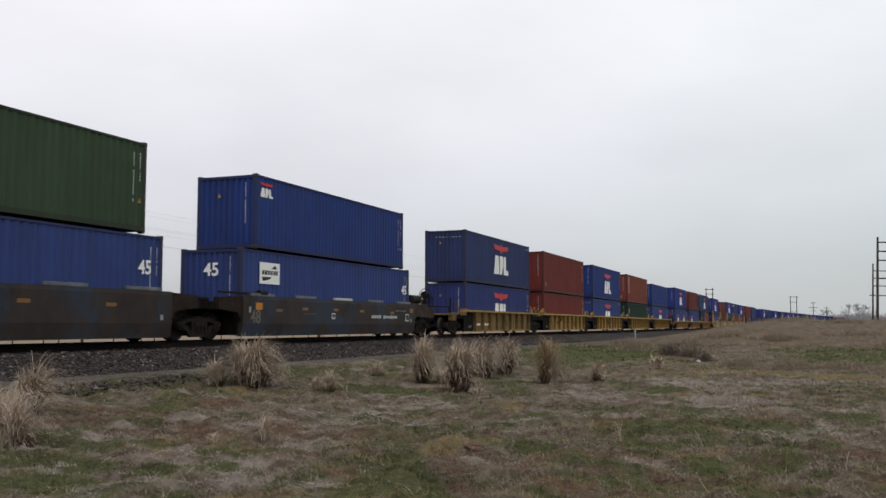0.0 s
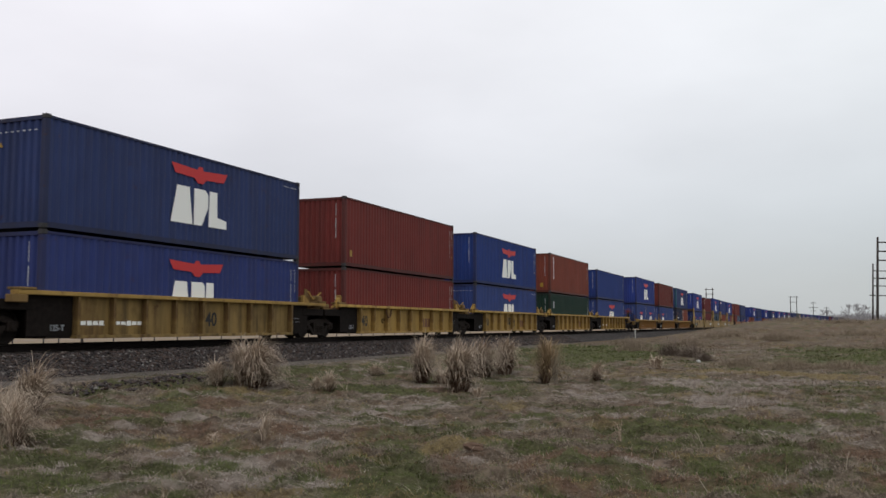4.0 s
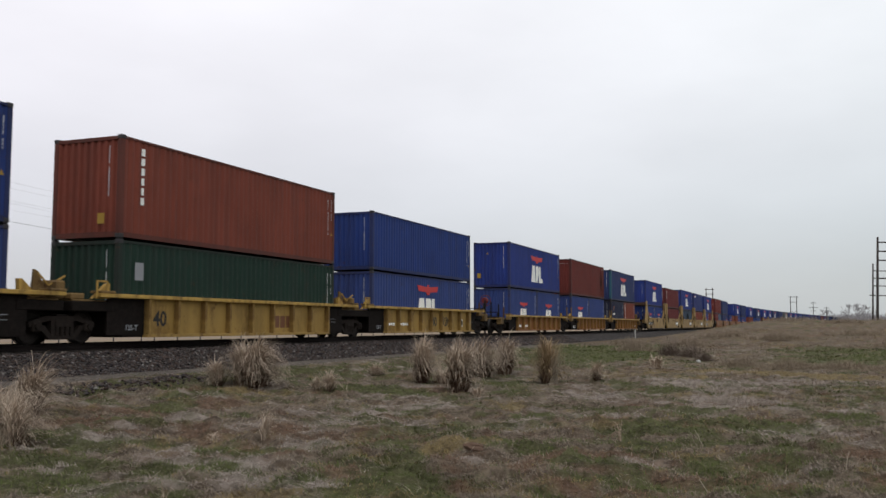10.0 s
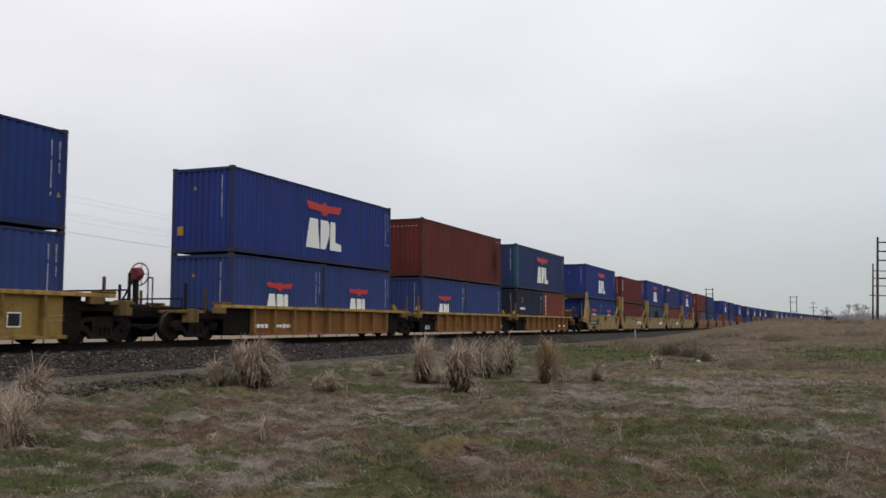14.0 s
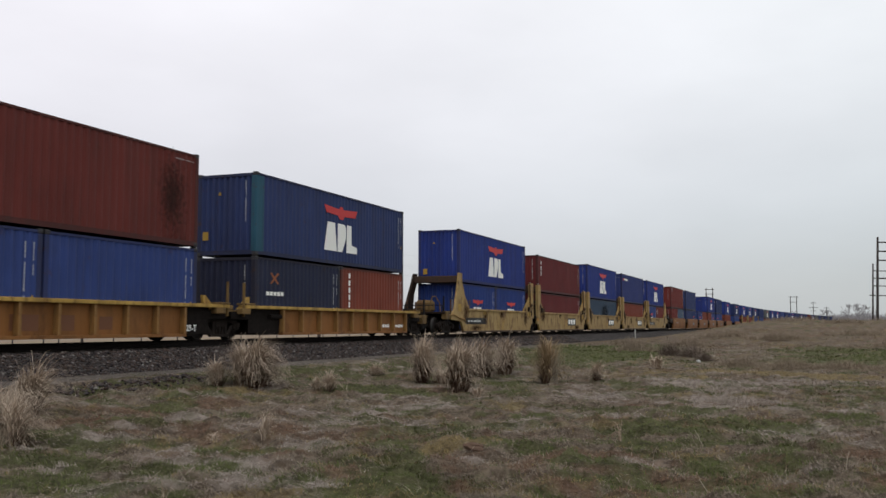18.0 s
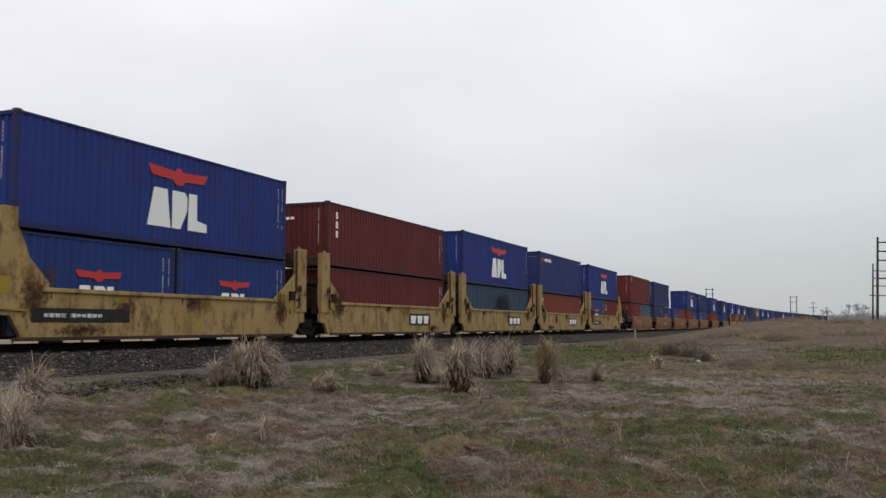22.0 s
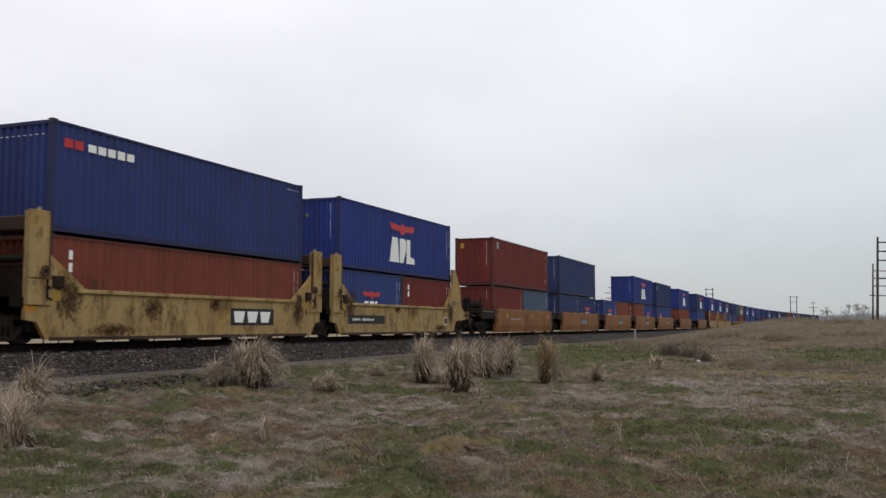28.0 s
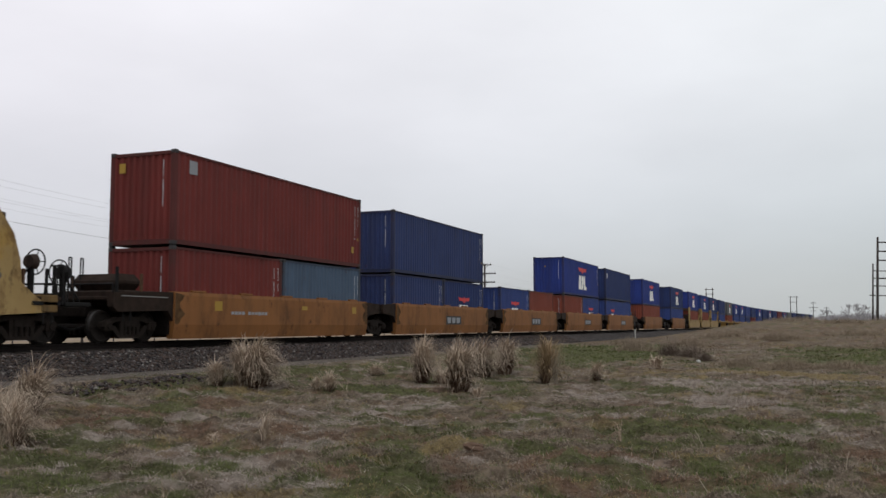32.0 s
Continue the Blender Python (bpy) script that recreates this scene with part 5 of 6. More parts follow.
            for sy in (-1, 1):
                y2, y3 = sorted((sy * (e + 0.004), sy * (e + 1.25)))
                a, b = sorted((s * (x_in - 0.05), s * (o - 0.03)))
                if ends[0] if sy < 0 else ends[1]:
                    part("end_gusset", prism(bmesh.new(), [(sy * (e + 0.004), 0.62), (sy * (e + 0.25), 0.92), (sy * (e + 2.35), 0.86), (sy * (e + 2.55), 1.0), (sy * (e + 2.55), sill_top - 0.10), (sy * (e + 0.004), sill_top - 0.02)], a, b), M_rust_brown if style == "dark" else M_grime_and_shade, thing, "grime-covered end of the side")
                else:
                    part("end_gusset", prism(bmesh.new(), [(sy * (e + 0.004), 0.62), (sy * (e + 0.25), 0.92), (sy * (e + 1.3), 1.02), (sy * (e + 1.3), sill_top - 0.08), (sy * (e + 0.004), sill_top - 0.02)], a, b), M_grime_and_shade, thing, "sooty end of the side")
            if style == "smooth":
                for sy in (-1, 1):
                    rng = random.Random(int(q0) * 2 + sy)
                    edge = [(sy * (e - 0.02), sill_top - 0.03)] + [(sy * (e - 0.30 - 0.12 * math.sin(n * 0.8 + q0) - rng.uniform(0.0, 0.08)), sill_top - 0.10 - 0.07 * n) for n in range(13)] + [(sy * (e - 0.02), sill_bot + 0.44)]
                    part("soot_stain", prism(bmesh.new(), edge, *sorted((s * (o + 0.021), s * (o + 0.024)))), M_stain, thing, "sooty grime at the side's end")
            for i in range(5):
                yy = -e + 1.2 + i * (2 * e - 2.4) / 4
                part("guide", boxed(*sorted((s * (o - 0.1), s * (o + 0.01))), *((yy - 0.75, yy + 0.75, sill_top, sill_top + 0.10) if style == "dark" else (yy - 0.35, yy + 0.35, sill_top, sill_top + 0.06)), 0.012), (M_faint if i == 2 and q0 > 20 else M_guide) if style == "dark" else body, thing, "pale worn guide" if style == "dark" else "")
    if style == "dark":
        pipe = rod(bmesh.new(), (1.36, -wl - 1.2, sill_top + 0.09), (1.36, -wl + 1.4, sill_top + 0.09), 0.04, 8)
        rod(pipe, (1.36, -wl + 1.1, sill_top + 0.11), (1.36, -wl + 1.55, sill_top + 0.11), 0.11, 10)
        part("air_pipe", pipe, M_iron, thing, "black pipe along the side's top")
    # well floor and cross beams
    part("floor_beam", boxed(-x_in, x_in, -wl + 0.4, wl - 0.4, 0.16, 0.26), M_truck, thing)
    for sy, is_end in ((-1, ends[0]), (1, ends[1])):
        reach = 1.55
        y2, y3 = sorted((sy * wl, sy * (wl + reach)))
        dz = sill_top - 0.14
        part("end_deck", boxed(-1.30, 1.30, y2, y3, dz - 0.34, dz - 0.08, 0.02), M_truck, thing, "grimy deck over the truck")
        part("centre_sill", boxed(-0.36, 0.36, *sorted((sy * (wl - 0.2), sy * (wl + (2.4 if is_end else 1.75)))), 0.70, 1.06, 0.03), M_truck, thing)
        part("well_end", boxed(-1.28, 1.28, *sorted((sy * (wl - 0.05), sy * (wl + 0.03))), 0.22, dz - 0.08), M_truck, thing)
        if style == "bulkhead":
            part("cross_beam", boxed(-1.245, 1.245, *sorted((sy * (wl + (-0.08 if is_end and sy < 0 else 0.25)), sy * (wl + (0.30 if is_end and sy < 0 else 0.65 if is_end else 0.88 if sy > 0 else 0.58)))), 2.80, 3.17, 0.03), M_tan_dark, thing, "rusty beam between the bulkheads")
            if not is_end:
                part("cross_tube", rod(bmesh.new(), (-1.245, sy * (wl + 0.6), 2.1), (1.245, sy * (wl + 0.6), 2.1), 0.10, 10), M_iron, thing, "dark cross tube")
                # Panel raised and darkened to stand for shade in the gap between posts.
                part("bulkhead_panel", boxed(-1.245, 1.245, *sorted((sy * (wl + 0.45), sy * (wl + 0.6))), 1.15, 1.95), M_grime_and_shade, thing, "bulkhead panel coloured dark for the shaded gap")
        if is_end:
            coupler(thing, sy, wl + 2.2)
            part("end_platform", boxed(-1.35, 1.35, *sorted((sy * (wl + reach - 0.2), sy * (wl + 2.35))), dz - 0.16, dz - 0.06, 0.015), M_pad if style == "ribbed" else M_grime_and_shade, thing)
            for sx in (-1, 1):
                stake(thing, sx * 1.25, sy * (wl + 2.2), dz - 0.1, dz + 0.75, M_iron)
                stake(thing, sx * 1.25, sy * (wl + 1.2), dz - 0.1, dz + 0.6, M_rust)
                grab(thing, sx * 1.36, sy * (wl + 1.9) - 0.14, dz - 0.75, dz - 0.05)
                part("step_box", boxed(*sorted((sx * 1.12, sx * 1.40)), *sorted((sy * (wl + 1.7), sy * (wl + 2.2))), dz - 0.45, dz - 0.02, 0.02), M_pad if style in ("ribbed", "bulkhead") else M_grime_and_shade, thing)
            if style == "bulkhead" and sy < 0:
                part("valve_housing", boxed(-0.35, 0.55, -wl - 2.30, -wl - 1.55, dz - 0.10, dz + 0.55, 0.14), M_pad, thing, "grimy yellow valve housing")
                part("valve_pipe", path_rod(bmesh.new(), [(0.5, -wl - 2.3, dz + 0.2), (0.6, -wl - 2.2, dz + 0.72), (0.6, -wl - 1.7, dz + 0.76), (0.7, -wl - 1.4, dz + 0.4), (0.7, -wl - 1.3, dz - 0.1)], 0.028, 6), M_pad, thing, "bent yellow pipe")
                part("side_pipe", path_rod(bmesh.new(), [(1.42, -wl - 1.9, 1.02), (1.42, -wl - 1.1, 1.06), (1.42, -wl - 0.2, 0.86), (1.42, -wl + 0.5, 0.84)], 0.03, 6), M_rib, thing, "pale worn pipe along the side")
            if style == "smooth" and sy < 0:
                part("end_housing", boxed(-1.15, 1.25, -wl - 1.9, -wl - 0.1, dz - 0.3, dz + 0.12, 0.04), M_grime_and_shade, thing, "grimy brown end housing")
                cover = boxed(-0.9, 1.0, -wl - 1.75, -wl - 0.75, dz + 0.12, dz + 0.60, 0.2)
                part("end_cover", cover, M_grime_and_shade, thing, "rounded dark brown cover on the end deck")
                for yy in (1.7, 2.15):
                    grab(thing, -0.5, -wl - yy, dz, dz + 1.05, 0.1)
                part("hand_rail", path_rod(bmesh.new(), [(1.4, -wl - 2.2, dz - 0.05), (1.4, -wl - 0.2, dz - 0.05)], 0.02, 6), M_rail_paint, thing, "thin white-worn handrail")
            elif style in ("smooth", "dark"):
                part("end_housing", boxed(-1.15, 1.25, *sorted((sy * (wl + 0.1), sy * (wl + 1.9))), dz - 0.3, dz + 0.2, 0.04), M_rust_brown, thing, "grimy brown end housing")
                tank = bmesh.new()
                rod(tank, (0.75, sy * (wl + 0.9), dz + 0.42), (0.75, sy * (wl + 1.95), dz + 0.42), 0.22, 14)
                bmesh.ops.bevel(tank, geom=[e for e in tank.edges if len(e.link_faces) == 2 and e.calc_face_angle() > 1.0], offset=0.07, segments=2, affect="EDGES")
                part("air_reservoir", tank, M_tank, thing, "dull black air reservoir")
            part("end_rail", path_rod(bmesh.new(), [(-1.2, sy * (wl + 2.3), dz - 0.1), (-1.2, sy * (wl + 2.3), dz + 0.28), (1.2, sy * (wl + 2.3), dz + 0.28), (1.2, sy * (wl + 2.3), dz - 0.1)], 0.025, 6), M_iron, thing)
        else:
            part("deck_fitting", boxed(-0.35, 0.75, *sorted((sy * (wl + 0.8), sy * (wl + 1.4))), dz - 0.08, dz + 0.06, 0.05), M_truck, thing)
            if style == "ribbed":
                part("deck_plate", boxed(-1.2, 1.2, *sorted((sy * (wl + 0.03), sy * (wl + 1.45))), dz - 0.078, dz - 0.03, 0.01), M_pad, thing, "grimy yellow deck plate")
                part("deck_nose", boxed(-1.2, 1.2, *sorted((sy * (wl + 1.0), sy * (wl + 1.5))), dz - 0.03, dz + 0.13, 0.03), M_pad, thing, "rust-stained deck end")
                if tall and sy > 0:
                    for gx in (-0.5, 0.75):
                        part("gusset", prism(bmesh.new(), [(wl + 0.95, dz - 0.03), (wl + 1.50, dz - 0.03), (wl + 1.14, dz + 0.66), (wl + 1.00, dz + 0.70)], gx, gx + 0.06), M_pad, thing, "yellow gusset bracket")
                    part("bracket_box", boxed(0.2, 1.15, wl + 1.45, wl + 1.75, dz - 0.03, dz + 0.44, 0.05), M_pad, thing, "rusty yellow bracket")
                    part("lever", path_rod(bmesh.new(), [(0.9, wl + 1.05, dz + 0.6), (0.95, wl + 1.35, dz + 0.3), (1.0, wl + 1.85, dz + 0.56)], 0.03, 6), M_sill_top, thing, "yellow bent lever")
                elif tall:
                    part("corner_rail", path_rod(bmesh.new(), [(1.36, -wl - 0.74, dz), (1.36, -wl - 0.74, dz + 0.46), (1.36, -wl - 0.36, dz + 0.46), (1.36, -wl - 0.36, dz)], 0.028, 6), M_sill_top, thing, "bent yellow pipe rail")
            for sx in (-1, 1):
                if style == "ribbed":
                    part("guide_post", prism(bmesh.new(), [(sy * (wl + 0.15), dz), (sy * (wl + 0.75), dz), (sy * (wl + 0.22), dz + 0.42), (sy * (wl + 0.12), dz + 0.42)], *sorted((sx * 1.12, sx * 1.24))), top, thing, "sloped corner guide")
    for sy, where in ((-1, brakes[0]), (1, brakes[1])):
        if where:
            y = {"ribbed": 2.85, "dark": 2.2, "bulkhead": 2.19, "smooth": 4.12}[style]
            brake_wheel(thing, 0.62 if style == "bulkhead" else 1.05, sy * (wl + y), where, brake_mat, sy)
            part("brake_bracket", boxed(0.5, 1.4, *sorted((sy * (wl + y - 0.8), sy * (wl + y + 0.1))), 0.98, 1.08, 0.01), M_iron, thing)
            grab(thing, 1.36, sy * (wl + y), 1.0, where - 0.1, 0.2)
    if joint_stakes:
        for sy, e in ((-1, ends[0]), (1, ends[1])):
            if not e:
                stake(thing, 1.42, sy * (wl + (0.74 if sy < 0 else 1.15)), sill_top - 0.38, sill_top + 0.74, M_pad)
    if spin is not None:
        if front_truck:
            truck(thing, -(L / 2 + 1.62) if ends[0] else -half, spin)
        if ends[1]:
            truck(thing, L / 2 + 1.62, spin)
    for kind, u, z, w, h, *more in plates:
        x = (x_out + 0.06) if style in ("smooth", "dark") else (x_out - 0.024 if style == "bulkhead" else x_in + 0.037)
        m = Matrix.Translation((x, u, z)) @ Matrix(((0, 0, 1, 0), (1, 0, 0, 0), (0, 1, 0, 0), (0, 0, 0, 1)))
        if kind == "logo":  # black plate with white blocks
            pl = part("sign_plate", flat_shape([[(-w / 2, -h / 2), (w / 2, -h / 2), (w / 2, h / 2), (-w / 2, h / 2)]]), M_black_mark, thing, "black plate with white blocks", m)
            c, g = w * 0.25, w * 0.05
            outs = []
            for i in range(3):
                x0 = -w * 0.43 + i * (c + g)
                outs.append([(x0 + c * 0.1, -h * 0.33), (x0 + c * 0.8, -h * 0.33), (x0 + c, h * 0.33), (x0, h * 0.33)])
            tagged(part("white_mark", flat_shape(outs), M_grey_mark if style == "smooth" else M_white, pl, "", pose(0, 0, 0.004)), kind="stuff")
        elif kind == "bars":
            tagged(part("marking", bars((4, 6), h * 0.9, h * 0.22, False, 3), more[0], thing, "row of plain marks", m), kind="stuff")
        elif kind == "block3":
            c = w / 3
            outs = [[(-w / 2 + i * c, -h / 2), (-w / 2 + (i + 0.82) * c, -h / 2), (-w / 2 + (i + 0.82) * c, h / 2), (-w / 2 + i * c, h / 2)] for i in range(3)]
            tagged(part("company_mark", flat_shape(outs), more[0], thing, "row of three plain blocks", m), kind="stuff")
        elif kind == "patch":
            part("paint_patch", flat_shape([[(-w / 2, -h / 2), (w / 2, -h / 2), (w / 2, h / 2), (-w / 2, h / 2)]]), more[0], thing, "repainted patch", m)
        elif kind == "data":  # small dark plate with a white border
            pl = part("data_plate", flat_shape([[(-w / 2, -h / 2), (w / 2, -h / 2), (w / 2, h / 2), (-w / 2, h / 2)]]), M_white, thing, "small white-edged data plate", m)
            part("plate_face", flat_shape([[(-w / 2 + 0.03, -h / 2 + 0.03), (w / 2 - 0.03, -h / 2 + 0.03), (w / 2 - 0.03, h / 2 - 0.03), (-w / 2 + 0.03, h / 2 - 0.03)]]), M_black_mark, pl, "", pose(0, 0, 0.004))
        elif kind == "scrawl":  # loops of sprayed paint
            rng = random.Random(int(u * 10))
            bm = bmesh.new()
            for i in range(more[1]):
                o = Matrix.Translation(((i - more[1] / 2) * w / more[1], rng.uniform(-0.2, 0.2) * h, 0.002)) @ Matrix.Diagonal((rng.uniform(0.5, 1.2), rng.uniform(0.6, 1.3), 0.25, 1))
                ring(bm, o, h * rng.uniform(0.2, 0.36), 0.02, 14, 4)
            for i in range(more[1]):
                x0 = (i - more[1] / 2) * w / more[1]
                rod(bm, (x0, -h * rng.uniform(0.1, 0.4), 0), (x0 + rng.uniform(-0.15, 0.2), h * rng.uniform(0.1, 0.45), 0), 0.017, 4)
            tagged(part("graffiti", bm, more[0], thing, "loose scrawl of sprayed paint", m), kind="stuff")
        elif kind == "streak":  # rust runs down the side
            rng = random.Random(int(u * 13))
            outs = []
            for i in range(5):
                x0 = rng.uniform(-w / 2, w / 2)
                hh = h * rng.uniform(0.4, 1.0)
                ww = rng.uniform(0.02, 0.06)
                outs.append([(x0 - ww, 0), (x0 - ww * 0.3, -hh), (x0 + ww * 0.3, -hh), (x0 + ww, 0)])
            tagged(part("rust_streak", flat_shape(outs), M_rust, thing, "rust runs", m), kind="stuff")
        elif kind == "bloom":  # rust spreading through the paint
            part("rust_bloom", flat_shape([[(-w / 2, -h / 2), (w / 2, -h / 2), (w / 2, h / 2), (-w / 2, h / 2)]]), M_rust_bloom, thing, "ragged bloom of rust", m)
        elif kind == "strap":  # a loop hanging from the top chord
            part("hanging_strap", path_rod(bmesh.new(), [(-w / 2, 0, 0.24), (-w * 0.42, -h * 0.6, 0.25), (-w * 0.15, -h, 0.25), (w * 0.2, -h * 0.95, 0.25), (w * 0.45, -h * 0.5, 0.25), (w / 2, 0, 0.24)], 0.035, 6), M_rust, thing, "dark rusty strap hanging in a loop", m)
        elif kind == "text":
            part("lettering", words(more[0], h, more[1]), None, thing, "painted lettering", m)
    MOVING.append((thing, mid, RAIL_Z))
    return thing


M_pad = paint("grimy_yellow_fitting_paint", (0.20, 0.125, 0.05), 1.3, (0.07, 0.03, 0.015), 0.7, (0.03, 0.022, 0.016))
M_guide = plain("pale_worn_guide_steel", (0.15, 0.16, 0.18), 0.6, 0.5, 2.0)
M_stain = plain("brown_soot_stain", (0.105, 0.056, 0.025), 0.85, 0.5, 5, 0.0, 0.1, 0.15)
M_rust_brown = plain("rusty_brown_housing", (0.058, 0.040, 0.032), 0.85, 0.55, 3, 0.0, 0.2, 0.15)
M_rail_paint = plain("worn_white_rail_paint", (0.25, 0.24, 0.23), 0.6, 0.3, 6)
# For grimy fittings, and for bulkhead pieces whose shade is in their colour.
M_grime_and_shade = plain("grime_and_shade_brown_steel", (0.030, 0.019, 0.014), 0.85, 0.4, 4, 0.0, 0.2, 0.15)
M_tank = plain("black_tank_paint", (0.016, 0.016, 0.017), 0.6, 0.3, 5, 0.0, 0.2, 0.3)
M_rust = plain("rusted_steel", (0.085, 0.042, 0.020), 0.85, 0.4, 6)
M_tan_dark = paint("rusty_brown_beam_paint", (0.062, 0.036, 0.024), 1.0)

# car 1: dark brown, two units seen
APL = ("apl", 6.25, 1.20, 1.0)
APL_LOW = ("apl", 6.3, 1.08, 0.95)
YEL, TAN, ORA, BRN = (M_sill, M_sill_top), (M_tan, M_tan), (M_orange, M_orange), (M_brown, M_brown)
patches = (("patch", -6.2, 1.14, 0.42, 0.24, M_orange_mark), ("patch", -4.9, 1.02, 0.42, 0.09, M_ghost_mark), ("patch", -3.1, 1.1, 0.4, 0.1, M_faded_mark), ("patch", -0.7, 1.1, 0.4, 0.1, M_faded_mark), ("patch", 1.6, 1.08, 0.4, 0.1, M_faded_mark), ("patch", 4.6, 1.05, 0.4, 0.1, M_faded_mark), ("patch", 6.7, 0.72, 0.13, 0.16, M_grey_mark), ("patch", -6.75, 1.02, 0.13, 0.2, M_grey_mark), ("bars", -3.2, 0.92, 1.0, 0.08, M_ghost_mark))
well_car(8.4, 22.38, "dark", (False, False), BRN, plates=patches, half=8.95)
well_car(26.4, 40.38, "dark", (False, True), BRN, plates=patches + (("text", -6.4, 0.76, 0.9, 0.62, "48", M_ghost_mark), ("data", 6.25, 0.85, 0.36, 0.32), ("bars", 4.95, 1.15, 0.5, 0.1, M_grey_mark), ("data", -0.9, 0.86, 0.26, 0.22), ("patch", 6.75, 1.18, 0.36, 0.2, M_faded_mark), ("bars", 2.5, 0.86, 1.5, 0.22, M_faint)), half=8.97, brakes=(0, 2.0), brake_mat=M_iron)
container(8.4, 1.33, 13.98, HI, "mid_blue", ("sticks", ("side_number", "45", 13.2, 1.92)))
container(9.12, 4.27, 12.44, STD, "green", ("sticks", ("column", 4.5, 2.0, 1, 0.3)))
container(26.4, 1.33, 13.98, HI, "mid_blue", ("sticks", ("number", "45", 0.05, 2.15), ("panel", 1.8, 2.1, 1.3, 0.75, M_white), ("panel_mark", 1.8, 2.1), ("side_number", "45", 13.4, 1.9)))
container(27.25, 4.27, 12.44, STD, "apl_blue", ("sticks", "warn", ("apl", 0.68, 2.0, 0.28)))

# car 2: five yellow ribbed units
CAR2 = ((48.15, False), (64.25, False), (80.25, False), (96.5, False), (112.45, False))
for i, (q, _) in enumerate(CAR2):
    well_car(q, q + 12.44, "ribbed", (i == 0, i == 4), YEL if i else (M_sill_old, M_sill), plates=(("text", 0.75 if i in (0, 4) else -4.5, 0.66, 0.6, 0.60, "40", M_black_mark), ("bars", 5.55, 0.74, 0.8, 0.055, M_grey_mark), ("bars", 5.55, 0.62, 0.8, 0.055, M_grey_mark), ("bars", -4.9, 0.55, 1.6, 0.2, M_white) if i in (0, 4) else ("block3", 2.3, 0.62, 1.15, 0.42, M_brownmark), ("text", -5.72, 0.42, 0.6, 0.21, "125-T", M_grey_mark)) + ((("scrawl", 0.2, 0.68, 1.5, 0.7, M_black_mark, 7),) if i == 2 else (("strap", -2.6, 1.18, 0.5, 0.34), ("scrawl", -2.5, 0.70, 0.5, 0.3, M_grime_and_shade, 2)) if i == 1 else ()) + ((("scrawl", 2.2, 0.66, 1.3, 0.55, M_black_mark, 6), ("data", 4.6, 0.62, 0.42, 0.36)) if i == 4 else ()), half=8.05, brakes=(0, 1.95 if i == 4 else 0), brake_mat=M_red_iron)
B, T = WELL, WELL + STD + 0.04
container(48.15, B, 12.44, STD, "dull_blue", ("sticks", "warn", APL_LOW))
container(48.15, T, 12.44, HI, "faded_blue", ("row", "warn", ("apl", 6.36, 1.34, 1.0)))
container(64.25, B, 12.44, STD, "red", ("sticks",))
container(64.25, T, 12.44, HI, "red", ("sticks", ("side_square", 0.55, 0.55)))
container(80.25, B, 12.44, STD, "mid_blue", ("row", "warn", APL_LOW))
container(80.25, T, 12.44, HI, "apl_blue", ("sticks", "warn", ("square", -0.75, 0.7), APL))
container(96.5, B, 12.44, STD, "dark_green", ("sticks", ("panel", 0.85, 1.72, 0.36, 0.5, M_grey_mark)))
container(96.5, T, 12.44, HI, "rust", ("sticks", ("square", 0.55, 0.55), ("column", 0.9, 2.62, 6, 0.21)))
container(112.45, B, 12.44, STD, "mid_blue", ("sticks", APL_LOW))
container(112.45, T, 12.44, STD, "apl_blue", ("sticks",))

# car 3: three yellow ribbed units with lower sides
for i, q in enumerate((132.25, 148.4, 164.1)):
    well_car(q, q + 12.44, "ribbed", (i == 0, i == 2), (M_orange_y, M_sill_top), tall=False, plates=(("bars", -5.0 if i == 0 else 3.6, 0.47, 1.9, 0.22, M_white),) if i != 1 else (("text", -5.72, 0.40, 0.5, 0.26, "125-T", M_white), ("text", 5.85, 0.40, 0.5, 0.26, "125-T", M_white), ("text", -1.6, 0.55, 0.5, 0.5, "40", M_black_mark), ("patch", -0.6, 0.55, 0.9, 0.4, M_brownmark), ("patch", 0.7, 0.55, 0.7, 0.4, M_brownmark), ("patch", 2.2, 0.55, 0.5, 0.35, M_brownmark)), half=8.0, joint_stakes=True)
SM = ("apl", 3.02, 1.02, 0.62)
container(132.25, B, 6.19, STD, "mid_blue", ("sticks", "warn", SM))
container(138.51, B, 6.19, STD, "mid_blue", ("sticks", SM))
container(132.25, T, 12.44, HI, "bright_blue", ("sticks", "warn", ("square", -0.85, 0.75), APL))
container(148.4, B, 6.19, STD, "mid_blue", ("sticks", SM))
container(154.66, B, 6.19, STD, "mid_blue", ("sticks",))
container(148.4, T, 12.44, HI, "brown_red", ("row", ("soot", 11.2, 1.45, 1.7, 3.0, M_brown_bloom)))
container(164.1, B, 6.19, STD, "navy", ("sticks", ("cross", 1.25, 1.86), ("name", 0.72, 1.32, 5, 0.19, M_white)))
container(170.36, B, 6.19, STD, "rust", ("sticks", ("column", 0.75, 2.35, 6, 0.22)))
container(164.1, T, 12.44, HI, "teal_blue", ("sticks", "warn", ("square", -0.85, 0.7), APL))

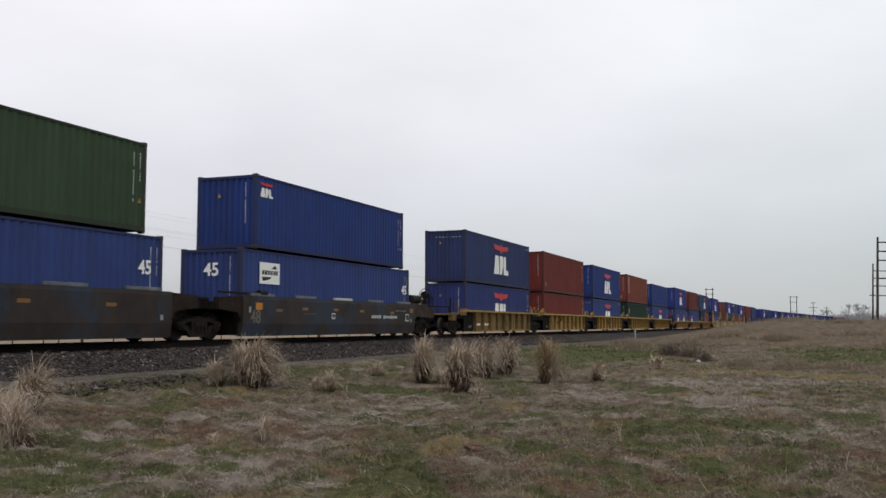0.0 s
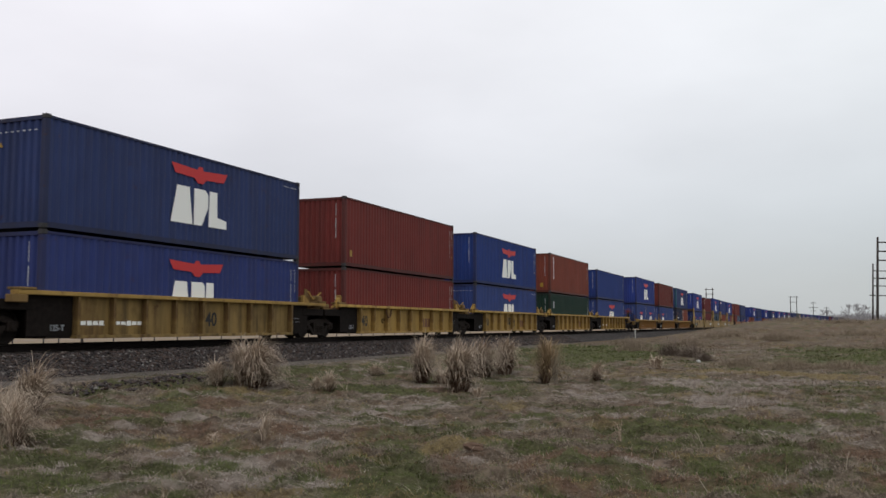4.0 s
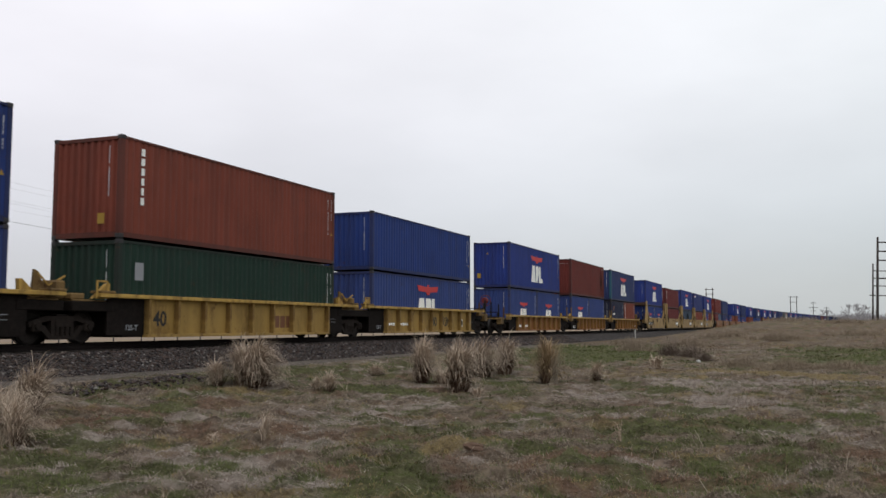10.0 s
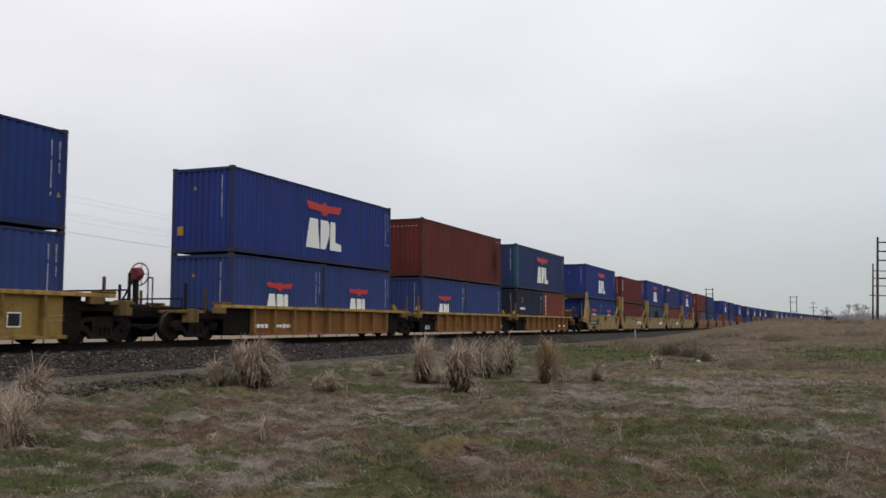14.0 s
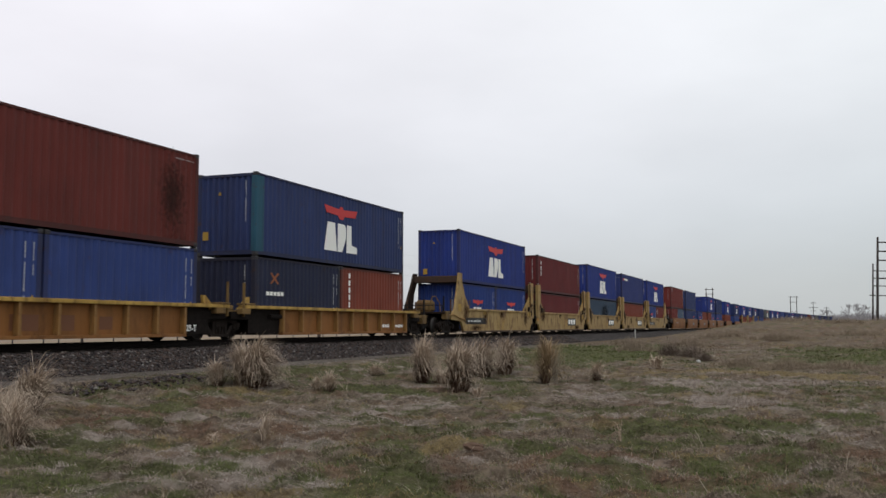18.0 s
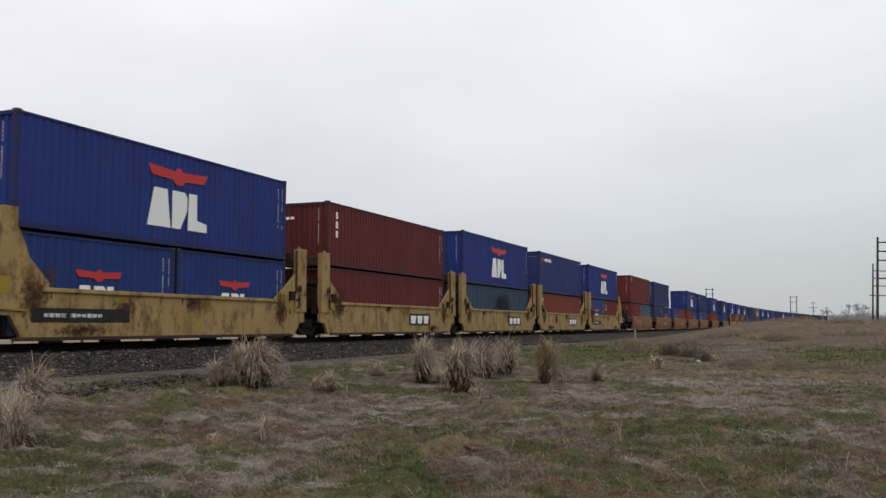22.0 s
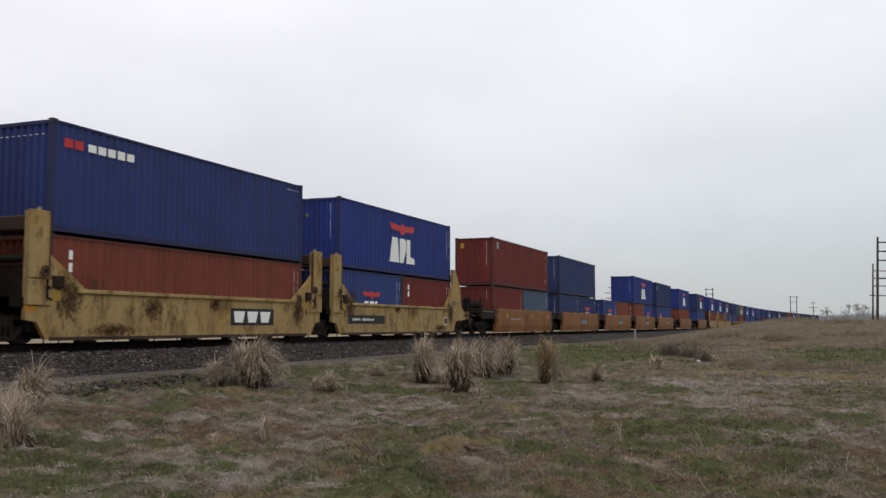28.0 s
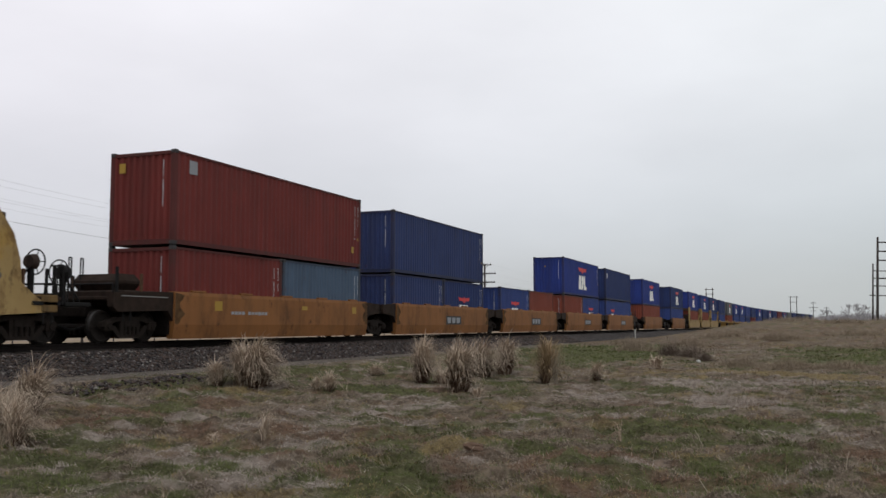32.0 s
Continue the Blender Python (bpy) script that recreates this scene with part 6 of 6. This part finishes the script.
# car 4: five tan units with tall bulkheads
BLOOMS = (
    (("bloom", -5.6, 1.15, 1.3, 1.5), ("bloom", 5.7, 0.95, 1.2, 1.3), ("bloom", -2.4, 0.95, 1.2, 0.9), ("bloom", 0.6, 1.15, 0.8, 0.6), ("bloom", -4.0, 0.35, 2.6, 0.5)),
    (("bloom", -5.5, 1.25, 1.6, 1.6), ("bloom", 5.9, 1.10, 1.1, 1.5), ("bloom", -0.8, 1.22, 1.0, 0.5), ("bloom", 4.4, 0.35, 2.2, 0.5)),
    (("bloom", -5.7, 1.05, 1.2, 1.3), ("bloom", 5.6, 1.20, 1.4, 1.2), ("bloom", 1.5, 0.90, 0.9, 0.8), ("bloom", -3.2, 1.20, 0.9, 0.5)),
)
B4, T4 = 1.34, 1.34 + STD + 0.04
for i, q in enumerate((184.0, 199.6, 215.0, 230.45, 245.85)):
    well_car(q, q + 12.44, "bulkhead", (i == 0, i == 4), TAN, plates=BLOOMS[i % 3] + (("logo", 2.75, 0.77, 2.6, 0.56), ("patch", 6.9, 1.05, 0.3, 0.2, M_orange_mark), ("patch", -6.9, 0.95, 0.35, 0.25, M_orange_mark), ("streak", -5.6 + 0.3 * i, 1.7, 0.6, 0.7), ("streak", 5.8, 1.6, 0.5, 0.8), ("streak", 6.8, 2.9, 0.3, 0.9), ("streak", -6.8, 2.9, 0.3, 0.8)) if 0 < i < 4 else BLOOMS[i % 3] + (("patch", -3.95, 0.74, 3.5, 0.36, M_black_mark), ("bars", -5.3, 0.74, 1.6, 0.17, M_white), ("patch", -6.6, 1.45, 0.45, 0.4, M_yellow_mark), ("patch", -2.5, 1.2, 0.5, 0.18, M_yellow_mark), ("streak", -5.1, 1.9, 0.5, 0.9), ("streak", 5.7, 1.6, 0.5, 0.9), ("streak", 0.5, 1.28, 1.6, 0.5)) + ((("data", 5.15, 0.72, 0.42, 0.36), ("scrawl", 6.55, 1.62, 0.9, 0.45, M_ghost_mark, 4)) if i == 4 else ()), half=7.5, brakes=(0, 2.10 if i == 4 else 0), brake_mat=M_rust_brown)
container(184.0, B4, 6.19, STD, "apl_blue", ("sticks", SM))
container(190.26, B4, 6.19, STD, "apl_blue", ("sticks", SM))
container(184.0, T4, 12.44, HI, "bright_blue", ("sticks", "warn", ("square", -0.8, 0.6), APL))
container(199.6, B4, 12.44, STD, "maroon", ("sticks",))
container(199.6, T4, 12.44, STD, "maroon", ("sticks", ("end_name", -0.95, 1.95, 3, 0.17), ("column", 0.75, 2.2, 3, 0.28)))
container(215.0, B4, 12.44, STD, "teal", (("soot", 6.9, 1.5, 4.0, 1.7),))
container(215.0, T4, 12.44, HI, "bright_blue", ("sticks", "warn", APL))
container(230.45, B4, 12.44, STD, "rust", ("sticks", ("column", 0.75, 2.2, 4, 0.24)))
container(230.45, T4, 12.44, HI, "dull_blue", ("row", ("name", 0.4, 2.33, 2, 0.30, M_red_mark), ("name", 1.25, 2.33, 5, 0.30, M_white)))
container(245.85, B4, 6.19, STD, "mid_blue", ("sticks", SM))
container(252.11, B4, 6.19, STD, "red", ("sticks", ("column", 0.7, 2.2, 2, 0.24)))
container(245.85, T4, 12.44, HI, "bright_blue", ("sticks", "warn", APL))

# car 5: five orange smooth-sided units
for i, q in enumerate((265.4, 281.2, 296.9, 312.6, 328.3)):
    well_car(q, q + 12.44, "smooth", (i == 0, i == 4), ORA, spin=q < 300, plates=(("logo", 0.85, 0.76, 2.2, 0.44),) if i else (("patch", -4.2, 1.10, 0.4, 0.3, M_yellow_mark), ("patch", 1.2, 1.12, 0.4, 0.14, M_yellow_mark), ("patch", 5.2, 1.1, 0.35, 0.26, M_yellow_mark), ("bars", -3.5, 0.89, 1.6, 0.18, M_grey_mark)), half=7.88, brakes=(0 if i else 1.84, 0), brake_mat=M_iron)
container(265.4, B, 6.19, STD, "red", ("sticks",))
container(271.66, B, 6.19, STD, "grey_blue", ("sticks",))
container(265.4, T, 12.44, HI, "red", ("sticks", ("square", -0.75, 2.4), ("panel", 0.9, 2.44, 0.4, 0.42, M_grey_mark), ("side_square", 11.7, 0.7)))
container(281.2, B, 6.19, STD, "faded_blue", ("sticks",))
container(287.46, B, 6.19, STD, "dark_blue", ("sticks", SM))
container(281.2, T, 12.44, HI, "faded_blue", ("sticks",))
container(296.9, B, 6.19, STD, "mid_blue", ("sticks", SM))
container(303.16, B, 6.19, STD, "rust", ())
container(312.6, B, 6.19, STD, "rust", ("sticks",))
container(318.86, B, 6.19, STD, "mid_blue", (SM,))
container(312.6, T, 12.44, HI, "bright_blue", ("sticks", "warn", APL))
container(328.3, B, 12.44, STD, "mid_blue", (SM,))
container(328.3, T, 12.44, HI, "dark_blue", (("column", 0.6, 2.4, 1, 0.4),))

# the rest of the train, far off
REST = (
    (348.4, "rust", "bright_blue", True, "smooth"), (370.8, "mid_blue", "dark_blue", True, "smooth"), (390.2, "rust", "bright_blue", True, "bulkhead"),
    (406.8, "rust", "apl_blue", True, "bulkhead"), (422.4, "mid_blue", "faded_blue", True, "bulkhead"), (441.0, "mid_blue", "dark_blue", False, "ribbed"),
    (459.0, "rust", "grey", True, "ribbed"), (475.2, "mid_blue", "apl_blue", True, "ribbed"), (491.2, "mid_blue", "apl_blue", True, "ribbed"),
    (507.2, "dark_blue", "mid_blue", False, "ribbed"), (523.2, "maroon", "dark_blue", False, "ribbed"), (541.0, "mid_blue", "apl_blue", True, "smooth"),
    (557.0, "navy", "dark_blue", False, "smooth"), (573.0, "mid_blue", "faded_blue", True, "smooth"), (589.0, "navy", "dark_blue", False, "smooth"),
    (605.0, "dark_blue", "maroon", False, "smooth"), (621.0, "navy", "faded_blue", True, "smooth"), (637.0, "navy", "grey", False, "smooth"),
)
# cars too far off to tell apart, alternating colours
TAIL = tuple((653.0 + 16.0 * i, low, up, False, "smooth") for i, (low, up) in enumerate((("navy", "dark_blue"), ("maroon", "navy"), ("dark_blue", "faded_blue"), ("navy", "grey"), ("navy", "dark_blue"))))
well_car(733.0, 745.44, "smooth", (False, True), ORA, spin=None, half=7.9)
container(733.0, B, 12.44, STD, "navy", (), False)
for q, low, up, mark, style in REST + TAIL:
    well_car(q, q + 12.44, style, (False, False), {"smooth": ORA, "bulkhead": TAN, "ribbed": YEL}[style], spin=None if q > 450 else False, half=7.9)
    container(q, B, 12.44, STD, low, (), False)
    container(q, B + STD, 12.44, HI, up, (APL,) if mark else (), False)


# ---- poles and wires ----
def insulator(bm, x, y, z):
    bmesh.ops.create_cone(bm, cap_ends=True, segments=6, radius1=0.05, radius2=0.035, depth=0.14, matrix=Matrix.Translation((x, y, z + 0.07)))


def tapered(h, r0, r1):
    return rod(bmesh.new(), (0, 0, -0.6), (0, 0, h), r0, 10, r1)


def line_pole(x, y, h, turn=0.0):
    """Timber pole with three crossarms of insulators."""
    z = float(ground_z(x, y))
    t = tagged(new("utility_pole"), "dark timber utility pole with three crossarms", "utility pole", "poles behind the track")
    t.matrix_basis = pose(x, y, z, 0, 0, turn)
    part("pole", tapered(h, 0.15, 0.10), M_pole, t)
    for k, (zz, w) in enumerate(((h - 0.15, 0.80), (h - 1.2, 1.35), (h - 2.25, 1.25))):
        part("crossarm", boxed(-w, w, 0.09, 0.19, zz - 0.055, zz + 0.055, 0.01), M_pole, t)
        part("brace", path_rod(bmesh.new(), [(-0.35, 0.1, zz), (0, 0.1, zz - 0.4), (0.35, 0.1, zz)], 0.015, 5), M_iron, t)
        n = 4 if k == 0 else 8
        for i in range(n):
            u = -w + 0.12 + (2 * w - 0.24) * i / (n - 1)
            bm = bmesh.new()
            insulator(bm, u, 0.14, zz + 0.055)
            part("insulator", bm, M_iron, t)
    return t


def frame_pole(x, y, h, gap, arms, lean=0.0, braces=True, label="tall two-legged timber power pole in the distance"):
    """A two-legged timber power structure."""
    z = float(ground_z(x, y))
    t = tagged(new("power_pole"), label, "power pole", "tall power poles")
    t.matrix_basis = pose(x, y, z, 0, lean, 0)
    for s in ((-gap / 2, gap / 2) if gap else (0.0,)):
        part("leg", rod(bmesh.new(), (s, 0, -0.8), (s, 0, h), 0.26, 8, 0.18), M_pole, t)
    for zz, w in arms:
        part("crossarm", boxed(-w, w, -0.12, 0.12, zz - 0.12, zz + 0.12, 0.02), M_pole, t)
    if braces and gap:
        part("cross_brace", path_rod(bmesh.new(), [(-gap / 2, 0, h * 0.55), (gap / 2, 0, h * 0.42)], 0.09, 5), M_pole, t)
        part("cross_brace", path_rod(bmesh.new(), [(gap / 2, 0, h * 0.55), (-gap / 2, 0, h * 0.42)], 0.09, 5), M_pole, t)
    return t


LINE_POLES = [(-38.8, 33.0), (-38.8, 69.5), (-36.6, 106.0), (-36.4, 143.0), (-36.0, 180.0), (-36.0, 217.0), (-36.0, 254.0)]
for x, y in LINE_POLES:
    line_pole(x, y, 8.75)


def wire(a, b, sag, name="overhead_wire", r=0.012):
    cu = bpy.data.curves.new("wire", "CURVE")
    cu.dimensions, cu.bevel_depth, cu.bevel_resolution = "3D", r, 1
    sp = cu.splines.new("POLY")
    n = 14
    sp.points.add(n - 1)
    for i in range(n):
        t = i / (n - 1)
        p = Vector(a).lerp(Vector(b), t)
        sp.points[i].co = (p.x, p.y, p.z - sag * 4 * t * (1 - t), 1)
    cu.materials.append(M_wire)
    return tagged(new(name, cu), "thin grey overhead wire between timber poles", "wire", "overhead wires")


for (xa, ya), (xb, yb) in zip([(-38.8, -4.0)] + LINE_POLES, LINE_POLES):
    za, zb = float(ground_z(xa, ya)), float(ground_z(xb, yb))
    for zz, us in ((8.72, (-0.7, 0.7)), (7.67, (-1.2, 0.5, 1.2)), (6.62, (1.1,))):
        for u in us:
            wire((xa + u, ya + 0.14, za + zz), (xb + u, yb + 0.14, zb + zz), 0.45, r=0.010 if zz < 7 else 0.004)

frame_pole(-44.0, 444.0, 18.6, 2.9, ((17.9, 2.0), (15.8, 1.9), (13.6, 1.9)), braces=False)
frame_pole(-10.0, 566.0, 18.0, 3.3, ((17.6, 2.5), (14.6, 2.1)))
frame_pole(0.4, 661.0, 17.0, 0.0, ((16.2, 1.8), (13.2, 2.9), (11.0, 1.6)))
frame_pole(10.4, 812.0, 16.6, 0.0, ((15.5, 2.0), (13.0, 2.2)))
frame_pole(27.4, 1049.0, 16.6, 0.0, ((15.5, 2.4), (12.5, 2.4)))
frame_pole(14.25, 193.0, 16.2, 6.0, ((15.2, 3.1), (13.5, 3.1), (11.8, 3.1), (8.4, 3.1)), lean=2.0, braces=False, label="tall rusty-brown two-legged power pole")
frame_pole(17.9, 280.0, 16.6, 5.5, ((14.6, 2.9), (12.6, 2.9), (10.5, 2.8), (7.9, 3.6)), lean=2.0, braces=False, label="tall dark two-legged power pole")


def field_fence():
    """Thin timber posts and two wires along the pale field beyond the track."""
    t = tagged(new("field_fence"), "thin dark timber field fence with two wires", "fence")
    t.matrix_basis = pose(-46.0, 0.0, 0.32)
    spots = [36.5, 39.0, 41.6, 43.9, 46.4, 47.7, 49.8, 52.86, 55.8, 57.26] + [60.0 + 2.9 * i for i in range(24)]
    for i, y in enumerate(spots):
        r = 0.10 if i == 6 else 0.05
        part("fence_post", rod(bmesh.new(), (0, y, -0.2), (0, y, 1.0), r, 6, r * 0.9), M_pole, t)
    for z in (0.35, 0.85):
        part("fence_wire", rod(bmesh.new(), (0.05, 36.0, z), (0.05, 127.0, z), 0.006, 4), M_wire, t)


field_fence()


def marker_post(x, y):
    t = tagged(new("marker_post"), "short white-painted trackside marker post", "marker post")
    t.matrix_basis = pose(x, y, float(ground_z(x, y)))
    part("post", boxed(-0.045, 0.045, -0.045, 0.045, -0.2, 0.80, 0.012), M_post, t)
    part("cap", boxed(-0.055, 0.055, -0.055, 0.055, 0.80, 0.85, 0.012), M_post, t)


marker_post(-14.9, 84.5)


def pale_stone(x, y):
    bm = bmesh.new()
    bmesh.ops.create_icosphere(bm, subdivisions=2, radius=0.10)
    for v in bm.verts:
        v.co = Vector((v.co.x * 1.2, v.co.y, v.co.z * 0.9)) * (0.85 + 0.3 * noise.noise(v.co * 9))
    ob = tagged(new("pale_stone", mesh_of(bm, M_post)), "single pale stone lying in the grass", "stone")
    ob.matrix_basis = pose(x, y, float(ground_z(x, y)) + 0.06)


pale_stone(-4.6, 41.2)


# ---- bare trees ----
def bare_tree(x, y, h, seed, spread=0.5):
    rng = random.Random(seed)
    t = tagged(new("bare_tree"), "leafless grey tree on the far edge of the field", "tree", "bare trees")
    t.matrix_basis = pose(x, y, float(ground_z(x, y)) - 0.3)
    lead = [Vector((0, 0, 0))]
    for i in range(5):
        lead.append(lead[-1] + Vector((rng.uniform(-0.05, 0.05) * h, rng.uniform(-0.05, 0.05) * h, h * 0.19)))
    trunk = bmesh.new()
    for i in range(5):
        rod(trunk, lead[i], lead[i + 1], h * 0.016 * (1 - 0.17 * i), 5, h * 0.016 * (0.83 - 0.17 * i))
    part("trunk", trunk, M_bark, t)
    crown = bmesh.new()

    def grow(p, d, length, r, level):
        q = p + d * length
        rod(crown, p, q, max(r, 0.055), 3, max(r * 0.6, 0.045))
        if level == 3:
            return
        for _ in range(4):
            e = (d + Vector((rng.uniform(-1, 1), rng.uniform(-1, 1), rng.uniform(-0.1, 0.9))) * spread).normalized()
            grow(p + d * length * rng.uniform(0.3, 1.0), e, length * rng.uniform(0.5, 0.75), r * 0.55, level + 1)

    for i in range(16):
        f = rng.uniform(0.22, 0.98)
        j = min(4, int(f * 5))
        p = lead[j].lerp(lead[j + 1], f * 5 - j)
        a = rng.uniform(0, 6.28)
        grow(p, Vector((math.cos(a), math.sin(a), rng.uniform(0.7, 1.6))).normalized(), h * (0.10 + 0.17 * (1 - f)) * rng.uniform(0.8, 1.2), h * 0.006, 1)
    part("crown", crown, M_bark, t)


TREES = ((5.0, 600.0, 10.5), (7.5, 610.0, 11.5), (10.0, 600.0, 10.0), (18.0, 600.0, 11.5), (20.5, 610.0, 13.0), (23.0, 600.0, 13.5), (25.5, 612.0, 13.0), (28.0, 600.0, 12.5), (31.0, 608.0, 12.0), (35.0, 604.0, 9.5), (39.5, 600.0, 9.0), (44.0, 606.0, 9.5), (14.0, 620.0, 8.5), (50.0, 610.0, 10.0))
for i, (x, y, h) in enumerate(TREES):
    bare_tree(x, y, h, i)


def far_wood():
    """A thin hazy line of scrub far behind the field."""
    rng = np.random.default_rng(3)
    n = 16000
    x = -10 + 260 * rng.random(n)
    y = 760 + 120 * rng.random(n)
    h = (9.5 + 4.0 * rng.random(n)) * (0.7 + 0.3 * np.sin(x * 0.05) * np.sin(x * 0.017 + 2))
    me = blades_mesh(x, y, ground_z(x, y) - 0.3, h, np.full(n, 0.4), 0.25 * rng.random(n), rng.random(n) * 6.28, 0.3 * rng.random(n), M_bark)
    tagged(new("far_scrub", me), "distant hazy line of leafless scrub", "scrub", kind="stuff")


far_wood()


def weeds():
    """Tall dead weeds on the bank ahead."""
    rng = np.random.default_rng(8)
    n = 95000
    x = -15 + 110 * rng.random(n) ** 1.3
    y = 48 + 95 * rng.random(n)
    patch = np.sin(x * 0.35 + np.sin(y * 0.12) * 2) * np.sin(y * 0.16 + np.sin(x * 0.2) * 2)
    keep = (rng.random(n) < 0.35 + 0.65 * np.clip(patch, 0, 1)) & (x - track_x(y) > 4.6)
    keep &= (rng.random(n) < 0.2) | (x > -6.5) | (y > 85)
    x, y, patch = x[keep], y[keep], patch[keep]
    n = len(x)
    h = (0.10 + 0.20 * rng.random(n)) * (0.6 + 0.8 * np.clip(patch, 0, 1))
    me = blades_mesh(x, y, ground_z(x, y) - 0.02, h, np.full(n, 0.035) * (0.6 + 0.8 * rng.random(n)), 0.5 + 0.8 * rng.random(n), rng.random(n) * 6.28, 0.8 * rng.random(n), M_weed)
    tagged(new("dead_weeds", me), "tall dead brown weeds on the bank", "weeds", kind="stuff")


def weed_material():
    k = Nodes("dead_brown_weed")
    r = k.island()
    c = k.mix(r, (0.255, 0.198, 0.126), (0.325, 0.255, 0.165))
    c = k.mix(k.span(k.noise(0.09, 3, 0.6, (1, 1, 0)), 0.45, 0.6), c, k.mix(r, (0.185, 0.140, 0.086), (0.245, 0.188, 0.118)))
    return k.done(c, 0.9, None, 0, 0, 0, 0.1)


M_weed = weed_material()
weeds()


def weed_clump(x, y, h, spread, n, seed, mat, label):
    rng = np.random.default_rng(seed)
    px, py = spread * rng.standard_normal(n) * 0.45, spread * rng.standard_normal(n) * 0.45
    hh = h * (0.25 + 0.75 * rng.random(n) ** 1.5) * np.exp(-(px ** 2 + py ** 2) / (1.2 * spread ** 2))
    me = blades_mesh(px, py, np.zeros(n) - 0.03, hh, np.full(n, 0.00035 * math.hypot(x, y)), 0.1 + 1.0 * rng.random(n), rng.random(n) * 6.28, 0.8 * rng.random(n), mat)
    ob = tagged(new("weed_clump", me), label, "weeds", kind="stuff")
    ob.matrix_basis = pose(x, y, float(ground_z(x, y)))


M_twig = blade_material("dark_bare_twigs", (0.105, 0.080, 0.066), (0.185, 0.145, 0.118), (0.27, 0.215, 0.17))
M_dry = blade_material("dry_weed_stems", (0.22, 0.172, 0.122), (0.29, 0.234, 0.172), (0.36, 0.296, 0.22))
for i, (x, y, h, sp) in enumerate(((-4.5, 42.6, 0.85, 0.45), (-5.3, 45.0, 1.4, 0.65), (-6.5, 46.5, 1.5, 0.6))):
    weed_clump(x, y, h, sp, 650, 60 + i, M_twig, "dark bare twiggy shrub in the field")
for i, (x, y, h, sp) in enumerate(((-2.6, 38.0, 0.7, 1.2), (-0.8, 37.0, 0.75, 1.3), (1.0, 37.5, 0.6, 1.3), (3.0, 36.5, 0.7, 1.5), (5.2, 37.0, 0.75, 1.4), (7.4, 36.5, 0.6, 1.4), (9.5, 37.5, 0.7, 1.5), (12.0, 38.0, 0.7, 1.5),
                                   (4.5, 58.0, 0.8, 1.4), (8.5, 60.0, 0.8, 1.6), (-2.0, 66.0, 0.9, 2.2), (3.0, 74.0, 0.8, 2.6), (9.0, 70.0, 0.8, 2.4), (-9.2, 52.0, 0.8, 1.4), (-11.0, 60.0, 0.8, 1.6), (-7.0, 58.0, 0.7, 1.5), (-6.0, 70.0, 0.8, 2.2), (-2.0, 112.0, 1.0, 4.0), (9.0, 118.0, 0.9, 5.0), (24.0, 115.0, 1.0, 4.0), (40.0, 118.0, 1.0, 5.0), (3.0, 100.0, 1.0, 3.0), (16.0, 104.0, 0.9, 4.0))):
    weed_clump(x, y, h, sp, 2400, 80 + i, M_dry, "loose stand of pale dead weeds in the field")


for i, (x, y, h, sp) in enumerate(((-2.9, 25.2, 0.42, 1.3), (-1.9, 23.4, 0.36, 1.1), (-1.4, 20.4, 0.30, 0.9), (0.2, 27.5, 0.4, 1.4))):
    weed_clump(x, y, h, sp, 800, 120 + i, M_pale, "loose leaning stand of bleached grass")


# ---- what moves ----
def motions():
    """The train runs towards the camera's left; wheels turn with the distance gone."""
    straight = (0.0, 8.0, 16.0, 24.0, 32.0)
    bending = tuple(float(t) for t in range(0, 33, 2))
    for thing, q, z in MOVING:
        times = bending if q > 190 else straight
        walk(thing, [(t, on_track(q - run(t), z)) for t in times])
    turn_times = [i / 15 for i in range(481)]
    for wheel, dy in WHEELS:
        walk(wheel, [(t, Matrix.Translation((0, dy, 0)) @ Matrix.Rotation(run(t) / 0.455, 4, "X")) for t in turn_times])


motions()
